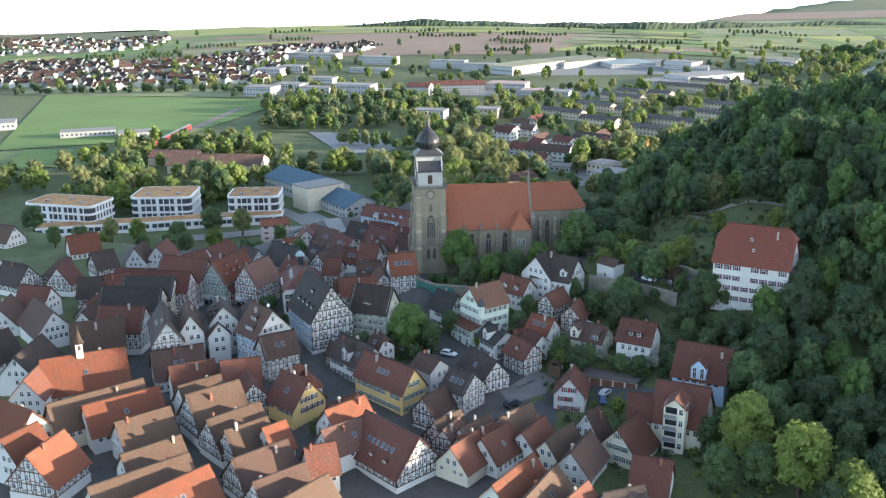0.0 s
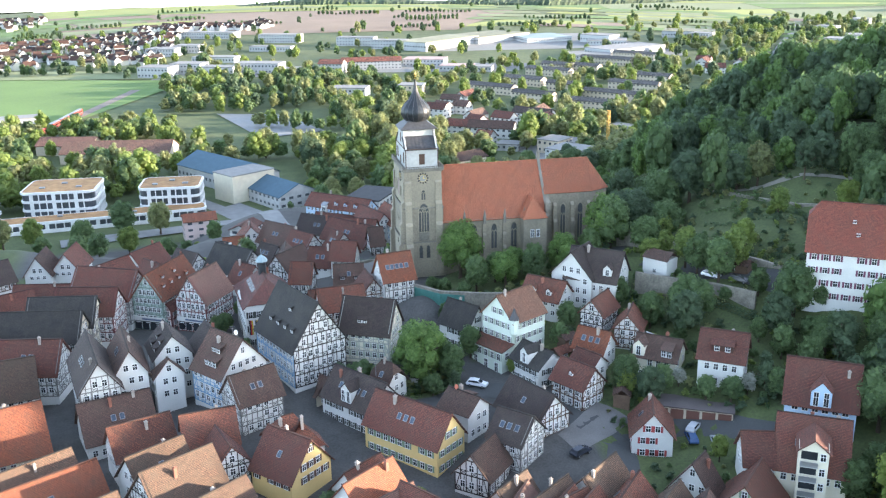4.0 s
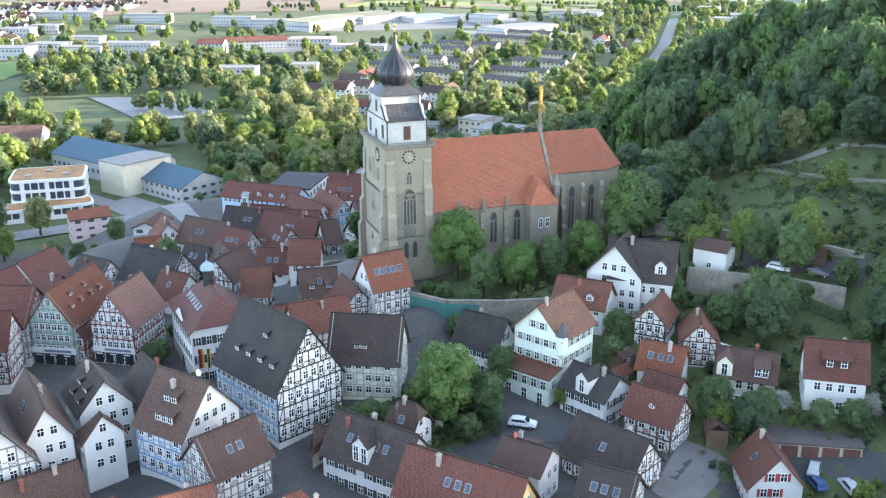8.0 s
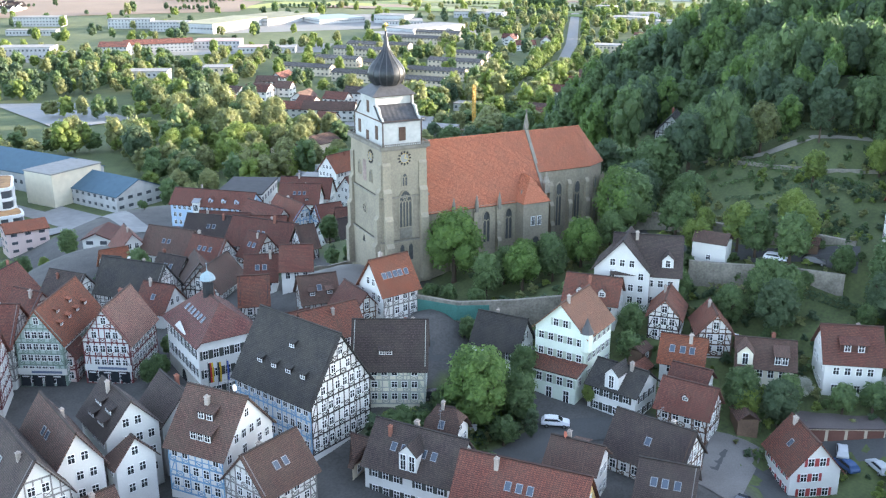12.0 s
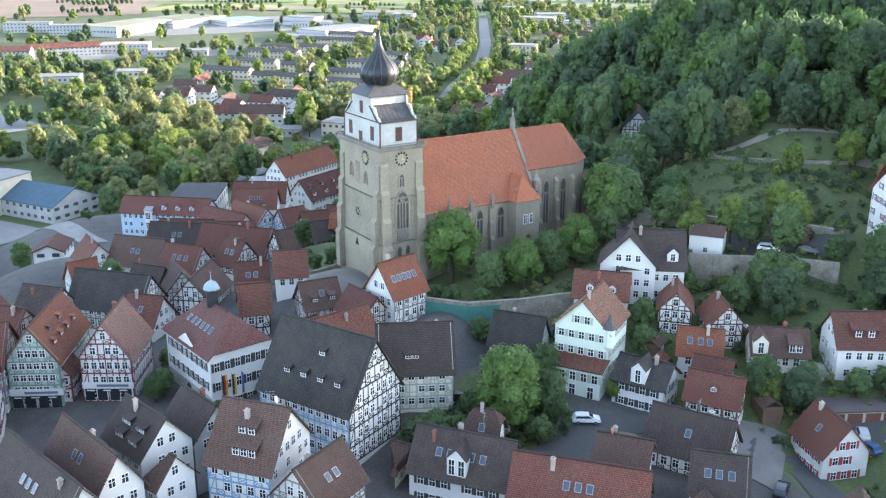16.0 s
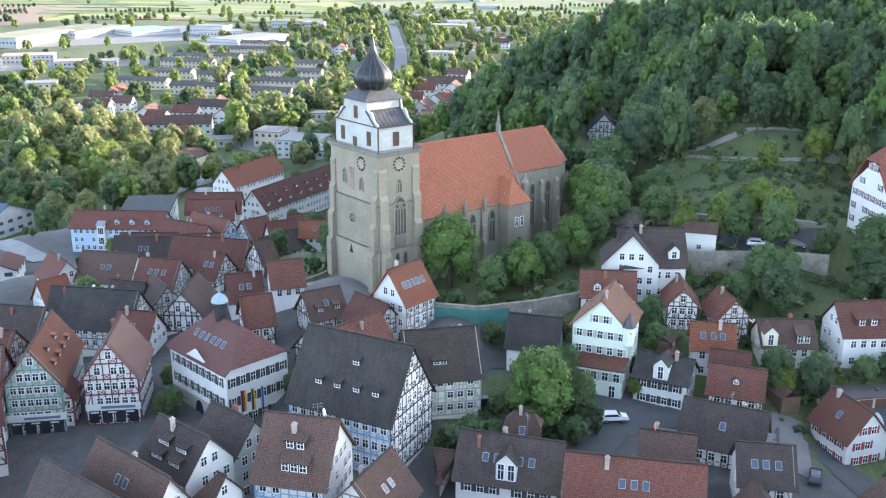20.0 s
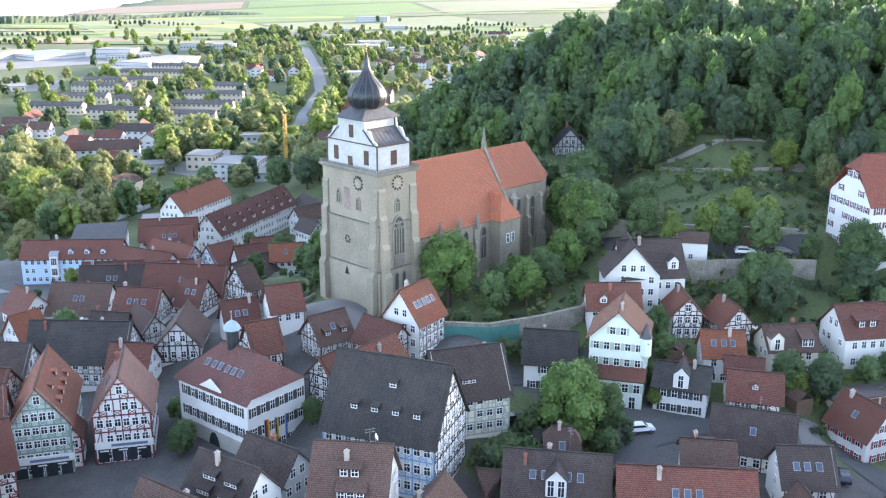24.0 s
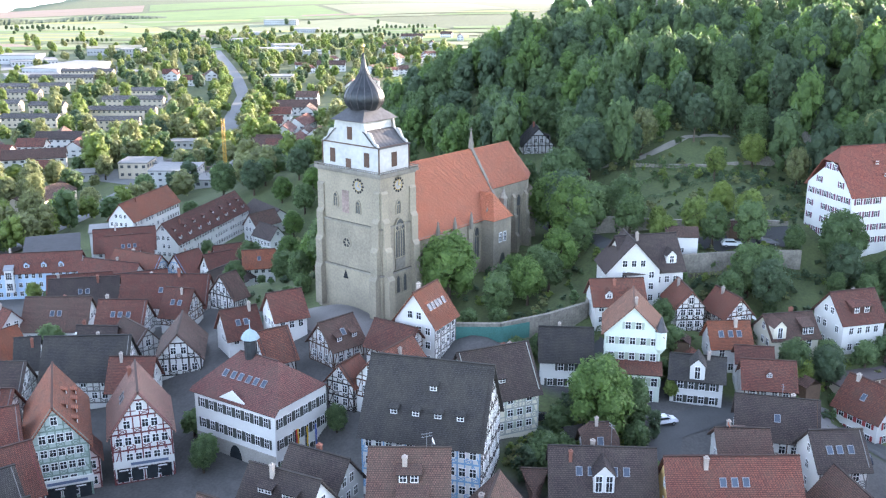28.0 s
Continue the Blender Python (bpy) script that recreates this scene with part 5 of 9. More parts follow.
house("house with a brown roof and dark dormers", (-65.4, -101.7), (-54.0, -94.1), -1.2, 5.4, -7.4, -12.0, "tan", "white", "black", chimneys=2)
house("narrow house with a tan roof", (-61.2, -107.1), (-52.2, -101.7), -1.5, 4.6, -6.8, -12.0, "tan", "white", "black", chimneys=1)
house("house with an orange roof patch", (-53.1, -107.3), (-48.1, -104.1), -1.5, 4.4, -6.6, -12.0, "orange", "white", "", chimneys=0)
house("timbered house with a brown roof and aerials", (-59.2, -119.4), (-47.8, -112.3), -2.0, 5.6, -8.4, -12.5, "brown", "white", "black", chimneys=1)
house("house with a brown roof and terrace", (-54.5, -129.5), (-44.3, -123.4), -2.0, 5.1, -7.9, -12.5, "brown", "white", "black", chimneys=1)
house("tan-roofed house at the edge of the lane", (-48.6, -136.7), (-39.9, -128.8), -2.0, 5.4, -8.2, -12.5, "tan", "white", "", chimneys=1)
house("house with a pinkish roof and two dormers", (-44.2, -116.8), (-37.7, -115.4), -2.0, 4.6, -7.3, -12.0, "rust", "white", "", chimneys=1)
house("white house with a pink-brown roof and timbered gable", (-13.8, -112.4), (-9.2, -106.6), -3.0, 4.6, -8.3, -12.0, "pink", "white", "black", chimneys=1)
house("house with a long orange-brown roof", (-13.5, -120.4), (-2.3, -109.8), -3.0, 4.6, -8.3, -12.0, "rust", "cream", "", chimneys=1, lights=(1, 0))
house("narrow house with an orange roof", (-11.2, -115.9), (-0.7, -111.3), -3.0, 4.1, -7.7, -12.0, "rust", "white", "", chimneys=1, lights=(0, 2))
house("house with an orange roof and rooflights", (-7.8, -136.4), (3.5, -125.1), -3.5, 4.6, -8.8, -12.0, "orange", "white", "", chimneys=1, lights=(0, 2))
house("house with a brown roof, aerial and skylights", (-0.6, -109.6), (8.3, -103.2), -2.5, 4.9, -8.1, -10.5, "tan", "white", "brown", chimneys=1, lights=(0, 2))
house("white house with a reddish brown roof", (3.2, -115.5), (10.2, -108.5), -3.5, 4.1, -8.2, -11.0, "rust", "white", "", chimneys=1, lights=(0, 1))
house("house with a tan roof and plain gable", (7.6, -119.4), (15.8, -112.3), -4.0, 4.1, -8.7, -11.5, "tan", "cream", "", chimneys=0)
house("grey-roofed house with a steep white gable", (19.9, -109.1), (24.2, -105.9), -3.5, 4.6, -9.9, -14.9, "brown", "white", "", chimneys=1)
house("house with a red hipped roof and green shutters", (24.3, -118.1), (32.1, -111.0), -3.5, 5.4, -9.7, -14.7, "rust", "cream", "", shut="green", chimneys=0)
house("house with a red roof by the parking yard", (24.6, -127.5), (31.8, -131.7), -4.5, 5.9, -11.3, -16.3, "red", "white", "", chimneys=1)
balcony_house = house("cream apartment house with a red roof and stacked balconies", (38.1, -106.1), (48.0, -113.1), 2.2, 6.7, -5.5, -11.2, "red", "cream", "", storey=2.8, chimneys=2, lights=(4, 0))
house("annexe with a red roof", (31.0, -106.0), (36.1, -108.0), -0.5, 4.1, -5.2, -10.0, "red", "white", "", chimneys=0)
house("pale blue villa with a red roof and white gable", (48.0, -94.0), (58.3, -102.0), 6.5, 6.1, -0.5, -4.5, "red", "blue", "", storey=2.9, chimneys=1, win=1.0, winh=1.5, dormers=[(-1, 0.5, 0.02, 3.6, 3.0, 2, "gable")])
house("timbered house with a narrow brown roof by the lane", (-16.5, -98.6), (-10.2, -92.4), -1.5, 3.7, -5.8, -9.0, "brown", "white", "black", chimneys=0, skip=False)
house("house with a red-brown hipped roof behind the yellow gable", (-48.8, -79.1), (-41.3, -77.1), 0.5, 4.1, -4.2, -9.5, "rust", "white", "", hip=(0.8, 0.8), chimneys=1)
house("small house with an orange roof below the long house", (-38.1, -97.8), (-31.1, -93.1), -1.5, 4.1, -6.2, -10.0, "rust", "white", "", chimneys=1)
house("timbered gable house with a tan roof in the front lane", (-15.3, -109.0), (-8.5, -104.2), -2.5, 4.4, -7.6, -10.5, "tan", "white", "black", chimneys=1, lights=(0, 1))
house("house with a tan roof and white timbered side", (-10.0, -112.1), (-2.1, -106.8), -3.0, 4.4, -8.1, -11.0, "tan", "white", "grey", chimneys=1)
house("house with a weathered red roof in the front lane", (-6.3, -117.9), (1.4, -111.3), -3.0, 4.4, -8.1, -11.0, "rust", "white", "", chimneys=1, lights=(1, 1))
house("house with an orange roof near the school", (-131.8, 76.1), (-121.0, 80.7), -4.0, 5.4, -10.2, -13.0, "orange", "white", "", chimneys=1)
house("steep dark timbered house at the town's edge", (-117.3, 46.4), (-110.1, 50.9), -3.0, 4.9, -8.6, -13.0, "dark", "white", "brown", chimneys=0)
house("white gable house with a steep brown roof", (-102.5, 49.4), (-100.6, 60.6), -3.0, 4.1, -8.7, -12.5, "brown", "white", "", chimneys=0)
house("white gable house with a red-brown roof", (-94.9, 50.9), (-92.2, 62.9), -3.0, 4.4, -8.7, -12.5, "red", "white", "", chimneys=0)
house("long house with a dark red roof behind the market", (-87.2, 26.8), (-76.2, 37.3), -1.0, 5.4, -7.2, -12.0, "red", "white", "", chimneys=1)
house("house with a red roof behind the market", (-75.7, 40.4), (-67.7, 49.5), -1.5, 5.1, -7.4, -12.0, "red", "white", "", chimneys=1)
house("half-timbered house with a dark gable roof", (-137.2, 36.3), (-145.5, 42.1), -3.0, 5.6, -9.4, -13.0, "dark", "white", "black", chimneys=0)
house("brown hipped house with a timbered front", (-130.5, 37.8), (-123.2, 42.6), -3.0, 5.4, -9.2, -13.0, "brown", "white", "black", hip=(0.9, 0), chimneys=0)
house("long house with a red roof west of the market", (-109.5, 12.1), (-99.3, 16.3), -1.5, 4.9, -7.1, -12.0, "red", "white", "", chimneys=1)
house("house with a long dark red roof by the gables", (-104.3, 21.1), (-82.4, 15.6), -1.5, 5.1, -7.4, -12.0, "red", "white", "", chimneys=1)
house("white house with a pale orange roof", (-172.2, 110.9), (-157.0, 100.4), -5.0, 5.4, -11.2, -14.0, "tan", "white", "", chimneys=0)
house("house with a brown roof and a tall pole", (-165.3, 65.2), (-154.7, 59.4), -4.0, 5.6, -10.4, -13.0, "brown", "white", "", chimneys=1)
house("house with a grey gable roof by the long hall", (-133.4, -12.3), (-132.7, 0.7), -2.0, 5.6, -8.4, -12.0, "brown", "white", "", chimneys=1)
house("house with a rust-brown roof at the lane corner", (-107.9, -13.5), (-103.8, -3.5), -1.5, 4.6, -6.8, -12.0, "rust", "white", "grey", chimneys=1)
house("house with a dark roof at the far corner", (-130.8, -40.9), (-124.7, -33.3), -1.0, 5.9, -7.8, -12.0, "dark", "white", "", chimneys=1)
house("dark-roofed house by the parking yard", (13.7, -140.7), (22.7, -139.2), -5.0, 5.4, -11.2, -16.2, "dark", "white", "", chimneys=1)
house("house with a brown roof at the yard corner", (11.5, -125.4), (18.8, -116.1), -4.0, 4.6, -9.3, -12.0, "brown", "white", "", chimneys=1)
house("tan-roofed house in the front row", (-2.2, -141.3), (7.3, -129.5), -4.0, 4.6, -9.3, -12.5, "tan", "white", "", chimneys=1, lights=(1, 1))
house("orange-roofed house in the front row", (5.3, -142.8), (11.8, -136.4), -4.5, 4.4, -9.6, -12.5, "rust", "cream", "", chimneys=1)
house("half-timbered gable house with a red roof above the market", (-29.4, -6.5), (-34.7, -4.5), 5.9, 4.0, 1.3, -4.5, "rust", "white", "black", chimneys=0, skip=False)
house("timbered house with a dark roof and dormers below the church", (-24.8, -9.5), (-17.5, -10.8), 5.6, 3.8, 1.3, -2.0, "brown", "white", "brown", chimneys=0, lights=(1, 1), dormers=[(-1, 0.3, 0.25, 1.2, 0.9, 1, "shed"), (-1, 0.75, 0.25, 1.2, 0.9, 1, "shed")])
house("white house with a dark red roof", (-22.4, 5.5), (-16.4, 2.8), 7.3, 3.8, 3.0, -2.4, "red", "white", "", chimneys=0)
house("dark timbered gable house with a brown roof", (-36.9, 13.5), (-28.3, 22.3), 2.1, 4.2, -2.7, -5.8, "brown", "white", "black", chimneys=0)
house("long house with a slate roof and white dormers", (-42.5, 19.0), (-51.8, 30.5), 2.5, 5.4, -3.7, -10.2, "slate", "white", "grey", chimneys=1, lights=(3, 0), dormers=[(-1, 0.15, 0.3, 1.4, 1.0, 1, "shed"), (-1, 0.75, 0.3, 1.4, 1.0, 1, "shed")])
house("house with a red roof behind the town hall", (-27.7, 12.4), (-21.5, 9.6), 4.1, 4.0, -0.5, -4.4, "red", "white", "", chimneys=1, lights=(2, 0))
house("low house with an orange roof and shed dormers", (-20.7, -26.7), (-31.7, -27.4), 5.9, 4.0, 1.3, -4.4, "rust", "white", "brown", chimneys=1, dormers=[(-1, 0.25, 0.2, 1.2, 0.8, 1, "shed"), (-1, 0.5, 0.2, 1.2, 0.8, 1, "shed"), (-1, 0.75, 0.2, 1.2, 0.8, 1, "shed")])
house("small house with a dark red roof below the church steps", (-18.2, -16.8), (-17.9, -25.7), 6.1, 3.4, 2.2, -1.4, "red", "white", "brown", chimneys=0)
house("half-timbered gable with a small orange roof", (-32.8, -21.2), (-27.3, -20.7), 3.5, 3.0, 0.1, -4.4, "rust", "white", "black", skip=False, chimneys=0)
house("long red-roofed house of the old town", (-14.5, 59.5), (-3.3, 43.6), -1.0, 5.2, -7.0, -13.5, "red", "white", "grey", chimneys=1, lights=(2, 0))
house("broad house with a brown roof", (-34.6, 65.2), (-26.4, 54.4), -2.0, 5.0, -7.8, -10.9, "brown", "white", "", chimneys=1, lights=(2, 0))
house("house with a red roof and roof windows", (-28.1, 48.9), (-22.7, 40.6), -1.0, 4.4, -6.1, -9.9, "red", "white", "grey", chimneys=1, lights=(3, 0))
house("dark brown house roof below the church", (-21.4, 77.8), (-10.3, 67.1), -4.0, 4.6, -9.3, -13.8, "dark", "white", "", chimneys=1, lights=(2, 1))
house("half-timbered house with a white gable", (-6.9, 36.2), (-2.4, 36.1), 1.0, 4.2, -3.8, -6.8, "brown", "white", "black", chimneys=0)
house("house with a rust-red roof and dormers", (-39.4, 72.7), (-39.6, 62.7), -3.0, 4.2, -7.8, -11.0, "red", "white", "", chimneys=1)
house("house with an orange roof at the town's edge", (-48.8, 56.4), (-42.3, 56.6), -4.0, 4.4, -9.1, -13.4, "orange", "white", "", chimneys=0)
house("house with a short slate roof", (-50.5, 42.8), (-47.3, 39.9), -1.0, 4.2, -5.8, -10.1, "slate", "white", "", chimneys=1)
house("red-brown house roof behind the market houses", (-47.1, 18.8), (-42.6, 12.6), 0.0, 4.2, -4.8, -8.7, "red", "white", "", chimneys=1, lights=(1, 0))
house("dark-roofed house beside the slate houses", (-62.6, 36.3), (-56.9, 28.7), 0.0, 4.4, -5.1, -12.0, "dark", "white", "grey", chimneys=1)
house("red-roofed house near the market", (-71.3, 20.8), (-67.2, 14.7), 2.5, 4.2, -2.3, -10.5, "red", "white", "grey", chimneys=1)
house("house with a dark red roof and gable", (-16.7, 41.6), (-14.3, 36.0), 0.0, 4.4, -5.1, -8.9, "red", "white", "brown", chimneys=1, lights=(2, 0))
house("brown-roofed house in the lane", (-31.6, 36.5), (-33.3, 26.7), -1.0, 3.8, -5.4, -8.7, "brown", "white", "grey", chimneys=0)
house("dark-roofed house in the lane", (-38.3, 41.7), (-34.0, 35.0), -2.0, 3.8, -6.4, -9.3, "dark", "white", "", chimneys=1, lights=(2, 0))
house("white house with a bright orange roof on the north slope", (51.3, 152.1), (80.2, 163.5), -11.0, 5.0, -16.8, -30.7, "orange", "white", "", chimneys=1)
house("white apartment house with dark dormered roof", (45.5, 122.9), (91.1, 139.7), -12.0, 5.5, -18.3, -26.0, "red", "white", "", chimneys=1, storey=2.7, dormers=[(-1, (k + 0.5) / 8, 0.16, 1.3, 1.0, 1, "gable") for k in range(8)] + [(-1, (k + 0.5) / 8, 0.52, 1.0, 0.8, 1, "shed") for k in range(8)])
house("house with a dark red roof and white walls", (24.2, 127.4), (38.0, 116.5), -10.0, 5.0, -15.8, -23.1, "red", "white", "", chimneys=1, lights=(3, 0))
blue_house = house("pale blue house with a white oriel", (-10.6, 130.6), (9.2, 110.9), -10.0, 5.0, -14.2, -21.6, "red", "blue", "", chimneys=1, skip=False, dormers=[(-1, 0.5, 0.25, 1.4, 1.0, 1, "gable"), (-1, 0.66, 0.25, 1.4, 1.0, 1, "gable"), (-1, 0.82, 0.25, 1.4, 1.0, 1, "gable")])
oriel = part("oriel", box(bmesh.new(), -5.4, -3.2, -5.7, -4.5, 2.2, 8.6), WALL["white"], blue_house, "white glazed oriel bay")
part("oriel_roof", slab(bmesh.new(), [(-5.6, -5.95, 8.55), (-3.0, -5.95, 8.55), (-3.0, -3.9, 9.5), (-5.6, -3.9, 9.5)], 0.12), METAL, oriel)
for z in (2.9, 5.9):
    put_window(oriel, pose(-4.3, -5.73, z), 1.5, 1.9, "", 2, 2)
house("small pale house with an orange roof", (23.2, 62.1), (29.3, 56.6), -5.0, 3.4, -8.9, -16.0, "orange", "white", "", lights=(1, 0), chimneys=0)
house("small white house with a dark roof", (80.6, 121.5), (91.9, 121.0), -16.0, 3.6, -20.1, -25.8, "brown", "white", "", chimneys=0)
house("house with red roof and timbered side gable", (16.5, 81.1), (25.0, 81.3), -8.0, 4.4, -13.1, -20.7, "red", "white", "blue", chimneys=1)
house("house with a red-brown roof near the church wall", (19.3, 72.5), (26.9, 70.2), -7.0, 4.0, -11.6, -15.9, "red", "white", "", chimneys=1)
house("dark-roofed house on the north slope", (18.2, 61.7), (29.0, 61.1), -7.0, 3.6, -11.1, -15.8, "dark", "white", "", chimneys=0)
house("house with a red roof and dormers on the north slope", (11.9, 99.4), (14.5, 83.4), -8.0, 4.2, -12.8, -20.6, "rust", "white", "blue", chimneys=1)
house("red-brown roofed house on the north slope", (-14.9, 89.3), (-3.5, 79.6), -7.0, 4.4, -12.1, -17.2, "red", "white", "", chimneys=1, lights=(2, 0))
house("row house with a dark red roof", (3.6, 101.6), (8.7, 85.5), -9.0, 4.0, -13.6, -19.8, "red", "white", "", chimneys=1)
house("dark-roofed house behind the timbered gable", (7.8, 57.6), (18.0, 59.2), -6.0, 3.8, -10.4, -14.0, "dark", "white", "", chimneys=0)
house("red-roofed house by the dormered row", (38.0, 90.6), (48.0, 85.5), -12.0, 4.0, -16.6, -20.0, "red", "white", "", chimneys=0)
house("steep red house with small shed dormers", (19.3, 115.1), (30.0, 107.5), -9.0, 4.8, -14.5, -18.0, "red", "white", "", chimneys=1, lights=(3, 0), dormers=[(-1, 0.3, 0.15, 1.2, 0.8, 1, "shed"), (-1, 0.7, 0.15, 1.2, 0.8, 1, "shed")])
house("house with a long red roof in the lower lane", (-8.4, 71.7), (1.9, 65.4), -5.0, 4.2, -9.8, -15.0, "red", "white", "", chimneys=1, lights=(2, 0))
house("low white house behind the tower", (73.1, 108.5), (71.7, 98.7), -15.0, 3.2, -18.7, -22.0, "dark", "white", "", chimneys=0)


# ---- trees ----
def lump_shape():
    """A low round lump: corner points on the unit ball and its triangles."""
    bm = bmesh.new()
    bmesh.ops.create_icosphere(bm, subdivisions=1, radius=1.0)
    bm.verts.index_update()
    shape = np.array([v.co[:] for v in bm.verts]), np.array([[v.index for v in f.verts] for f in bm.faces])
    bm.free()
    return shape


LUMP_V, LUMP_F = lump_shape()


def crown_shape(r, h, leaf, n, seed, lumps=14):
    """A crown: overlapping uneven lumps of foliage, their hidden faces left out, and many small leaf clumps set on their skins."""
    rng = random.Random(seed)
    noise = np.random.RandomState(seed)
    balls = []
    for i in range(lumps):
        a = 2.4 * i + rng.uniform(-0.5, 0.5)
        f = (i + rng.random()) / lumps
        z = h * (0.14 + 0.76 * f)
        rr = r * (0.66 * math.sin(math.pi * (0.2 + 0.7 * f)) ** 0.8) * rng.uniform(0.7, 1.0)
        balls.append((rr * math.cos(a), rr * math.sin(a), z, r * rng.uniform(0.3, 0.46)))
    balls.append((0, 0, h * 0.52, r * 0.62))
    cs = np.array(balls)
    verts, faces, base = [], [], 0
    for i, (bx, by, bz, br) in enumerate(balls):
        v = LUMP_V * (br * (1 + noise.uniform(-0.3, 0.0, (len(LUMP_V), 1)))) * [1, 1, 0.9] + [bx, by, bz]
        d = np.sqrt(((v[:, None] - cs[None, :, :3]) ** 2).sum(-1)) < cs[:, 3] * 0.9
        d[:, i] = False
        hid = d.any(1)
        keep = LUMP_F[~hid[LUMP_F].all(1)]
        used = np.unique(keep)
        if not len(used):
            continue
        back = np.zeros(len(LUMP_V), int)
        back[used] = np.arange(len(used))
        verts += v[used].tolist()
        faces += (back[keep] + base).tolist()
        base += len(used)
    for i in range(n):
        bx, by, bz, br = balls[rng.randrange(len(balls))]
        d = Vector((rng.gauss(0, 1), rng.gauss(0, 1), rng.gauss(0.35, 1))).normalized()
        c = Vector((bx, by, bz)) + d * br * rng.uniform(0.82, 1.14)
        nrm = (d + Vector((rng.gauss(0, 0.4), rng.gauss(0, 0.4), rng.gauss(0.3, 0.4)))).normalized()
        t = nrm.orthogonal().normalized()
        t.rotate(Matrix.Rotation(rng.uniform(0, 6.28), 3, nrm))
        b = nrm.cross(t)
        s = leaf * rng.uniform(0.6, 1.3)
        verts += [tuple(p) for p in (c + t * s * 1.1, c - t * s * 0.7 + b * s * 0.8, c - t * s * 0.6 - b * s * 0.8 - nrm * s * 0.25)]
        faces.append([base, base + 1, base + 2])
        base += 3
    return verts, faces


def crown_mesh(name, r, h, mat, leaf, n, seed, lumps=22):
    verts, faces = crown_shape(r, h, leaf, n, seed, lumps)
    me = bpy.data.meshes.new(name)
    me.from_pydata(verts, [], faces)
    me.materials.append(mat)
    return me


def trunk_mesh(h, r, seed):
    rng = random.Random(seed)
    bm = bmesh.new()
    lathe(bm, [(r * 1.4, -0.8), (r, 0.5), (r * 0.75, h * 0.55), (r * 0.3, h)], 8)
    for i in range(5):
        a, z = rng.uniform(0, 6.28), h * rng.uniform(0.4, 0.7)
        d = Vector((math.cos(a), math.sin(a), rng.uniform(0.6, 1.2))).normalized()
        p, q = Vector((0, 0, z)), Vector((0, 0, z)) + d * h * rng.uniform(0.3, 0.5)
        bar(bm, p, q, r * 0.5, r * 0.4, d.orthogonal().normalized())
    return mesh_of("trunk", bm, BARK)


KINDS = {}
for kind_i, (mat_name, r, h, base, count, leaf) in enumerate((
        ("deep", 4.2, 8.5, 2.0, 2700, 0.30), ("deep", 3.4, 10.0, 2.4, 2600, 0.29), ("mid", 4.4, 8.0, 2.0, 2800, 0.30), ("mid", 3.4, 7.5, 1.6, 2300, 0.27),
        ("fresh", 3.8, 7.5, 1.6, 3600, 0.24), ("olive", 4.0, 8.0, 2.2, 2300, 0.30), ("fresh", 2.4, 5.0, 1.6, 1500, 0.23), ("mid", 1.6, 2.6, 0.5, 900, 0.18),
        ("plum", 2.6, 5.0, 1.6, 1300, 0.25), ("blossom", 2.0, 3.6, 1.2, 900, 0.19), ("deep", 2.6, 13.0, 1.5, 2400, 0.28), ("deep", 1.2, 5.0, 0.2, 800, 0.18), ("lush", 4.3, 8.2, 1.8, 4200, 0.24))):
    KINDS[kind_i] = (crown_mesh("crown", r, h, LEAF[mat_name], leaf, count, kind_i * 7 + 3), trunk_mesh(base + h * 0.75, 0.08 * r, kind_i), base, r, h)
WORDS = ["dark green broadleaf tree in full leaf", "tall dark green tree with a narrow crown", "round mid-green tree in full leaf", "small green garden tree in leaf", "fresh yellow-green tree in young leaf", "olive-green willow-like tree with a broad crown",
         "young yellow-green tree with a light crown", "low rounded green garden shrub", "dark red-leaved tree among green ones", "small garden tree in white blossom", "tall dark spruce with a pointed crown", "narrow dark green cypress shrub", "broad bright green tree in full leaf"]


def tree(kind, x, y, scale=1.0, turn=0.0, group="", tall=1.0, sink=0.0):
    crown, trunk, base, r, h = KINDS[kind]
    e = thing("shrub" if kind in (7, 11) else "tree", pose(x, y, ground_at(x, y) - sink, 0, 0, turn), WORDS[kind], "shrub" if kind in (7, 11) else "tree", group)
    e.scale = (scale, scale, scale * tall)
    part("trunk", trunk, None, e)
    part("crown", crown, None, e).location = (0, 0, base)
    return e


def clear_of_houses(x, y, r):
    for ax, ay, bx, by, w in HOUSES:
        d = Vector((bx - ax, by - ay))
        L = d.length
        d /= L
        p = Vector((x - ax, y - ay))
        u, v = p.dot(d), abs(p.x * d.y - p.y * d.x)
        if -r < u < L + r and v < w + r:
            return False
    return True


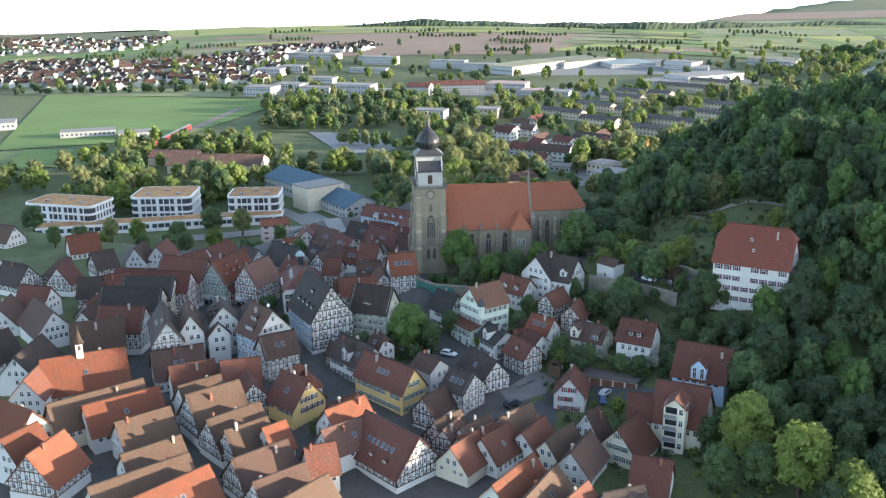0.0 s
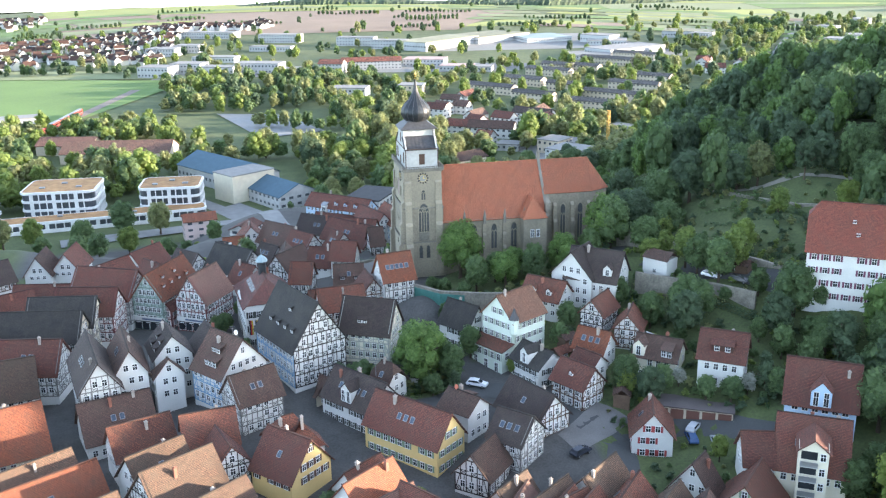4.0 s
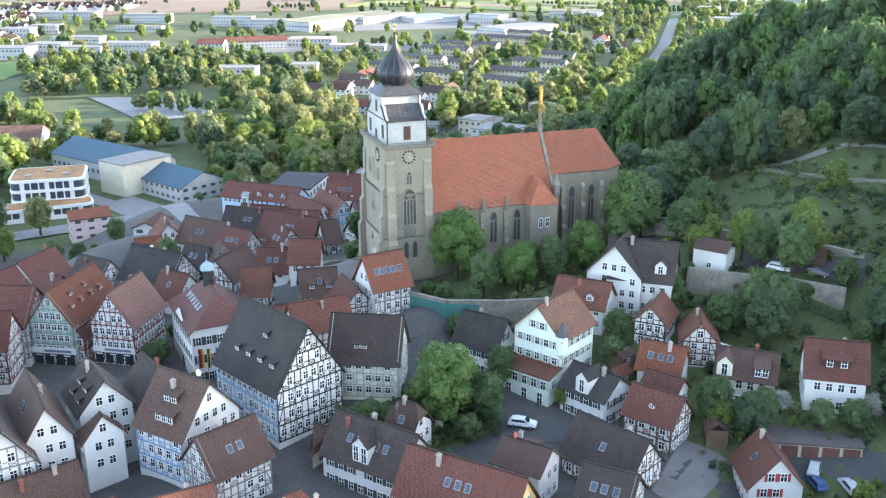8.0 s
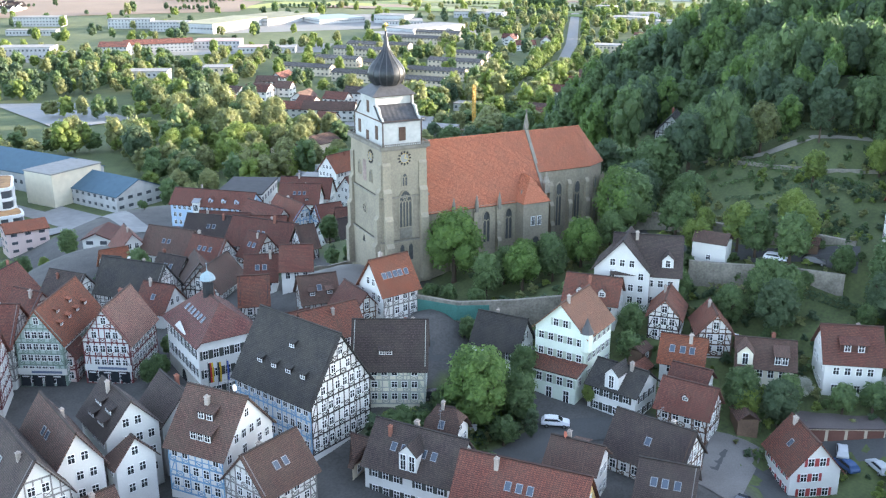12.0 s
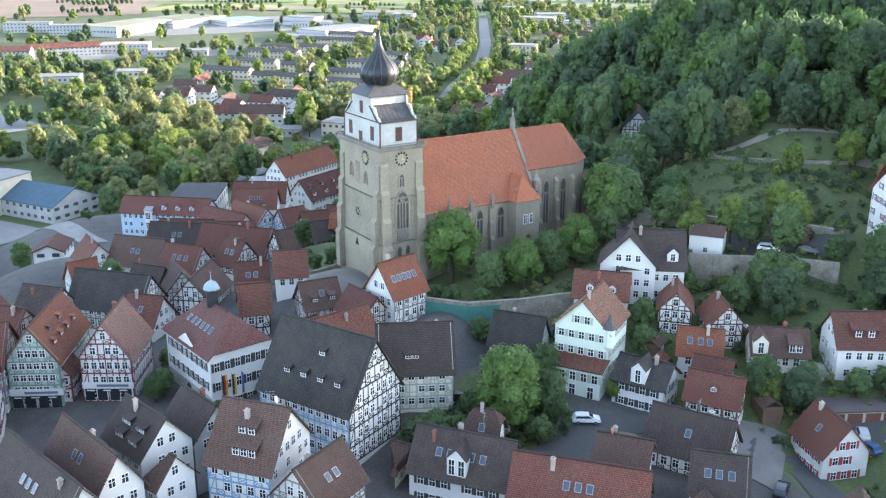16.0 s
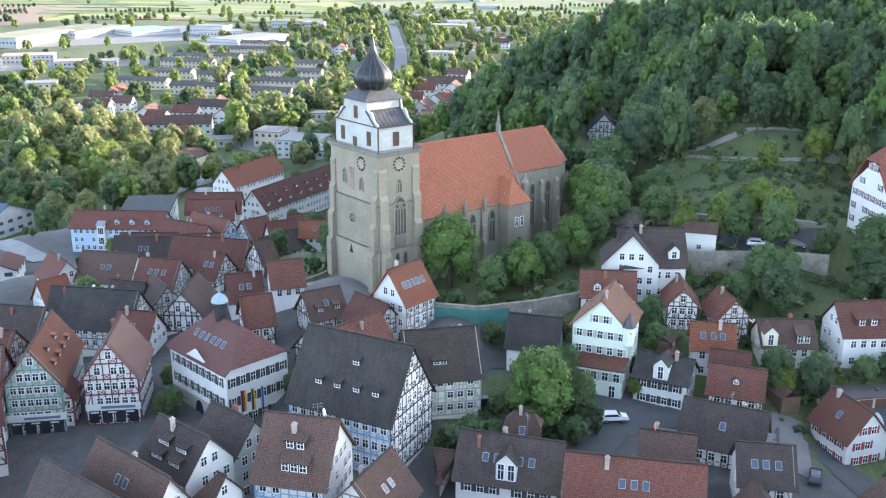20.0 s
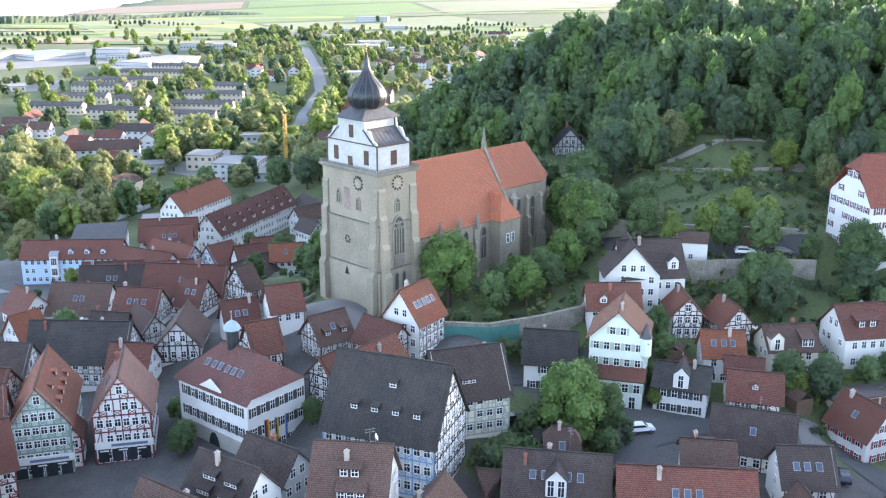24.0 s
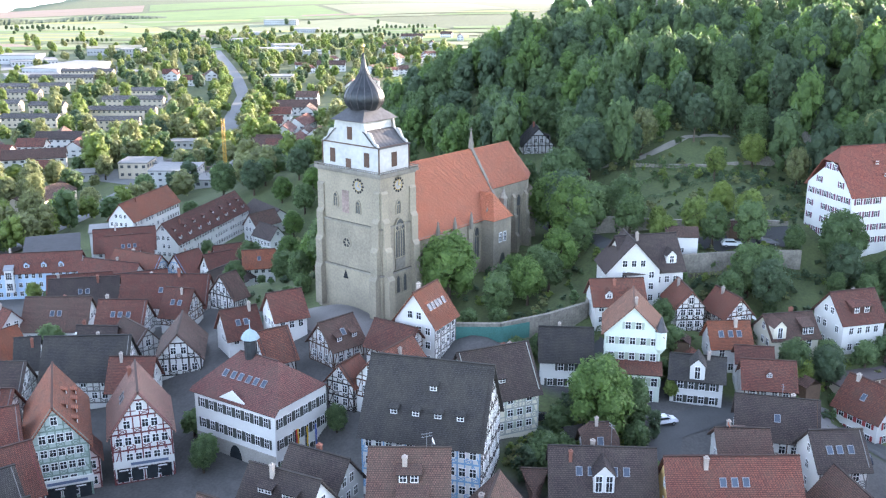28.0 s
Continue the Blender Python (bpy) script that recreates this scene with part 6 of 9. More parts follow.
rng = random.Random(5)
WALLDIR, UPHILL = Vector((0.81, -0.59)), Vector((0.59, 0.81))
n_done = 0
spots_done = []
DEEP_WOOD = []      # trees farther up the hill, joined later
while n_done < 150 or len(DEEP_WOOD) < 265:
    x, y = rng.uniform(48, 190), rng.uniform(-150, 110)
    g = ground_at(x, y)
    if y < -120:
        continue
    right = y < -86 - 0.3 * (x - 70) and x > 66 and y > -120
    if (g < 6 and not right) or not clear_of_houses(x, y, 4):
        continue
    p = Vector((x - 38.7, y + 36.9))
    along, up = p.dot(WALLDIR), p.dot(UPHILL)
    if (up < 0 and y > -95 or (-10 < along < 55 and up < 40) or (along < -10 and up < 12)) and not right:
        continue
    cx, cy = x - 95, y - 18
    if math.hypot(cx, cy) < 9 or -2 < -0.8 * cx - 0.6 * cy < 26 and abs(0.6 * cx - 0.8 * cy) < 8 or any((x - a) ** 2 + (y - b) ** 2 < (30 if right else 24) for a, b in spots_done):
        continue
    near = right or up < 62
    if near and n_done >= 150 or not near and len(DEEP_WOOD) >= 265:
        continue
    spots_done.append((x, y))
    if near and n_done % 2:
        n_done += 1
        DEEP_WOOD.append((x, y, rng.uniform(0.8, 1.1), rng.choice((0, 0, 1, 2))))
    elif near:
        tree(rng.choice((0, 0, 1, 2, 2, 3, 5)), x, y, rng.uniform(0.75, 1.15), rng.uniform(0, 360), "trees of the wooded hill", rng.uniform(1.0, 1.4))
        n_done += 1
    else:
        DEEP_WOOD.append((x, y, rng.uniform(0.8, 1.15), rng.choice((0, 0, 1, 1, 2))))

# the slope below and beside the large white house is wooded down to the last houses
rng = random.Random(77)
n_done = 0
while n_done < 80:
    x, y = rng.uniform(58, 128), rng.uniform(-162, -58)
    if x < 78 + (y + 83) * 0.63:
        continue
    if not clear_of_houses(x, y, 3.2) or any((x - a) ** 2 + (y - b) ** 2 < 22 for a, b in spots_done):
        continue
    spots_done.append((x, y))
    if x > 96:
        DEEP_WOOD.append((x, y, rng.uniform(0.8, 1.1), rng.choice((0, 0, 1, 2))))
    else:
        tree(rng.choice((0, 0, 1, 2, 2, 3, 12)), x, y, rng.uniform(0.7, 1.1), rng.uniform(0, 360), "trees of the wooded hill", rng.uniform(1.0, 1.3))
    n_done += 1


# ---- the valley: fields, roads, halls, blocks of flats, village ----
def crop(name, c, c2):
    return material(name, c, 0.95, 0.1, 0.5, 0.02, tone=c2)


FIELD = {"green": crop("young_corn", (0.112, 0.187, 0.043), (0.077, 0.136, 0.033)), "brown": crop("ploughed_soil", (0.215, 0.153, 0.109), (0.172, 0.123, 0.085)),
         "yellow": crop("rape_field", (0.258, 0.272, 0.067), (0.198, 0.221, 0.057)), "pale": crop("hay_meadow", (0.181, 0.204, 0.095), (0.138, 0.162, 0.076)), "dark": crop("meadow", (0.120, 0.162, 0.057), (0.086, 0.128, 0.043))}
for c, pts in ((("green", [(-262, 451), (-134, 473), (-40, 690), (-300, 790)]), ("dark", [(-238, 372), (-177, 379), (-196, 440), (-262, 445)]), ("pale", [(-330, 800), (-40, 700), (-60, 770), (-350, 880)]), ("brown", [(-190, 1150), (330, 1075), (560, 1480), (-250, 1640)]), ("yellow", [(330, 1120), (600, 1090), (680, 1210), (470, 1250)]), ("green", [(-600, 1200), (-205, 1160), (-255, 1640), (-700, 1700)]), ("yellow", [(-260, 1650), (540, 1500), (620, 1800), (-300, 1900)]), ("dark", [(-290, 1380), (-70, 1350), (-70, 1450), (-320, 1490)]), ("green", [(570, 1490), (760, 1500), (860, 1800), (640, 1800)]), ("yellow", [(620, 1190), (900, 1130), (1050, 1400), (740, 1480)]), ("green", [(1060, 1430), (1490, 1300), (1800, 1700), (1200, 1900)])) + (("pale", [(760, 1490), (1050, 1410), (1200, 1900), (900, 2000)]), ("brown", [(900, 2010), (1400, 1900), (1600, 2150), (1000, 2300)]), ("pale", [(1500, 1290), (1900, 1150), (2200, 1500), (1820, 1690)]), ("green", [(1420, 1900), (2000, 1700), (2200, 2000), (1620, 2150)]), ("pale", [(900, 1000), (1300, 900), (1450, 1250), (1050, 1380)]))):
    draped("field", pts, FIELD[c], 0.5, {"green": "flat field of young green corn", "brown": "ploughed brown field in the valley", "yellow": "yellow-green rape field", "pale": "pale green hay meadow", "dark": "dark green meadow"}[c], 25, category="field")
def far_fields():
    """Narrow strips of crops on the plain beyond the works, each laid on the land."""
    rng = random.Random(17)
    mats = [FIELD[k] for k in ("green", "pale", "yellow", "brown", "dark")]
    verts, faces, mi = [], [], []
    for row in range(9):
        d0 = 1180 + 78 * row + (300 if row > 6 else 0)
        d1 = d0 + rng.uniform(48, 70)
        az = -0.42
        while az < 0.95:
            w = rng.uniform(0.03, 0.11)
            m = rng.choice((0, 0, 1, 1, 1, 2, 3, 4, 4))
            n, skew = max(2, int(w * 30)), rng.uniform(-0.02, 0.02)
            k = len(verts)
            for i in range(n + 1):
                for j in range(4):
                    a, d = az + w * 0.96 * i / n + skew * j / 3, d0 + (d1 - d0) * j / 3 + 25 * math.sin(az * 7 + row)
                    x, y = d * math.sin(a), d * math.cos(a) * (1.0 if a < 0.4 else 1.0 - 0.1 * min(1, (a - 0.4) / 0.3))
                    verts.append((x, y, ground_at(x, y) + 0.9))
            if not (-0.02 < az + w / 2 < 0.34 and row < 6):
                for i in range(n):
                    for j in range(3):
                        q = k + 4 * i + j
                        faces.append([q, q + 1, q + 5, q + 4])
                        mi.append(m)
            az += w
    me = bpy.data.meshes.new("far_fields")
    me.from_pydata(verts, [], [f[::-1] for f in faces])
    for m in mats:
        me.materials.append(m)
    me.polygons.foreach_set("material_index", mi)
    tagged(new("far_fields", me), "patchwork of green, tan and yellow field strips on the plain", "fields", kind="structure")


far_fields()
FARROAD = material("far_asphalt", (0.22, 0.22, 0.215), 0.9, 0.1, 0.3)
strip("main_road", [(1000, 1240), (741, 893), (496, 582), (400, 468), (309, 382), (240, 310), (150, 262), (90, 230), (20, 190), (-40, 180), (-110, 170)], 11, FARROAD, 0.5, "grey main road through the valley", 12)
strip("side_road", [(-62, 245), (-43, 206), (-28, 168), (-24, 120)], 8, FARROAD, 0.2, "grey side road below the old town", 8)
strip("track", [(-178, 300), (-154, 400), (-130, 500), (-90, 640)], 8, material("ballast", (0.22, 0.18, 0.15), 0.95, 0.15, 0.6), 0.6, "brown railway track bed", 12)
strip("street_of_flats", [(300, 390), (330, 470), (390, 560)], 7, FARROAD, 0.5, "street between blocks of flats", 10)
draped("paved_square", [(-30, 486), (16, 464), (35, 389), (-8, 378)], material("pale_paving", (0.23, 0.235, 0.235), 0.9, 0.08, 0.4), 0.5, "pale paved open space", 12, category="pavement")
draped("car_park", [(-44, 208), (-24, 166), (-16, 178), (-34, 216)], FARROAD, 0.25, "asphalt car park beside the blue halls", 6, category="pavement")

draped("playing_field", [(-240, 372), (-208, 380), (-202, 440), (-240, 446)], FIELD["green"], 0.9, "green playing field among trees", 8, category="field")
RAILRED = material("red_train_paint", (0.42, 0.05, 0.04), 0.5, 0.08)
train = thing("train", pose(-137, 470, ground_at(-137, 470) + 1.0, 0, 0, 77), "red commuter train on the valley railway", "train")
for i in range(4):
    car_body = part("carriage", box(bmesh.new(), -47 + i * 24, -24.5 + i * 24, -1.5, 1.5, 0.6, 3.9), RAILRED, train, "red railway carriage")
    part("window_band", box(bmesh.new(), -46 + i * 24, -25.5 + i * 24, -1.54, 1.54, 2.2, 3.0), GLASS, car_body)
    part("roof", box(bmesh.new(), -47 + i * 24, -24.5 + i * 24, -1.2, 1.2, 3.9, 4.2), METAL, car_body)
    part("underframe", box(bmesh.new(), -46 + i * 24, -25.5 + i * 24, -1.1, 1.1, -0.6, 0.6), IRON, car_body)
YARD = material("pale_yard_paving", (0.21, 0.21, 0.20), 0.9, 0.12, 0.3, 0.03)
for pts in ([(-80, 700), (60, 690), (90, 760), (-60, 780)], [(110, 690), (260, 640), (300, 700), (140, 760)], [(230, 850), (480, 800), (500, 980), (260, 990)], [(360, 690), (480, 700), (500, 790), (380, 790)], [(140, 225), (200, 215), (190, 300), (130, 300)], [(690, 650), (760, 700), (860, 900), (780, 920)]):
    draped("yard", pts, YARD, 0.25, "pale asphalt yard among commercial buildings", 15, category="pavement")
BLUEROOF = material("blue_sheet_roof", (0.06, 0.115, 0.155), 0.8, 0.08, 0.6)
FARGLASS = material("far_window_glass", (0.06, 0.07, 0.08), 0.35, 0.2, 1.0)
FLAT = material("flat_roof_gravel", (0.23, 0.225, 0.215), 0.9, 0.1, 0.8)
SEDUM = material("green_roof", (0.38, 0.21, 0.09), 0.95, 0.25, 0.5, 0.15)
FACE = material("white_panel_wall", (0.46, 0.46, 0.45), 0.7, 0.1, 0.5)


def bands(parent, L, W, H, floors, mat=None):
    """Rows of windows round a far building, a pane apiece, joined as one part."""
    bm = bmesh.new()
    for f in range(floors):
        z0 = H * (f + 0.4) / floors
        z1 = z0 + min(1.6, H / floors * 0.36)
        n = max(2, int(L / 3.4))
        for i in range(n):
            x0 = -L / 2 + L * (i + 0.3) / n
            for s in (-1, 1):
                box(bm, x0, x0 + L / n * 0.42, s * W / 2 - 0.06, s * W / 2 + 0.06, z0, z1)
        m = max(1, int(W / 4))
        for i in range(m):
            y0 = -W / 2 + W * (i + 0.25) / m
            for s in (-1, 1):
                box(bm, s * L / 2 - 0.06, s * L / 2 + 0.06, y0, y0 + W / m * 0.5, z0, z1)
    tagged(part("window_panes", bm, mat or FARGLASS, parent), kind="stuff")


def block(label, x, y, turn, L, W, H, floors=2, wall=None, roof=None, flat=True, category="building", group="", z=None, pitch=0.22):
    e = thing("building", pose(x, y, ground_at(x, y) if z is None else z, 0, 0, turn), label, category, group)
    part("wall", box(bmesh.new(), -L / 2, L / 2, -W / 2, W / 2, -3, H), wall or FACE, e)
    if flat:
        bm = box(bmesh.new(), -L / 2 - 0.3, L / 2 + 0.3, -W / 2 - 0.3, W / 2 + 0.3, H, H + 0.5)
        part("roof", bm, roof or FLAT, e)
    else:
        for s in (-1, 1):
            bm = bmesh.new()
            p = [(-L / 2 - 0.5, s * (W / 2 + 0.5), H - 0.2), (L / 2 + 0.5, s * (W / 2 + 0.5), H - 0.2), (L / 2 + 0.5, 0, H + W * pitch), (-L / 2 - 0.5, 0, H + W * pitch)]
            slab(bm, p if s < 0 else [p[1], p[0], p[3], p[2]], 0.3)
            part("roof_slope", bm, roof or ROOF["brown"], e)
        for s in (-1, 1):
            bm = bmesh.new()
            v = [bm.verts.new((s * L / 2, yy, zz)) for yy, zz in ((-W / 2, H - 0.2), (W / 2, H - 0.2), (0, H + W * (pitch - 0.02)))]
            bm.faces.new(v if s > 0 else v[::-1])
            part("gable", bm, wall or FACE, e)
    if floors:
        bands(e, L, W, H, floors)
    HOUSES.append((x - L / 2 * math.cos(radians(turn)), y - L / 2 * math.sin(radians(turn)), x + L / 2 * math.cos(radians(turn)), y + L / 2 * math.sin(radians(turn)), W / 2))
    return e


CREAMW = material("cream_hall_wall", (0.66, 0.60, 0.46), 0.85, 0.06, 0.5)
block("large sports hall with a blue sheet roof", -36, 262, -60, 54, 26, 8, 1, FACE, BLUEROOF, False, "hall")
block("cream stage house between the two halls", -30, 228, -60, 16, 24, 13, 0, CREAMW, FLAT, True, "hall")
block("white hall with a blue sheet roof", -16, 218, -64, 40, 22, 6.5, 2, FACE, BLUEROOF, False, "hall")
block("pale pink house with an orange roof by the car park", -54, 161, 5, 13, 10, 8, 3, WALL["pink"], ROOF["orange"], False, "house")
block("white house with a red-brown roof at the town's edge", -38, 112, 60, 11, 8, 6, 2, WALL["white"], ROOF["red"], False, "house")
# school: three wings with planted roofs on a long white base
SCHOOLWHITE = material("white_render", (0.74, 0.74, 0.72), 0.7, 0.05, 0.5)


def school_wing(label, x, y, turn, L, W, floors, z0=0.0, high=3.9):
    """White floor bands with dark ribbon windows between them, each divided by piers, and a planted roof behind a parapet."""
    e = thing("school_building", pose(x, y, ground_at(x, y) + z0, 0, 0, turn), label, "school", "school buildings")
    r = 3.2

    def outline(g):
        pts = []
        for cx, cy, a0 in ((L / 2 - r, -W / 2 + r, -90), (L / 2 - r, W / 2 - r, 0), (-L / 2 + r, W / 2 - r, 90), (-L / 2 + r, -W / 2 + r, 180)):
            pts += [(cx + (r + g) * math.cos(radians(a0 + k * 22.5)), cy + (r + g) * math.sin(radians(a0 + k * 22.5))) for k in range(5)]
        return pts

    part("basement", prism(bmesh.new(), outline(-0.3), -4, 0.5), WALL["grey"], e)
    for f in range(floors):
        z = high * f
        part("floor_band", prism(bmesh.new(), outline(0.25), z + 0.5 if f else -0.2, z + 1.6), SCHOOLWHITE, e, "white parapet band")
        part("ribbon_window", prism(bmesh.new(), outline(-0.35), z + 1.6, z + high + 0.5), FARGLASS, e, "dark ribbon of windows")
        bm = bmesh.new()
        n = int(L / 3.6)
        for i in range(n):
            u = -L / 2 + r + (L - 2 * r) * (i + 0.5) / n
            wide = 0.22 if i % 3 else 0.8
            for q in (-1, 1):
                box(bm, u - wide, u + wide, q * (W / 2 - 0.1) - 0.2, q * (W / 2 - 0.1) + 0.2, z + 1.6, z + high + 0.5)
        for i in range(int(W / 3.6)):
            v = -W / 2 + r + (W - 2 * r) * (i + 0.5) / int(W / 3.6)
            for q in (-1, 1):
                box(bm, q * (L / 2 - 0.1) - 0.2, q * (L / 2 - 0.1) + 0.2, v - 0.5, v + 0.5, z + 1.6, z + high + 0.5)
        tagged(part("glazing_grid", bm, SCHOOLWHITE, e), kind="stuff")
    z = high * floors
    part("parapet", prism(bmesh.new(), outline(0.3), z + 0.5, z + 1.6), SCHOOLWHITE, e)
    part("planted_roof", prism(bmesh.new(), outline(-0.5), z + 1.6, z + 1.66), SEDUM, e, "rust-coloured planted flat roof")
    bm = bmesh.new()
    for i in range(3):
        u, v = (i - 1) * L * 0.25, W * (0.12 if i % 2 else -0.2)
        box(bm, u - 1.2, u + 1.2, v - 0.9, v + 0.9, z + 1.66, z + 2.2)
    part("rooflights", bm, METAL, e)
    HOUSES.append((x - L / 2 * math.cos(radians(turn)), y - L / 2 * math.sin(radians(turn)), x + L / 2 * math.cos(radians(turn)), y + L / 2 * math.sin(radians(turn)), W / 2))
    return e


school_wing("white school wing with rounded corners and a rust-coloured planted roof", -160, 214, -24, 40, 22, 3)
school_wing("school wing with dark glazing and a rust-coloured planted roof", -112, 224, -8, 32, 26, 3)
school_wing("white school wing with ribbon windows and a planted roof", -64, 214, -8, 27, 22, 3)
school_wing("long white terrace building of the school", -112, 197, 2, 124, 11, 1, 0.0, 3.4)
block("long low hall with brown sheet roofs", -92, 342, -14, 62, 24, 6, 0, WALL["sand"], ROOF["brown"], False, "hall")
block("low hall with a pinkish brown roof", -122, 372, -20, 34, 18, 6, 0, WALL["sand"], ROOF["pink"], False, "hall")
for x, y, L, W, turn, H in ((-300, 560, 50, 24, 10, 6), (-205, 505, 42, 14, 8, 5), (-166, 490, 26, 16, 8, 5)):
    block("low white commercial building", x, y, turn, L, W, H, 1, FACE, FLAT, True, "building", "commercial buildings of the valley")
MOSSROOF = material("mossy_flat_roof", (0.24, 0.235, 0.15), 0.9, 0.2, 0.3, 0.05)
ROADS = [((1000, 1240), (741, 893)), ((741, 893), (496, 582)), ((496, 582), (400, 468)), ((400, 468), (309, 382)), ((309, 382), (240, 310)), ((240, 310), (90, 230)), ((90, 230), (-110, 170))]


def off_road(x, y, r):
    for (x0, y0), (x1, y1) in ROADS:
        dx, dy = x1 - x0, y1 - y0
        t = min(1, max(0, ((x - x0) * dx + (y - y0) * dy) / (dx * dx + dy * dy)))
        if math.hypot(x - x0 - t * dx, y - y0 - t * dy) < r:
            return False
    return True


GREYROOF = material("glazed_grey_roof", (0.22, 0.27, 0.26), 0.5, 0.1, 0.3)
PINKROOF = material("pale_pink_roof", (0.42, 0.30, 0.27), 0.9, 0.1, 0.4)
WORKS = ([(-3, 1100, -27, 72, 25, 11.6, 2, FLAT, FACE, True), (79, 1015, -27, 53, 20, 14.5, 3, FLAT, WALL["grey"], True), (58, 927, -26, 51, 14, 8.1, 1, FLAT, FACE, True), (25, 726, -26, 45, 22, 14.5, 2, FLAT, FACE, True), (-41, 750, -26, 31, 22, 14.5, 2, FLAT, FACE, True), (-14, 725, -26, 35, 18, 12.1, 1, FLAT, FACE, True), (-36, 951, -26, 29, 20, 12.3, 2, FLAT, FACE, True), (-11, 841, -26, 48, 18, 8.6, 1, FLAT, FACE, True), (-64, 930, -26, 35, 26, 12.0, 2, FLAT, FACE, True), (-71, 731, -26, 31, 24, 14.5, 2, FLAT, FACE, True), (164, 948, -27, 47, 18, 14.5, 3, FLAT, FACE, True), (196, 903, -27, 42, 18, 14.5, 3, FLAT, FACE, True)] + [(134, 716, -9, 59, 16, 12.2, 3, ROOF["red"], FACE, False), (92, 699, -26, 24, 16, 14.0, 3, ROOF["red"], FACE, False), (254, 899, 37, 105, 45, 13.6, 1, MOSSROOF, FACE, True), (332, 947, 28, 93, 60, 10.1, 1, MOSSROOF, FACE, True), (392, 918, 3, 60, 60, 7.2, 1, GREYROOF, FACE, True), (192, 724, -26, 42, 26, 10.2, 2, PINKROOF, FACE, True), (210, 671, -26, 32, 20, 7.6, 1, PINKROOF, FACE, True), (223, 665, -26, 41, 20, 6.5, 1, FLAT, FACE, True), (369, 717, -26, 46, 30, 7.2, 1, FLAT, FACE, True), (426, 746, 19, 84, 40, 11.4, 1, FLAT, FACE, True), (452, 848, -27, 46, 40, 7.0, 1, FLAT, FACE, True), (77, 522, -26, 28, 16, 14.5, 2, FLAT, FACE, True)] + [(129, 529, -26, 20, 16, 12.5, 2, FLAT, WALL["sand"], True), (162, 280, -37, 12, 16, 8.1, 2, FLAT, FACE, True), (130, 293, -37, 14, 12, 5.6, 1, FLAT, FACE, True), (586, 891, -35, 63, 40, 12.1, 1, MOSSROOF, FACE, True), (740, 755, -35, 35, 30, 14.5, 2, FLAT, FACE, True), (709, 677, -36, 29, 24, 9.8, 1, FLAT, FACE, True), (807, 908, -55, 27, 20, 14.5, 2, FLAT, FACE, True), (1230, 1255, -55, 63, 20, 14.5, 3, FLAT, FACE, True), (700, 733, -54, 42, 26, 11.5, 1, FLAT, FACE, True), (578, 845, -54, 26, 20, 13.0, 2, FLAT, FACE, True), (450, 865, -54, 40, 26, 13.8, 1, FLAT, FACE, True), (969, 1044, -55, 27, 30, 11.6, 1, FLAT, FACE, True)] + [(1102, 1066, -55, 39, 30, 10.3, 1, FLAT, FACE, True), (475, 503, -54, 24, 18, 11.6, 2, FLAT, WALL["sand"], True), (147, 241, -54, 21, 20, 12.4, 3, FLAT, WALL["grey"], True), (150, 222, -54, 11, 14, 5.5, 1, FLAT, WALL["grey"], True), (181, 229, -54, 15, 18, 9.8, 2, FLAT, WALL["grey"], True), (152, 277, -54, 14, 16, 11.4, 2, FLAT, WALL["sand"], True), (217, 321, -54, 14, 10, 6.2, 1, FLAT, FACE, True)])
for n_work, (x, y, turn, L, W, H, f, top, face, flat) in enumerate(WORKS):
    H = H * 0.68
    if face == FACE and n_work % 3 == 1:
        face = WALL["grey"]
    words = {MOSSROOF: "long white works hall with a mossy flat roof", GREYROOF: "low hall with a grey glazed roof", PINKROOF: "low white hall with a faded pink roof", FLAT: "white commercial building with a flat roof"}
    block("grey building with a flat roof in the valley" if face == WALL["grey"] else "sand-coloured building with a flat roof" if face == WALL["sand"] else words.get(top, "white institute building with a red roof"), x, y, turn, L, W, H, f, face, top, flat, "building", "commercial buildings of the valley")
FLATGREY = tiled("grey_brown_sheet_roof", (0.15, 0.135, 0.125), (0.11, 0.10, 0.095))
for x, y, L in ((277, 598, 46), (234, 547, 38), (193, 514, 44), (210, 462, 36), (251, 507, 24), (267, 445, 46), (307, 485, 44), (343, 525, 38), (235, 409, 32), (364, 661, 56), (321, 611, 26), (300, 632, 34), (410, 690, 48)):
    block("long low block of flats with a grey roof and white gables", x, y, -54, L, 10, 6.6, 2, WALL["sand"], FLATGREY, False, "apartment block", "rows of flats")
block("dark flat-roofed shop building with domed skylights", 14, 133, 56, 22, 15, 9, 2, WALL["white"], material("dark_roof_felt", (0.05, 0.05, 0.052), 0.95, 0.15, 0.8), True, "shop", z=-22.5)
block("white annexe with a flat roof", 51, 157, -36, 14, 11, 7, 1, FACE, FLAT, True, "shop", z=-27)
block("low building with a brown roof", 86, 257, 24, 34, 14, 5, 0, WALL["sand"], ROOF["brown"], False, "building")
rng = random.Random(21)
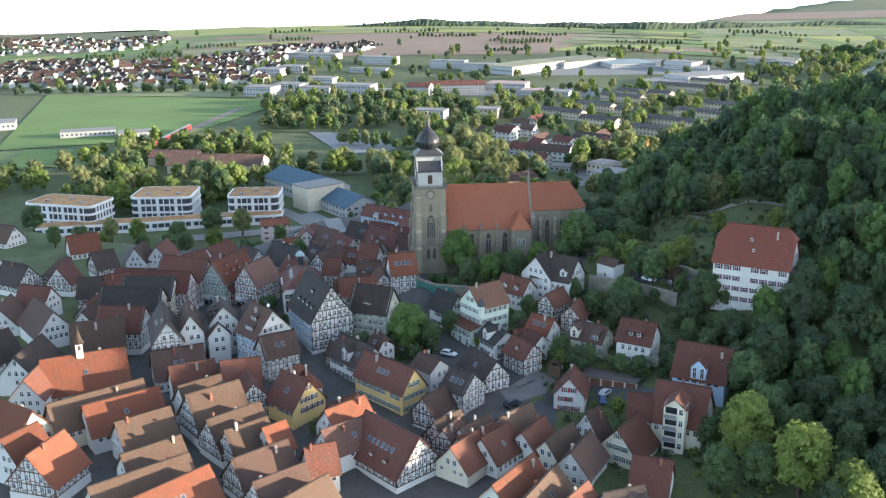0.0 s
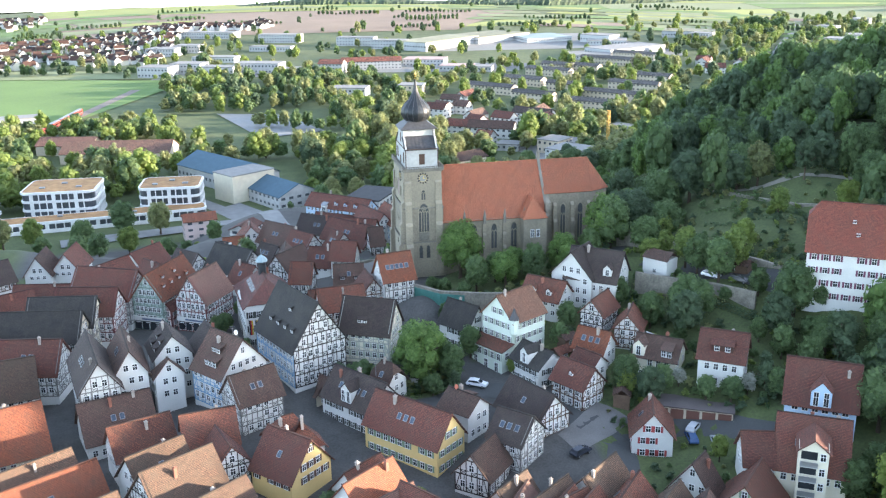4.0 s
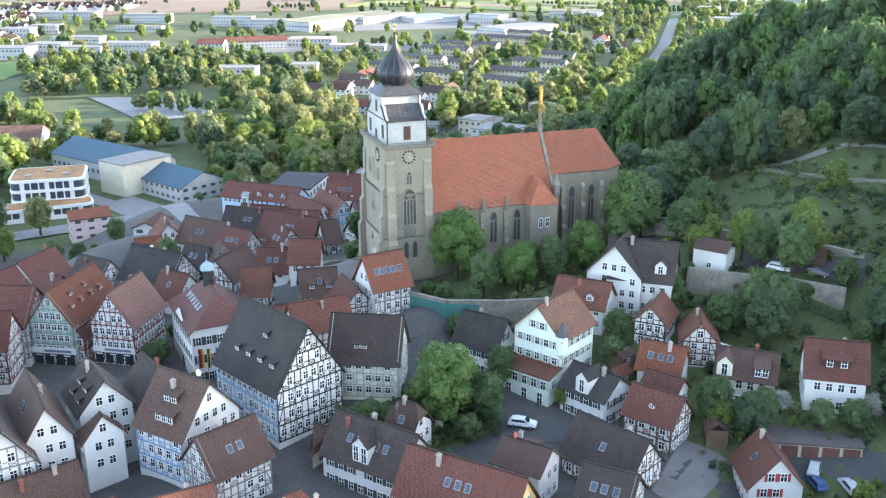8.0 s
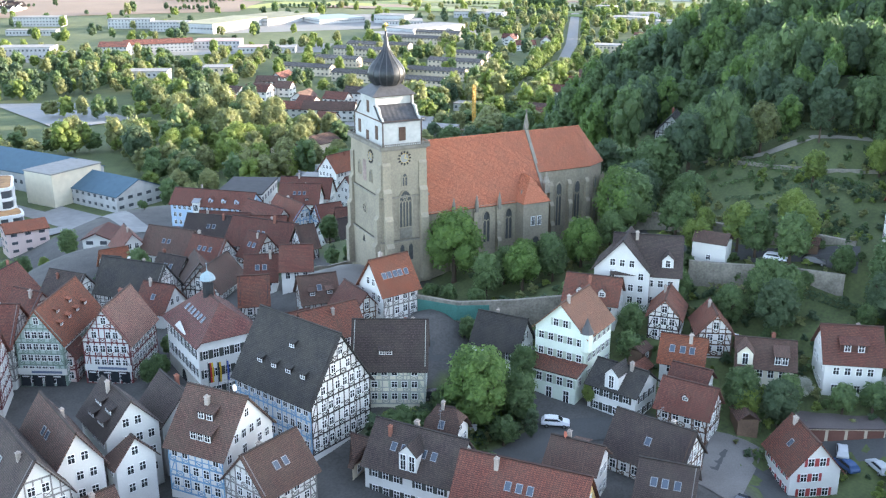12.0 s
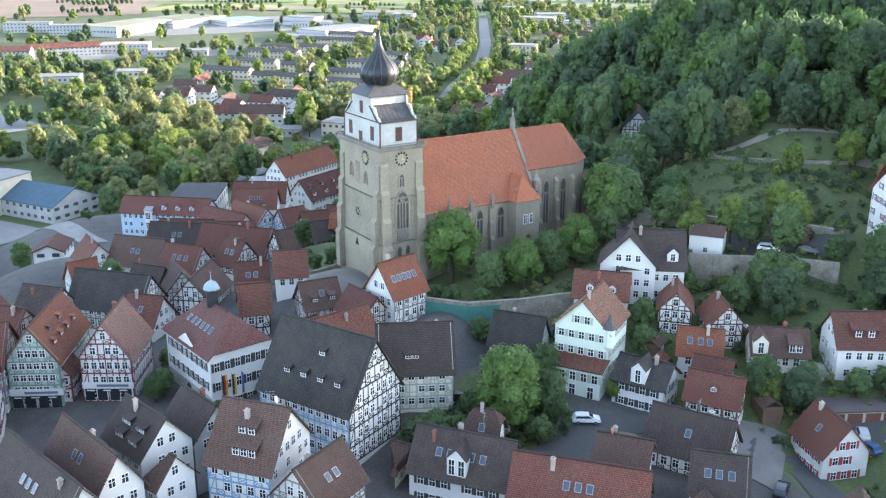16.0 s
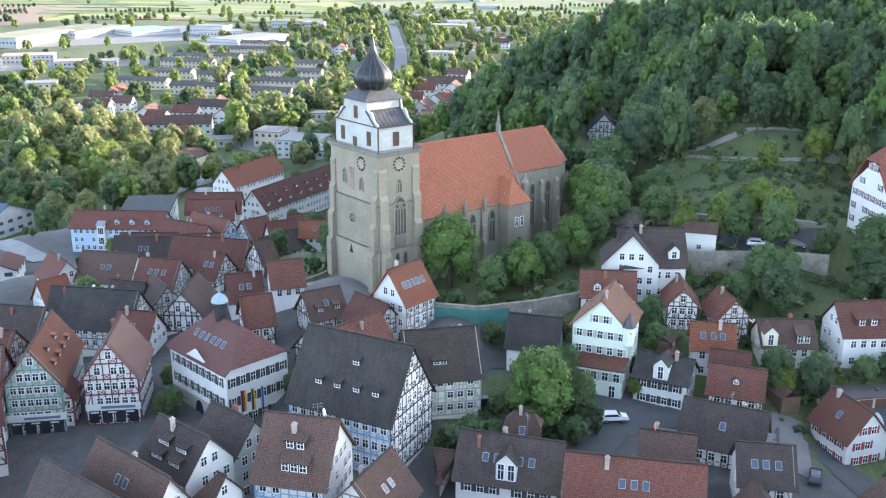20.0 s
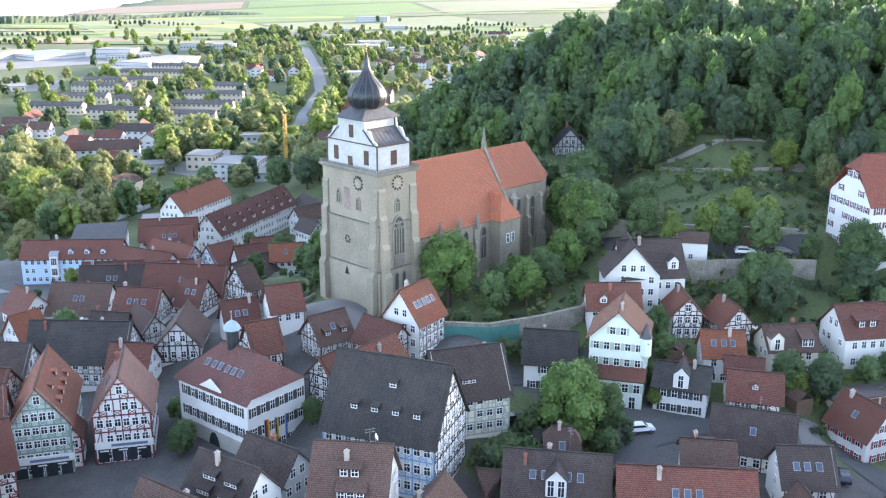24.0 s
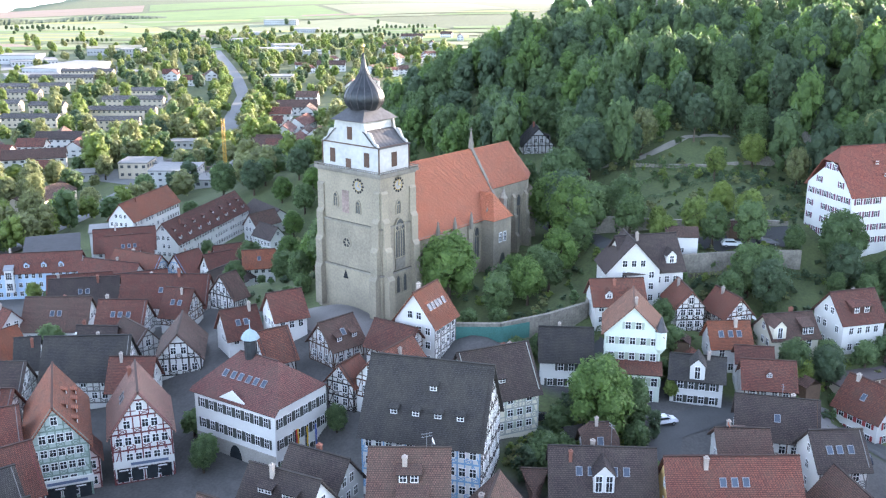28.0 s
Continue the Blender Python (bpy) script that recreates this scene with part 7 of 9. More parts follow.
HOMES = ([(233, 267, -54, 15, 12, 5.6, "brown"), (239, 253, -54, 14, 12, 6.0, "red"), (256, 253, -54, 9, 12, 6.2, "red"), (351, 361, -54, 28, 12, 6.0, "brown"), (295, 303, -54, 23, 12, 6.3, "red"), (590, 545, -54, 28, 11, 6.5, "brown"), (684, 536, -54, 25, 11, 6.5, "brown"), (470, 413, -54, 16, 11, 6.5, "brown"), (1061, 805, -55, 33, 10, 6.5, "brown"), (932, 671, -55, 23, 10, 6.5, "brown"), (1104, 744, -55, 26, 10, 6.5, "brown"), (813, 646, -54, 24, 10, 6.5, "brown"), (1136, 793, -55, 18, 10, 6.5, "brown"), (436, 341, -54, 14, 10, 6.5, "red"), (610, 469, -54, 9, 9, 5.0, "brown")] + [(99, 132, -18, 20, 11, 4.6, "dark"), (89, 382, -37, 16, 10, 6.0, "red"), (120, 418, -37, 16, 10, 6.5, "red"), (145, 468, -37, 15, 9, 4.7, "brown"), (119, 353, -37, 19, 10, 5.4, "red"), (133, 335, -37, 30, 11, 6.3, "brown"), (121, 311, -37, 10, 10, 5.5, "red"), (140, 391, -37, 17, 10, 4.8, "brown"), (160, 479, -37, 19, 9, 5.4, "red"), (188, 394, -37, 21, 10, 4.5, "brown"), (173, 355, -37, 29, 12, 4.5, "red"), (448, 617, -36, 14, 10, 5.8, "red"), (427, 561, -36, 18, 10, 5.5, "red"), (464, 580, -36, 13, 10, 5.7, "brown"), (443, 608, -36, 16, 10, 5.7, "red")])
for x, y, turn, L, W, H, top in HOMES:
    block(f"white house with a {dict(red='red', brown='brown', dark='dark')[top]} roof in the valley", x, y, turn + rng.choice((-12, 0, 8, 78, 90)), L, W, H, 2, WALL["white"], ROOF[top], False, "house", "houses of the valley", pitch=0.38)
for x, y, L, top in ((138, 463, 14, "red"), (127, 428, 13, "brown"), (141, 427, 12, "brown"), (133, 390, 14, "brown"), (132, 364, 12, "red"), (153, 369, 15, "red"), (129, 338, 12, "dark"), (187, 407, 24, "red"), (177, 376, 30, "dark"), (106, 424, 13, "brown"), (119, 412, 13, "red")):
    if clear_of_houses(x, y, 4):
        block(f"white house with a {top} roof below the flats", x, y, -54 + rng.choice((-8, 0, 6, 90)) * (L < 20), L, 10, 6, 2, WALL["white"], ROOF[top], False, "house", "houses of the valley", pitch=0.38)
for x, y, L, top in ((392, 390, 16, "brown"), (353, 367, 15, "red"), (338, 338, 16, "brown"), (318, 344, 14, "red"), (302, 312, 18, "brown"), (285, 320, 14, "red"), (268, 290, 20, "maroon"), (262, 268, 16, "brown"), (222, 246, 18, "red"), (223, 262, 12, "brown")):
    if clear_of_houses(x, y, 5) and off_road(x, y, 12):
        block(f"white terraced house with a {top} roof near the main road", x, y, -54 + rng.choice((-6, 0, 6, 90)), L, 10, 6.5, 2, WALL["white"], ROOF[top], False, "house", "houses of the valley", pitch=0.4)
for i in range(34):
    x, y = rng.uniform(420, 900), 0
    y = x * 0.72 + rng.uniform(-130, 160)
    if clear_of_houses(x, y, 12):
        block("house with a brown roof and white walls in the valley", x, y, rng.uniform(-60, 60), rng.uniform(11, 18), rng.uniform(9, 11), rng.uniform(5, 7), 2, WALL["white"], ROOF[rng.choice(("red", "brown", "dark", "rust"))], False, "house", "houses of the valley")


def village():
    """Some hundreds of distant houses, joined."""
    verts, faces, mi = [], [], []
    rng = random.Random(8)
    for i in range(1050):
        u, v = rng.random(), rng.random()
        if i < 640:      # along the edge of the great field
            x, y = -470 + 400 * u + 30 * v, 815 + 60 * (1 - u) + 300 * v + 25 * math.sin(u * 9)
        elif i < 760:
            x, y = -100 + 190 * u, 1180 + 90 * v
        else:            # the next village, up the slope
            x, y = -760 + 470 * u + 60 * v, 1380 + 420 * v * (1 - 0.5 * u)
        z = ground_at(x, y)
        L, W, H, a = rng.uniform(7, 12), rng.uniform(6.5, 9), rng.uniform(3.5, 6.5), rng.choice((0.3, 0.35, 1.9, 1.87, 2.6)) + rng.uniform(-0.15, 0.15)
        ca, sa, k = math.cos(a), math.sin(a), len(verts)
        top = H + W * rng.uniform(0.38, 0.52)
        for px, py, pz in ((-L / 2, -W / 2, -2), (L / 2, -W / 2, -2), (L / 2, W / 2, -2), (-L / 2, W / 2, -2), (-L / 2, -W / 2, H), (L / 2, -W / 2, H), (L / 2, W / 2, H), (-L / 2, W / 2, H), (-L / 2, 0, top), (L / 2, 0, top),
                           (-L / 2 - 0.4, -W / 2 - 0.5, H - 0.3), (L / 2 + 0.4, -W / 2 - 0.5, H - 0.3), (L / 2 + 0.4, W / 2 + 0.5, H - 0.3), (-L / 2 - 0.4, W / 2 + 0.5, H - 0.3), (-L / 2 - 0.4, 0, top + 0.15), (L / 2 + 0.4, 0, top + 0.15)):
            verts.append((x + px * ca - py * sa, y + px * sa + py * ca, z + pz))
        wall, roof = rng.choice((0, 0, 0, 1, 2)), rng.choice((3, 4, 4, 5, 5, 6, 6))
        for f, m in (((0, 1, 5, 4), wall), ((1, 2, 6, 5), wall), ((2, 3, 7, 6), wall), ((3, 0, 4, 7), wall), ((7, 8, 4), wall), ((5, 9, 6), wall), ((10, 11, 15, 14), roof), ((12, 13, 14, 15), roof)):
            faces.append([k + q for q in f])
            mi.append(m)
    me = bpy.data.meshes.new("village_houses")
    me.from_pydata(verts, [], faces)
    for m in (WALL["white"], WALL["cream"], WALL["grey"], ROOF["rust"], ROOF["brown"], ROOF["dark"], ROOF["maroon"]):
        me.materials.append(m)
    me.polygons.foreach_set("material_index", mi)
    tagged(new("village_houses", me), "distant village of white houses with red and brown roofs", "village", kind="stuff")
    spire = thing("village_church", pose(-262, 1010, ground_at(-262, 1010)), "white village church with a steep tower roof", "church")
    part("tower", box(bmesh.new(), -3, 3, -3, 3, -2, 17), WALL["white"], spire)
    part("spire", lathe(bmesh.new(), [(4.0, 17), (2.0, 20), (0.1, 27)], 4), ROOF["brown"], spire)
    part("nave", box(bmesh.new(), 3, 21, -4.5, 4.5, -2, 8), WALL["white"], spire)
    for q in (-1, 1):
        bm = bmesh.new()
        p = [(3, q * 5, 7.8), (21.4, q * 5, 7.8), (21.4, 0, 13), (3, 0, 13)]
        slab(bm, p if q < 0 else [p[1], p[0], p[3], p[2]], 0.3)
        part("roof_slope", bm, ROOF["brown"], spire)


village()


def joined_trees(name, label, spots, seeds, mats, n=170, leaf=0.68, lump=9, tall=1.0, stem=1.2):
    """Many trees as one mesh; spots: x, y, scale, material number."""
    base = [crown_shape(4.2, 8.5, leaf, n, s, lump) for s in seeds]
    co = [np.array(v) for v, f in base]
    vs, faces, mi, k = [], [], [], 0
    for i, (x, y, s, m) in enumerate(spots):
        j = i % len(co)
        c, f = co[j], base[j][1]
        a = i * 2.4
        rot = np.array([[math.cos(a), -math.sin(a), 0], [math.sin(a), math.cos(a), 0], [0, 0, 1]])
        vs.append((c @ rot.T) * [s, s, s * tall * (1 + 0.25 * math.sin(i))] + [x, y, ground_at(x, y) + stem * s])
        faces += [[q + k for q in p] for p in f]
        mi += [m] * len(f)
        k += len(c)
    me = bpy.data.meshes.new(name)
    me.from_pydata(np.concatenate(vs).tolist(), [], faces)
    for m in mats:
        me.materials.append(m)
    me.polygons.foreach_set("material_index", mi)
    return tagged(new(name, me), label, "trees", kind="stuff")


spots = []
rng = random.Random(33)
while len(spots) < 1500:
    r = rng.random()
    if r < 0.5:      # the park belt below the town
        x, y = rng.uniform(-170, 330), rng.uniform(165, 480)
    elif r < 0.9:    # suburbs along the road
        x = rng.uniform(150, 1000)
        y = x * 0.85 + 60 + rng.uniform(-200, 330)
    else:
        x, y = rng.uniform(-300, 700), rng.uniform(480, 1150)
    if -60 < x < 48 and 322 < y < 492 or -60 < x < 10 and 225 < y < 300 and rng.random() < 0.6 or 96 < x < 160 and 318 < y < 470 or 165 < x < 300 and 372 < y < 640 and rng.random() < 0.45 or -48 < x < -14 and 160 < y < 220:
        continue
    if -300 < x < -40 and 445 < y < 800 or 1120 < y < 1500 and -60 < x < 600:
        continue
    if x < 130 and y < 190 or ground_at(x, y) > -20:
        continue
    if off_road(x, y, 10) and clear_of_houses(x, y, 4) and clear_of_houses(x + 9, y + 14, 4) and clear_of_houses(x + 4, y + 9, 4) and clear_of_houses(x + 14, y + 21, 3):
        spots.append((x, y, rng.uniform(0.85, 1.6) * (1.1 if y < 360 else 0.9), rng.choice((1, 1, 2, 2, 0) if y < 330 else (0, 1, 1, 1, 2, 2, 3))))
for i in range(60):   # the avenue
    for (x0, y0), (x1, y1) in ROADS[1:4]:
        t = i / 60
        s = rng.choice((-1, 1))
        d = Vector((x1 - x0, y1 - y0)).normalized()
        spots.append((x0 + (x1 - x0) * t - d.y * s * 13, y0 + (y1 - y0) * t + d.x * s * 13, rng.uniform(0.7, 1.1), 1))
for x, y in ((-56, 527), (-32, 622), (-13, 596), (0, 542), (43, 586), (-27, 527), (-27, 487), (-7, 478), (-45, 536), (-5, 419), (3, 415), (11, 412), (17, 398), (26, 404), (32, 391), (41, 397), (-30, 356), (-47, 356), (-58, 362), (-67, 366), (-19, 334), (-10, 315), (-3, 311), (69, 428), (92, 442), (105, 462), (58, 410), (400, 200), (813, 1238), (902, 1239), (572, 1003), (544, 838), (644, 1155), (364, 462), (327, 408), (472, 585), (282, 381), (529, 592), (408, 459), (282, 342), (254, 308), (208, 340), (212, 402), (240, 482), (289, 461), (305, 544), (104, 304)):
    spots.append((x, y, rng.uniform(0.9, 1.35), rng.choice((0, 1, 2, 2))))
for wx, wy, wt, wl, ww, *rest in WORKS:
    for i in range(5):
        a, d = rng.uniform(0, 6.28), rng.uniform(12, 34)
        if clear_of_houses(wx + d * math.cos(a), wy + d * math.sin(a), 5) and off_road(wx + d * math.cos(a), wy + d * math.sin(a), 9):
            spots.append((wx + d * math.cos(a), wy + d * math.sin(a), rng.uniform(0.6, 1.2), rng.choice((0, 1, 2, 3))))
for i in range(170):  # rows of trees between the park and the works
    x, y = rng.uniform(-70, 330), rng.uniform(490, 700)
    if clear_of_houses(x, y, 5) and clear_of_houses(x + 6, y + 12, 5) and off_road(x, y, 9):
        spots.append((x, y, rng.uniform(0.7, 1.2), rng.choice((0, 1, 2))))
for i in range(170):  # groups of trees round the open ground
    x, y = rng.uniform(-85, 120), rng.uniform(494, 660)
    if clear_of_houses(x, y, 5) and clear_of_houses(x + 2, y + 14, 5) and not (-110 < x < -62 and y > 560):
        spots.append((x, y, rng.uniform(0.9, 1.4), rng.choice((0, 0, 1, 2, 3))))
for i in range(12):   # poplars
    spots.append((734 + i * 4, 1023 - i * 5, 1.6, 0))
for row in range(34):  # hedgerows between the fields
    a, d, k = rng.uniform(-0.4, 0.95), rng.uniform(1150, 1800), rng.randint(5, 16)
    for i in range(k):
        q, e = a + i * 0.005, d + rng.uniform(-5, 5)
        spots.append((e * math.sin(q), e * math.cos(q), rng.uniform(0.45, 0.9), rng.choice((0, 3))))
for i in range(70):   # single trees on the plain
    a, d = rng.uniform(-0.4, 0.95), rng.uniform(1000, 1750)
    spots.append((d * math.sin(a), d * math.cos(a), rng.uniform(0.6, 1.1), rng.choice((0, 1, 3))))
for i in range(150):  # among the village houses
    u, v = rng.random(), rng.random()
    spots.append((-470 + 400 * u + 30 * v, 800 + 60 * (1 - u) + 330 * v, rng.uniform(0.5, 0.9), rng.choice((0, 3))))
for i in range(60):
    u, v = rng.random(), rng.random()
    spots.append((-760 + 530 * u, 1380 + 420 * v * (1 - 0.5 * u), rng.uniform(0.5, 0.8), rng.choice((0, 3))))
for i in range(46):   # the belt between village and field
    u = i / 46
    spots.append((-330 + 300 * u + rng.uniform(-6, 6), 800 - 60 * u * u + rng.uniform(-8, 8), rng.uniform(0.6, 1.1), rng.choice((0, 3))))
for i in range(130):  # round the playing field and the railway
    x, y = rng.uniform(-290, -60), rng.uniform(230, 430)
    if clear_of_houses(x, y, 6) and not (-245 < x < -195 and 360 < y < 450) and abs(x + 152 - (y - 400) * 0.25) > 9:
        spots.append((x, y, rng.uniform(0.8, 1.5), rng.choice((0, 1, 1, 2))))
joined_trees("valley_trees", "scattered green trees of the valley, lit yellow-green by the sun", spots, (101, 102, 103, 104, 105), [LEAF["mid"], LEAF["fresh"], LEAF["olive"], LEAF["deep"]], 270, 0.56, 16)

# large willow-like trees below the halls
for x, y, k, s in (((-11, 316, 5, 1.7), (66, 292, 5, 1.7), (82, 330, 5, 2.0), (74, 350, 5, 2.2), (93, 318, 5, 1.8), (60, 330, 5, 1.9), (24, 268, 4, 1.7), (54, 262, 4, 1.9), (10, 275, 0, 1.7), (38, 282, 4, 1.5), (70, 262, 4, 1.5), (42, 235, 4, 1.6), (52, 228, 4, 1.5), (63, 225, 5, 1.5), (8, 198, 5, 1.3), (2, 191, 3, 1.3), (56, 283, 5, 2.0), (81, 286, 5, 1.9), (47, 336, 5, 2.1), (136, 281, 5, 1.2), (108, 278, 5, 1.4)) + ((89, 267, 5, 1.6), (72, 256, 5, 1.5), (208, 281, 4, 1.5), (19, 195, 5, 1.2), (34, 207, 5, 1.4), (44, 201, 5, 1.3), (54, 200, 4, 1.2), (72, 216, 5, 1.4), (87, 222, 5, 1.2), (73, 263, 4, 1.6), (59, 264, 4, 1.7), (81, 253, 5, 1.5), (5, 171, 5, 1.0), (115, 223, 2, 1.2), (122, 181, 2, 1.4), (123, 164, 0, 1.3), (94, 168, 2, 0.9), (96, 146, 2, 1.0), (-93, 72, 2, 0.8), (-142, 100, 3, 1.0), (-119, 98, 5, 1.0), (-88, 85, 2, 0.9)) + ((-82, 148, 4, 1.2), (-158, 132, 2, 1.2), (-109, 112, 3, 1.0), (-130, 140, 4, 1.2), (-100, 135, 2, 1.1), (-145, 160, 2, 1.2), (-60, 120, 3, 1.0), (-75, 105, 2, 1.0), (-50, 95, 3, 0.9), (30, 236, 5, 1.3), (46, 240, 5, 1.2), (6, 232, 3, 1.3), (-120, 170, 4, 1.3), (-85, 178, 2, 1.4), (-70, 172, 5, 1.4), (-100, 160, 2, 1.2))):
    tree(k, x, y, s, x * 31, "large trees of the park")
far_forest = list(DEEP_WOOD)
rng = random.Random(44)
while len(far_forest) < 1120:
    x, y = rng.uniform(100, 380), rng.uniform(-170, 200)
    if len(far_forest) % 2:
        x, y = rng.uniform(90, 250), rng.uniform(-100, 165)
    if (x - 193) ** 2 + (y - 22) ** 2 > 90 and ground_at(x, y) > (12 if y < 40 else -8) and math.hypot(x - 60, y + 40) > 66 and math.hypot(x - 95, y - 18) > 12:
        far_forest.append((x, y, rng.uniform(0.8, 1.15), rng.choice((0, 0, 1, 2))))
for i in range(150):
    x, y = rng.uniform(104, 205), rng.uniform(-85, 70)
    if (x - 193) ** 2 + (y - 22) ** 2 > 90 and ground_at(x, y) > 17 and math.hypot(x - 95, y - 18) > 14 and math.hypot(x - 60, y + 40) > 60:
        far_forest.append((x, y, rng.uniform(0.8, 1.15), rng.choice((0, 0, 1, 2))))
joined_trees("hill_wood", "dense green wood on the hilltop", far_forest, (201, 202, 203, 204), [LEAF["mid"], LEAF["deep"], LEAF["lush"]], 430, 0.52, 15, 1.4)
# keep of the ruined castle above the wood
keep = thing("castle_keep", pose(193, 22, ground_at(193, 22)), "square grey stone castle tower above the trees", "tower")
part("shaft", box(bmesh.new(), -3.6, 3.6, -3.6, 3.6, -3, 30), WALLSTONE, keep)


def far_ridge():
    """A low wooded ridge along the rim of the plain."""
    rng = random.Random(77)
    verts, faces = [], []
    n = 260
    for i in range(n + 1):
        az = 0.04 + 0.62 * i / n
        d = 1810 + 300 * min(1.0, max(0.0, (az - 0.4) / 0.2))
        h = (10 + 3 * math.sin(i * 0.05) + 1.5 * math.sin(i * 0.17 + 1)) * min(1, i / 40, (n - i) / 20)
        for k, (off, up) in enumerate(((-45, -3), (-30, 0.5), (-12, 0.9), (10, 1.0), (40, -3))):
            r = d + off + rng.uniform(-6, 6)
            x, y = r * math.sin(az), r * math.cos(az)
            verts.append((x, y, ground_at(x, y) + (h * up * rng.uniform(0.88, 1.1) if up > 0 else up)))
    for i in range(n):
        for k in range(4):
            a = i * 5 + k
            faces.append((a, a + 5, a + 6, a + 1))
    me = bpy.data.meshes.new("backdrop_ridge")
    me.from_pydata(verts, [], faces)
    me.materials.append(material("far_woodland", (0.07, 0.10, 0.05), 0.95, 0.25, 0.08, 0.01))
    tagged(new("backdrop_ridge", me), "low dark wooded ridge on the horizon", "backdrop", kind="structure")


far_ridge()


# ---- ridge turret of the chapel ----
turret = thing("ridge_turret", pose(-99.5, -63.1, 1.2, 0, 0, 15), "white ridge turret with a pointed tiled cap", "turret")
part("turret_wall", box(bmesh.new(), -0.85, 0.85, -0.85, 0.85, -1.2, 3.2), WALL["white"], turret)
part("louvre", box(bmesh.new(), -0.35, 0.35, -0.9, -0.8, 1.4, 2.6), BEAM["brown"], turret)
part("turret_cap", lathe(bmesh.new(), [(1.45, 3.1), (0.95, 4.0), (0.45, 5.6), (0.06, 7.4)], 8), ROOF["tan"], turret)
part("finial", lathe(bmesh.new(), [(0.04, 7.3), (0.04, 8.2), (0.14, 8.3), (0.04, 8.45)], 8), IRON, turret)


# ---- town hall turret, pediment, arcade ----
def town_hall_details():
    t = Matrix.Translation((0.2, -0.4, 0))
    bm = bmesh.new()
    lathe(bm, [(1.0, 14.0), (1.0, 18.0), (1.25, 18.2), (1.25, 18.4)], 8, (1.5, 0))
    part("turret", bm, COPPER, hall, "dark octagonal ridge turret")
    bm = bmesh.new()
    lathe(bm, [(1.5, 18.4), (1.42, 18.6), (1.25, 19.0), (0.9, 19.45), (0.4, 19.75), (0.12, 19.95), (0.06, 20.4), (0.05, 21.2), (0.16, 21.3), (0.03, 21.5)], 8, (1.5, 0))
    part("turret_cap", bm, material("verdigris", (0.25, 0.33, 0.36), 0.6, 0.1), hall, "pale blue-grey turret cap")
    bm = bmesh.new()
    wi = 5.95
    v = [bm.verts.new((x, y, z)) for y in (wi + 0.02, wi + 0.35) for x, z in ((-2.6, 10.6), (2.6, 10.6), (0, 12.2))]
    for f in ((0, 1, 2), (5, 4, 3), (0, 3, 4, 1), (1, 4, 5, 2), (2, 5, 3, 0)):
        bm.faces.new([v[i] for i in f])
    part("pediment", bm, WALL["white"], hall)
    bm = box(bmesh.new(), -8.3, 8.3, wi - 0.05, wi + 0.12, -1.5, 3.3)
    part("plinth", bm, material("plinth_stone", (0.36, 0.34, 0.30), 0.9, 0.15), hall, "grey stone ground floor")
    bm = bmesh.new()
    bm.faces.new([bm.verts.new((x, wi + 0.14, z)) for x, z in reversed(arch_pts(2.6, 3.0))])
    part("doorway", bm, GLASS, hall, "dark arched doorway")


town_hall_details()


# ---- shop front and lettering of the timbered market house ----
def shop_front(a, b, z, words):
    a, b = Vector(a), Vector(b)
    d = (b - a).normalized()
    rz = math.degrees(math.atan2(d.y, d.x))
    L = (b - a).length
    e = thing("shop_front", pose(a.x, a.y, z, 0, 0, rz), "white shop front with dark display windows and signs", "shop front")
    part("fascia", box(bmesh.new(), 0, L, -0.16, 0.05, 2.55, 3.7), WALL["white"], e)
    for i in range(4):
        x = 0.4 + i * (L - 0.4) / 4
        part("shop_window", box(bmesh.new(), x, x + (L - 0.4) / 4 - 0.5, -0.14, 0.05, 0.3, 2.4), GLASS, e)
    for i in range(3):
        x = 0.5 + i * (L - 0.4) / 3
        part("sign_board", box(bmesh.new(), x, x + 1.7, -0.2, -0.14, 1.95, 2.5), IRON, e)
        part("lettering_bar", box(bmesh.new(), x + 0.2, x + 1.5, -0.215, -0.2, 2.12, 2.32), WHITE_PAINT, e)
    part("lettering_bar", box(bmesh.new(), L * 0.28, L * 0.9, -0.18, -0.16, 2.85, 3.3), material("sign_blue", (0.12, 0.16, 0.24), 0.6, 0.1), e)


shop_front((-63.75, -4.05, 0), (-56.65, -9.1, 0), -9.4, "")
shop_front((-74.3, 1.2, 0), (-66.8, -3.6, 0), -9.9, "")


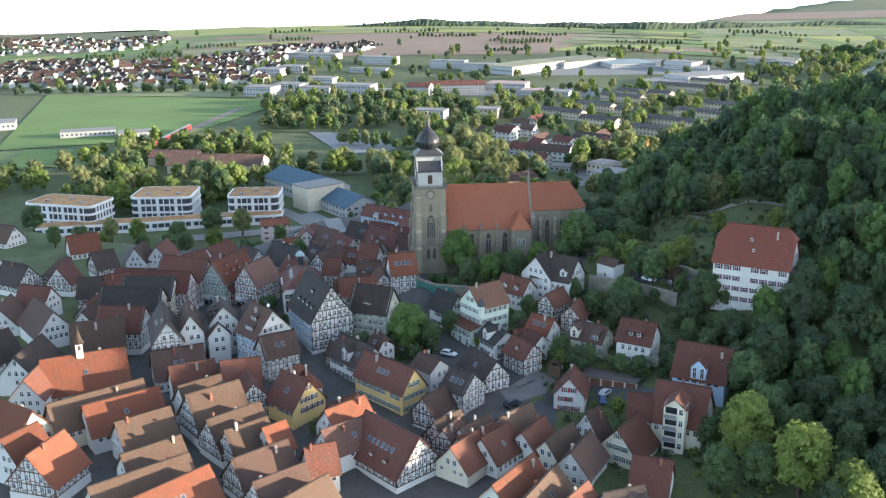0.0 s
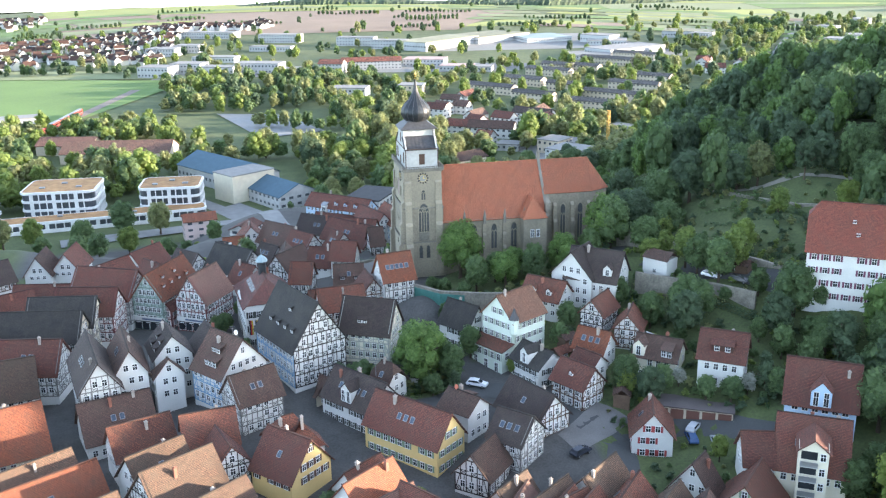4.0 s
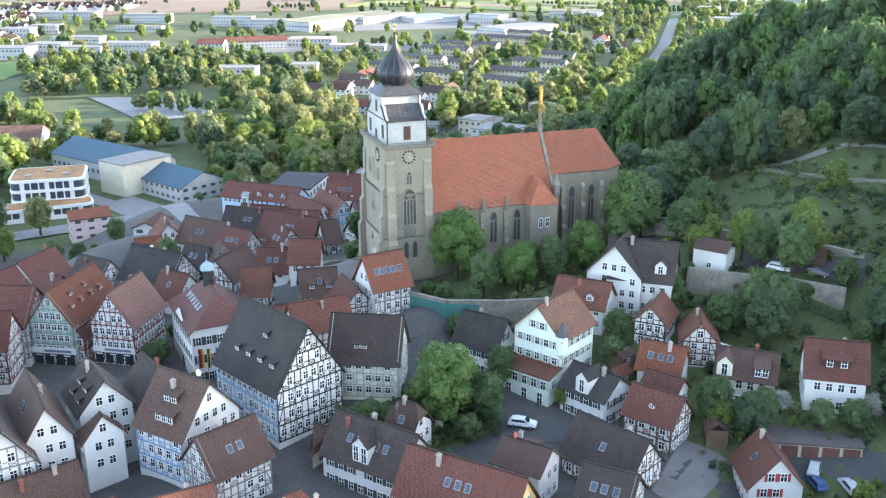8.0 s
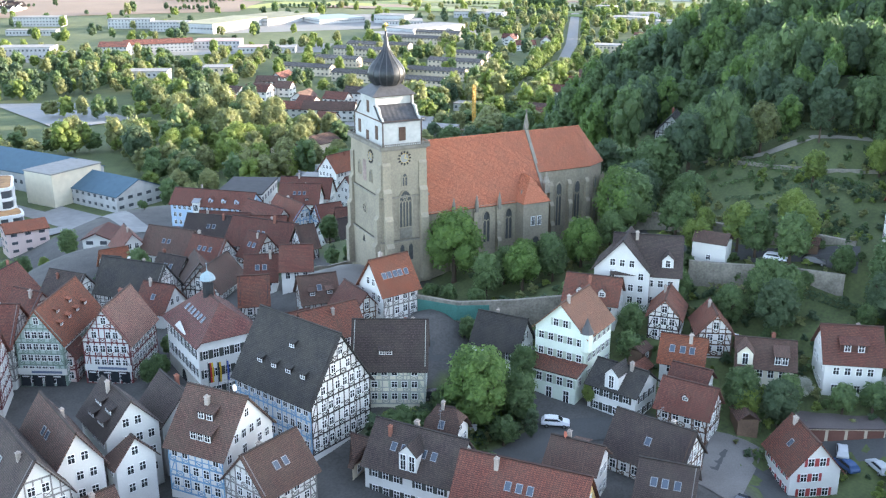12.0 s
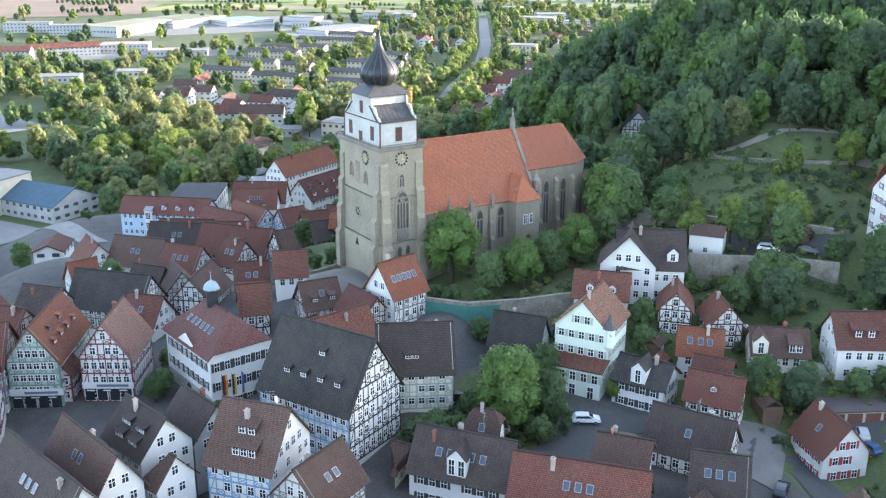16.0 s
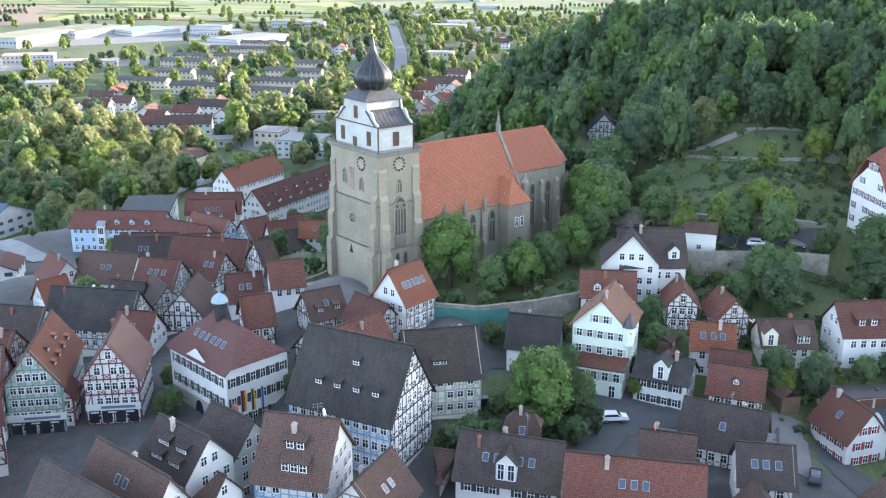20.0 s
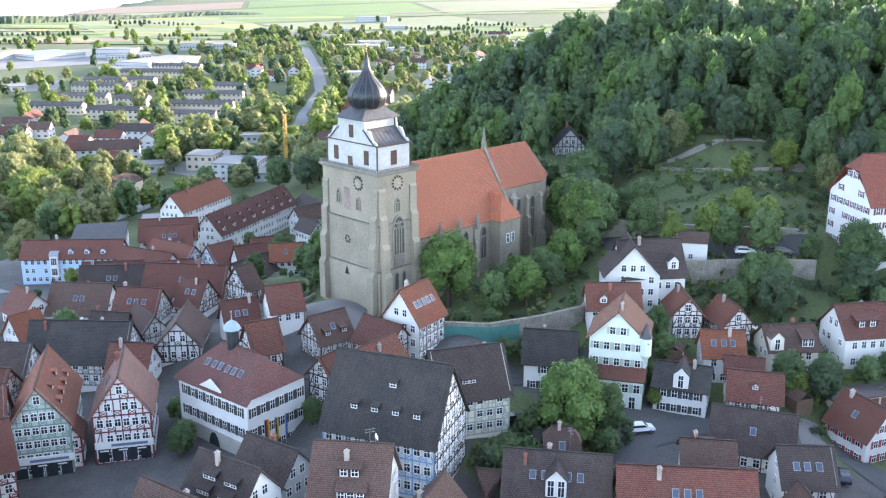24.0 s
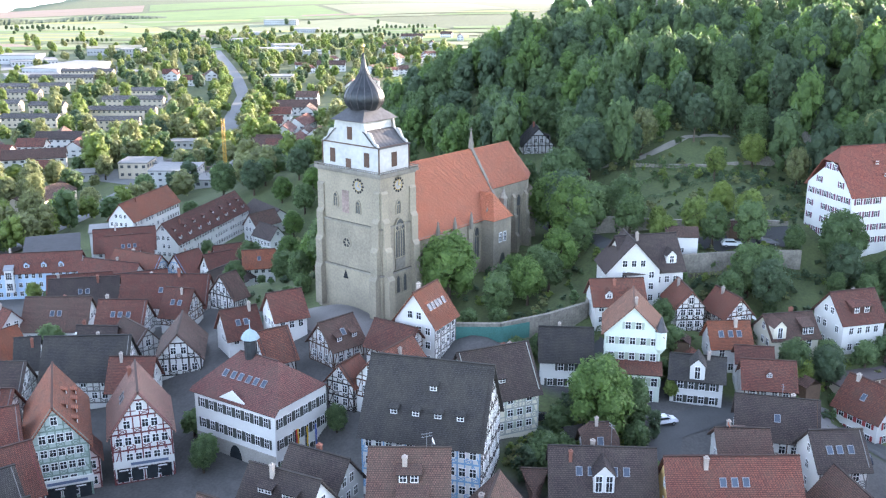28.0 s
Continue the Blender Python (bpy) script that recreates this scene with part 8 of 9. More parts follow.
# ---- the churchyard: retaining walls, steps, plaza ----
def stone_wall(name, line, high, thick=0.6, label="", mat=None, sink=1.5, top=None):
    bm = bmesh.new()
    for (x0, y0), (x1, y1) in zip(line, line[1:]):
        n = max(1, int(math.dist((x0, y0), (x1, y1)) / 3))
        d = Vector((x1 - x0, y1 - y0)).normalized()
        o = Vector((-d.y, d.x)) * thick / 2
        for i in range(n):
            p = Vector((x0, y0)).lerp(Vector((x1, y1)), i / n)
            q = Vector((x0, y0)).lerp(Vector((x1, y1)), (i + 1) / n)
            zp = top if top is not None else ground_at(p.x, p.y) + high
            zq = top if top is not None else ground_at(q.x, q.y) + high
            v = [bm.verts.new(c) for c in ((*(p - o), zp - high - sink), (*(q - o), zq - high - sink), (*(q + o), zq - high - sink), (*(p + o), zp - high - sink),
                                           (*(p - o), zp), (*(q - o), zq), (*(q + o), zq), (*(p + o), zp))]
            for f in ((3, 2, 1, 0), (4, 5, 6, 7), (0, 1, 5, 4), (1, 2, 6, 5), (2, 3, 7, 6), (3, 0, 4, 7)):
                bm.faces.new([v[k] for k in f])
    return tagged(new(name, mesh_of(name, bm, mat or WALLSTONE)), label, "wall", kind="structure")


stone_wall("churchyard_wall", [(-8, -26.5), (-3.4, -33.1), (6, -37.5), (15.6, -40.3), (24, -37)], 1.6, 0.7, "rubble retaining wall below the churchyard", top=4.2, sink=4)
stone_wall("terrace_wall", [(47, -22), (52, -32), (56.5, -41.6), (62, -49), (66, -54), (68.6, -61)], 3.2, 0.8, "old stone terrace wall of the hillside garden", top=11.8)
stone_wall("garden_wall", [(40, -46.5), (43, -50), (53, -59), (58.5, -67)], 4.0, 0.7, "weathered brownish garden wall", top=8.7)
stone_wall("garden_terrace_wall", [(81, -18), (86, -25.6), (91, -33.5), (97, -38.5), (102, -42)], 0.8, 0.6, "low mossy stone wall of a garden terrace")
stone_wall("upper_wall", [(102.2, -42.3), (105.5, -47.5), (108.6, -52.8)], 2.2, 0.7, "pale stone retaining wall on the slope")
stone_wall("castle_stair_wall", [(119, -47.3), (114, -50.8), (111.6, -54.5)], 1.8, 1.0, "pale stepped stone wall climbing the hill")
stone_wall("castle_stair_wall", [(122, -49.4), (117.5, -52.6), (115.4, -56.6)], 2.2, 1.2, "pale stepped stone wall climbing the hill")
stone_wall("plaza_parapet", [(-20.3, 3.7), (-14, 12), (-7, 18), (2, 20)], 1.1, 0.5, "stone parapet of the church square")
draped("church_square", [(-21, -14), (-5, -14), (-3, 16), (-14, 12)], COBBLE, 0.1, "grey paved church square", 2.0, category="pavement")
strip("lane", [(-22, -33), (-12, -38), (0, -44), (12, -47), (22, -43), (32, -40), (40, -34), (45, -26), (56, -13), (66, 0)], 4.0, ASPHALT, 0.12, "narrow asphalt lane under the churchyard")
strip("street", [(-30, -66), (-14, -68), (-6, -66), (4, -70), (12, -84), (16, -90), (12, -100)], 6.0, ASPHALT, 0.12, "asphalt street between the houses")
strip("yard_lane", [(16, -90), (28, -88), (36, -92), (46, -101)], 5.0, ASPHALT, 0.1, "asphalt lane to the garages")
strip("hill_path", [(78, -10), (86, -15.5), (91.5, -17.5), (94, -22), (98.3, -25), (103, -28.5), (110, -32)], 2.4, material("gravel", (0.26, 0.24, 0.20), 0.95, 0.15), 0.12, "pale gravel path on the slope")
draped("cobbled_yard", [(6, -93), (4.5, -86.5), (16, -78), (21, -84)], COBBLE, 0.1, "pale cobbled yard between the houses", 2.0, category="pavement")
strip("terrace_path", [(47.5, -37), (54, -47), (61, -57), (66, -64)], 7.0, ASPHALT, 0.12, "grey paved terrace drive")
net = stone_wall("building_site_net", [(-8.2, -26.9), (-3.6, -33.5), (1.5, -36.2)], 1.4, 0.12, "green netting along the wall", material("green_net", (0.06, 0.20, 0.17), 0.8, 0.15), top=3.6)
bm = bmesh.new()
for i in range(14):
    box(bm, -1.6, 1.6, i * 0.45, i * 0.45 + 0.55, -1.5 + 0.0, i * 0.32)
steps = tagged(new("steps", mesh_of("steps", bm, COBBLE)), "stone steps up to the church", "steps", kind="structure")
steps.matrix_world = pose(-8.4, -29.0, -1.6, 0, 0, 8)


# ---- cars ----
def car(label, x, y, turn, paint):
    e = thing("car", pose(x, y, ground_at(x, y) + 0.14, 0, 0, turn), label, "car", "parked cars")
    prof = [(-2.2, 0.35), (-2.25, 0.75), (-2.0, 0.95), (-1.75, 1.42), (-0.9, 1.5), (0.35, 1.47), (1.1, 1.0), (2.05, 0.82), (2.22, 0.55), (2.2, 0.35)]
    bm = bmesh.new()
    rows = [[bm.verts.new((px_, s * (0.88 if pz < 0.98 else 0.68), pz)) for px_, pz in prof] for s in (-1, 1)]
    k = len(prof)
    bm.faces.new(rows[0])
    bm.faces.new(rows[1][::-1])
    for i in range(k):
        j = (i + 1) % k
        bm.faces.new([rows[0][j], rows[0][i], rows[1][i], rows[1][j]])
    bmesh.ops.bevel(bm, geom=bm.edges[:], offset=0.06, segments=2, affect="EDGES")
    part("body", bm, paint, e)
    for s in (-1, 1):
        bm = bmesh.new()
        v = [bm.verts.new((px_, s * (0.80 if pz < 1.1 else 0.715), pz)) for px_, pz in ((-1.75, 1.02), (0.85, 1.02), (0.28, 1.38), (-1.6, 1.36))]
        bm.faces.new(v if s < 0 else v[::-1])
        bmesh.ops.translate(bm, verts=bm.verts, vec=(0, s * 0.04, 0))
        part("side_window", bm, GLASS, e)
    bm = bmesh.new()
    bm.faces.new([bm.verts.new(p) for p in ((1.08, -0.72, 1.03), (1.08, 0.72, 1.03), (0.42, 0.62, 1.46), (0.42, -0.62, 1.46))])
    part("windscreen", bm, GLASS, e)
    for wx in (-1.35, 1.35):
        for s in (-1, 1):
            bm = lathe(bmesh.new(), [(0.3, -0.1), (0.33, -0.08), (0.33, 0.08), (0.3, 0.1)], 16)
            w = part("wheel", bm, IRON, e)
            w.matrix_basis = pose(wx, s * 0.8, 0.19, 90)
            part("rim", lathe(bmesh.new(), [(0.18, -0.11), (0.18, 0.11)], 12), METAL, w)
    return e


def gloss(name, c):
    m = material(name, c, 0.25, 0.03)
    return m


car("white estate car parked in the street", -4.6, -65.0, -38, gloss("white_car_paint", (0.75, 0.76, 0.78)))
car("dark car parked beside the timbered house", -16.9, -48.9, -30, gloss("black_car_paint", (0.03, 0.03, 0.035)))
car("dark car parked in the yard", 6.4, -93.0, 25, gloss("navy_car_paint", (0.03, 0.035, 0.05)))
car("silver car parked by the garages", 33.0, -95.5, 70, gloss("silver_car_paint", (0.5, 0.52, 0.54)))
car("blue car parked by the garages", 29.5, -92.5, 75, gloss("blue_car_paint", (0.05, 0.10, 0.22)))
car("dark car parked on the lane above", 9.0, -42.6, 14, gloss("grey_car_paint", (0.06, 0.06, 0.065)))


# ---- market square: flags, benches, garages ----
def flag(x, y, colours, label):
    e = thing("flagpole", pose(x, y, ground_at(x, y)), label, "flag")
    part("pole", lathe(bmesh.new(), [(0.07, -0.3), (0.05, 7.5)], 8), METAL, e)
    for i, c in enumerate(colours):
        bm = bmesh.new()
        for k in range(4):
            x0 = 0.05 + i * 0.3 + 0.05 * math.sin(k)
            box(bm, x0, x0 + 0.3, -0.02 + 0.05 * (k % 2), 0.02 + 0.05 * (k % 2), 3.6 + k * 0.9, 4.5 + k * 0.9)
        part("flag_stripe", bm, c, e)


BLACK_F, RED_F, GOLD_F, BLUE_F = (material(n, c, 0.8, 0.1) for n, c in (("black_cloth", (0.02, 0.02, 0.02)), ("red_cloth", (0.45, 0.03, 0.03)), ("gold_cloth", (0.6, 0.38, 0.03)), ("blue_cloth", (0.05, 0.10, 0.35))))
flag(-47.6, -25.5, (BLACK_F, RED_F, GOLD_F), "black, red and gold flag hanging from a pole")
flag(-46.2, -26.3, (BLACK_F, GOLD_F), "black and yellow flag hanging from a pole")
flag(-44.8, -27.0, (BLUE_F,), "blue flag hanging from a pole")


def garage_row(x, y, turn, n):
    e = thing("garage_row", pose(x, y, ground_at(x, y), 0, 0, turn), "low row of garages with brown doors and a dark flat roof", "garage")
    part("wall", box(bmesh.new(), 0, n * 3.0, 0, 5.5, -1.5, 2.5), WALL["sand"], e)
    part("roof", box(bmesh.new(), -0.3, n * 3.0 + 0.3, -0.4, 5.8, 2.5, 2.75), material("roofing_felt", (0.11, 0.09, 0.085), 0.9, 0.15), e)
    for i in range(n):
        part("garage_door", box(bmesh.new(), i * 3 + 0.25, i * 3 + 2.75, -0.06, 0.05, 0, 2.15), material("garage_door_paint", (0.17, 0.075, 0.055), 0.7, 0.1) if i == 0 else bpy.data.materials["garage_door_paint"], e)
    return e


garage_row(25.5, -84.5, -32, 5)
car("white car parked on the terrace drive", 55.5, -53.5, -58, bpy.data.materials["white_car_paint"])
car("dark car parked below the terrace wall", 58.5, -60.0, -50, bpy.data.materials["grey_car_paint"])
car("silver car parked in the cobbled yard", 31.0, -90.5, 40, bpy.data.materials["silver_car_paint"])


# ---- gardens and single trees ----
GARDEN = random.Random(11)
for x, y, k, s in (((7, -14.6, 12, 1.45), (13.5, -23, 3, 0.85), (18.5, -22.5, 12, 0.75), (23, -25, 3, 0.95), (30.3, -26, 12, 1.0), (43.4, -22, 12, 1.4), (37, -27, 3, 0.9), (14.5, -28, 12, 0.9), (8, -25, 3, 1.0), (21, -29, 3, 0.9), (55, -10, 12, 1.4), (68, -6, 2, 1.5), (74, -10, 0, 1.35), (66, -18, 7, 1.8), (61, -20, 3, 0.9), (86, -14, 2, 1.0), (54.0, -49.7, 3, 1.05), (55.2, -57.0, 3, 1.1), (63.5, -73.5, 2, 1.15), (57.5, -27.5, 2, 0.95), (63, -80, 7, 1.5)) + ((80, -90, 0, 1.2), (73, -91, 2, 1.0), (69, -99, 0, 1.3), (56, -81, 3, 0.8), (48.5, -91, 3, 0.7), (53, -119, 3, 1.1), (59, -118, 2, 1.2), (46, -118, 3, 0.9), (43.5, -61, 3, 0.9), (46.7, -63.5, 2, 0.9), (23, -77, 2, 0.75), (-2.3, -53, 3, 0.8), (100, -42, 4, 0.9), (82, -39, 6, 1.2), (0, -24, 7, 1.2), (4, -28, 7, 1.3), (-2, -21, 7, 1.2), (-15.2, -58.6, 12, 1.35), (-9.0, -61.5, 3, 0.95), (-10.5, -56, 3, 0.9), (-18, -53.5, 7, 1.6)) + ((-24, -57.5, 7, 1.5), (-27, -55.8, 7, 1.8), (-22, -60.0, 6, 0.7), (-9.5, -65.5, 11, 1.0), (-14, -64.5, 7, 1.5), (-54.4, -12.8, 2, 0.5), (-52.5, -11.4, 7, 1.5), (-48.0, -3.2, 7, 1.4), (-37.1, -24.3, 2, 0.45), (-48.5, -25.0, 7, 0.9), (-29, -56, 7, 1.7), (-31.5, -55.6, 11, 1.3), (-3, -36.6, 7, 1.3), (1, -38.6, 7, 1.5), (17, -57, 7, 1.5), (20, -53.5, 3, 0.7), (34, -50, 3, 0.8), (42, -66, 0, 0.95), (37, -60, 3, 0.9), (22.5, -78.5, 4, 0.6), (26, -82, 0, 0.75), (29, -81, 3, 0.7)) + ((33, -80.5, 9, 0.8), (44, -88, 9, 0.9), (40, -88.5, 7, 1.6), (36, -86, 7, 1.5), (49, -86, 11, 1.4), (47, -89, 11, 1.4), (31, -100, 6, 0.8), (51, -125.5, 4, 1.7), (57, -138, 4, 1.7), (62, -149, 4, 1.7), (41.5, -133, 3, 1.2), (50, -134, 2, 1.0), (60, -106, 2, 1.2), (64.5, -101, 3, 1.0), (84, -112, 2, 1.2), (52, -116, 3, 0.9), (70, -100, 2, 1.1), (78, -102, 0, 1.2), (90, -100, 0, 1.3), (92, -112, 2, 1.2), (62, -96, 11, 1.8), (64, -90, 11, 1.8)) + ((66, -86, 0, 0.9), (58, -76, 0, 0.9), (64, -84, 2, 0.8), (68, -76, 3, 0.6), (72, -88, 11, 1.0), (74, -90, 11, 1.0), (76, -92, 11, 1.0), (46, -42, 4, 0.8), (52, -38, 6, 1.0), (56, -30, 6, 1.0), (53, -46, 6, 1.5), (68, -46, 4, 0.9), (60, -55, 6, 1.6), (49, -33, 2, 0.9), (44, -24, 2, 1.3), (50, -18, 0, 1.4)) + ((57, -12, 0, 1.4), (62, 6, 1, 1.3), (58, 14, 0, 1.3), (50, 18, 2, 1.3), (40, 22, 0, 1.2), (14, 24, 2, 1.1), (22, 26, 0, 1.1), (30, 24, 2, 1.2), (-18, 20, 7, 1.0), (6, 46, 3, 0.8), (36, 36, 2, 1.2), (48, 40, 0, 1.2), (-26, -100, 6, 0.7), (-33, -97, 7, 1.5), (-41, -97, 7, 1.5), (-20, -70, 7, 1.2), (10, -58.5, 7, 1.2), (4, -62.5, 6, 0.6))):
    tree(k, x, y, s, x * 53, "trees of the gardens")
for i in range(48):
    x, y = GARDEN.uniform(20, 66), GARDEN.uniform(-96, -44)
    if clear_of_houses(x, y, 1.0):
        tree(GARDEN.choice((7, 7, 7, 3)), x, y, GARDEN.uniform(0.5, 1.1) * (0.6 if i % 4 == 0 else 1), x * 77, "trees of the gardens")


# ---- clipped and wild hedges ----
def hedge(line, high, wide, mat, label, leaf=0.22, seed=1):
    """Leaves crowded on the skin of a rounded bank along a line."""
    rng = random.Random(seed)
    verts, faces = [], []
    for (x0, y0), (x1, y1) in zip(line, line[1:]):
        L = math.dist((x0, y0), (x1, y1))
        d = Vector(((x1 - x0) / L, (y1 - y0) / L, 0))
        side = Vector((-d.y, d.x, 0))
        for i in range(int(L * (high + wide) * 9)):
            t, a = rng.uniform(0, L), rng.uniform(-0.3, 3.44)
            n = side * math.cos(a) + Vector((0, 0, 1)) * max(0, math.sin(a))
            x, y = x0 + d.x * t, y0 + d.y * t
            swell = 1 + 0.18 * math.sin(x * 1.3 + y * 0.9) + rng.uniform(-0.12, 0.12)
            c = Vector((x, y, ground_at(x, y))) + side * math.cos(a) * wide / 2 * swell + Vector((0, 0, high * swell * max(0.05, math.sin(a)) ** 0.5))
            n = (n + Vector((rng.gauss(0, 0.4), rng.gauss(0, 0.4), rng.gauss(0.2, 0.4)))).normalized()
            u = n.orthogonal().normalized()
            v = n.cross(u)
            s = leaf * rng.uniform(0.7, 1.3)
            k = len(verts)
            verts += [c + u * s, c + v * s * 0.8, c - u * s, c - v * s * 0.8]
            faces.append((k, k + 1, k + 2, k + 3))
    me = bpy.data.meshes.new("hedge")
    me.from_pydata([tuple(v) for v in verts], [], faces)
    me.materials.append(mat)
    return tagged(new("hedge", me), label, "hedge", "hedges of the gardens")


HEDGES = ([([(78, -83), (72.5, -91), (68, -100)], 3.2, 1.6, "fresh"), ([(78, -13), (84, -24), (90, -42), (91, -58)], 1.5, 1.3, "mid"), ([(69, -27), (80, -37), (88, -50)], 1.1, 1.0, "deep"), ([(72, -22), (86, -33), (95, -47)], 0.9, 0.9, "mid"), ([(98, -6), (106, -22), (113, -38)], 1.8, 1.6, "deep"), ([(60, -44), (68, -50), (76, -57)], 1.2, 1.1, "mid"), ([(48, -57), (55, -66), (60, -76)], 1.8, 1.8, "deep"), ([(42, -50), (48, -55.5), (54, -63)], 1.4, 1.5, "olive"), ([(39, -76), (45, -79), (52, -83)], 1.3, 1.0, "mid"), ([(33, -63), (37, -67), (40, -72)], 1.2, 1.0, "mid"), ([(20, -49), (27, -50), (33, -53)], 1.6, 1.4, "deep"), ([(63, -88), (67, -94), (70, -100)], 2.2, 1.6, "deep")] + [([(60, -81), (66, -84), (72, -87)], 1.6, 1.4, "mid"), ([(72, -92), (76, -98), (78, -106)], 2.4, 2.0, "deep"), ([(46, -96), (52, -101), (57, -100)], 1.5, 1.2, "mid"), ([(2, -41.5), (10, -44.5), (18, -44)], 1.0, 1.0, "deep"), ([(-30, -59.5), (-22, -62.5), (-16, -63.5)], 1.4, 1.2, "mid"), ([(-12, -50), (-5, -51.5), (2, -53)], 1.6, 1.4, "mid"), ([(-24, 14), (-16, 18), (-8, 22)], 1.4, 1.4, "deep"), ([(24, 24), (40, 22), (56, 18)], 2.0, 2.5, "mid")])
for i, (line, high, wide, tone_name) in enumerate(HEDGES):
    hedge(line, high, wide, LEAF[tone_name], {"mid": "green garden hedge on the slope", "deep": "dense dark green hedge in the gardens", "olive": "wild olive-green scrub below a wall", "fresh": "yellow-green ivy on a wall down the slope"}[tone_name], 0.2, i)

def off_lanes(x, y, r):
    return all((x - p[0]) ** 2 + (y - p[1]) ** 2 > (w / 2 + r) ** 2 for pts, w in LANE_LINES for p in pts)


SHRUB = random.Random(61)
shrub_spots = []
while len(shrub_spots) < 1900:
    x, y = SHRUB.choice(((SHRUB.uniform(0, 112), SHRUB.uniform(-62, -8)), (SHRUB.uniform(16, 100), SHRUB.uniform(-125, -44)), (SHRUB.uniform(-60, 80), SHRUB.uniform(18, 120)), (SHRUB.uniform(-30, -8), SHRUB.uniform(-63, -50)), (SHRUB.uniform(40, 115), SHRUB.uniform(-165, -112))))
    if paved_at(x, y) or not clear_of_houses(x, y, 0.6) or not off_lanes(x, y, 0.8) or (6 < x < 62 and -13 < y < 12) or (y > -30 and x < 8 and y < 10):
        continue
    shrub_spots.append((x, y, SHRUB.uniform(0.12, 0.34), SHRUB.choice((0, 0, 1, 2, 3))))
joined_trees("garden_shrubs", "low green shrubs and rough growth on the slopes", shrub_spots, (301, 302, 303), [LEAF["deep"], LEAF["mid"], LEAF["olive"], LEAF["fresh"]], 90, 0.8, 5, 0.75, 0.0)
for x, y, k, s in ((131.2, 165.9, 2, 1.1), (119.7, 145.0, 12, 1.0), (132.9, 148.3, 0, 1.2), (97.8, 137.8, 3, 0.7), (93.4, 113.4, 12, 0.9), (112.4, 126.0, 2, 1.1), (197.2, 222.6, 0, 1.2), (63.9, 76.7, 3, 0.8), (89.3, 120.3, 7, 1.3), (140.9, 152.6, 2, 1.2), (123.8, 132.1, 12, 1.0), (141.7, 190.9, 5, 1.0), (56.3, 78.1, 3, 0.7), (58.5, 91.1, 7, 1.2)):
    if clear_of_houses(x, y, 2.5) and off_road(x, y, 7):
        tree(k, x, y, s, x * 29, "trees of the north slope")
for x, y, k, s in ((16, 30, 12, 0.9), (24, 36, 2, 0.9), (10, 29, 3, 0.9), (33, 44, 0, 1.0), (20, 44, 2, 0.8), (6, 24, 7, 1.4), (2, 25, 7, 1.2), (-3, 24, 7, 1.3), (28, 50, 3, 0.9), (40, 52, 2, 1.0), (44, 66, 12, 0.9), (35, 72, 2, 0.9), (52, 58, 0, 1.1)):
    if clear_of_houses(x, y, 1.5):
        tree(k, x, y, s, x * 37, "trees of the north slope")
NORTH = random.Random(29)
for i in range(38):
    x, y = NORTH.uniform(-70, 95), NORTH.uniform(40, 165)
    if y > 30 - x * 0.2 and ground_at(x, y) < 4 and clear_of_houses(x, y, 2.0) and off_road(x, y, 7):
        tree(NORTH.choice((7, 7, 7, 3, 6)), x, y, NORTH.uniform(0.6, 1.0), x * 41, "trees of the gardens")


def hut(x, y, turn, w, l, h, roof, wall, label):
    e = thing("shed", pose(x, y, ground_at(x, y), 0, 0, turn), label, "shed")
    part("wall", box(bmesh.new(), -l / 2, l / 2, -w / 2, w / 2, -1, h), wall, e)
    for s in (-1, 1):
        bm = bmesh.new()
        p = [(-l / 2 - 0.2, s * (w / 2 + 0.25), h - 0.15), (l / 2 + 0.2, s * (w / 2 + 0.25), h - 0.15), (l / 2 + 0.2, 0, h + w * 0.35), (-l / 2 - 0.2, 0, h + w * 0.35)]
        slab(bm, p if s < 0 else [p[1], p[0], p[3], p[2]], 0.1)
        part("roof_slope", bm, roof, e)
    put_window(e, pose(0, -w / 2 - 0.02, 0.8), 0.8, 0.9)


hut(46.6, -45.6, -60, 4.6, 6.4, 4.2, ROOF["brown"], WALL["white"], "small white outbuilding by the terrace wall")
hut(61.5, -54, -60, 3, 7, 2.4, ROOF["brown"], WOOD, "long wooden shed on the terrace")
hut(15.5, -61.2, 20, 3, 4, 2.2, ROOF["rust"], WOOD, "wooden garden shed with a red roof")
hut(18.0, -58.5, 20, 2.6, 3.4, 2.2, ROOF["brown"], WOOD, "wooden garden shed with a brown roof")
hut(59, -84, 30, 2.4, 3, 2.2, ROOF["rust"], WALL["white"], "tiny white garden hut")
hut(21.1, -79.6, 60, 3.2, 4.2, 2.3, ROOF["brown"], WOOD, "brown wooden shed beside the garden steps")
hut(-17.5, -57.0, -35, 4, 6, 2.2, ROOF["slate"], WALL["white"], "low outbuilding with a grey roof in the garden")
house("white hillside villa with a slate roof and timbered gable", (91.5, 15.0), (99.5, 21.5), 22.0, 4.6, 17.0, 12.0, "slate", "grey", "black", chimneys=1, dormers=[(-1, 0.5, 0.2, 3.5, 1.2, 3, "shed")])


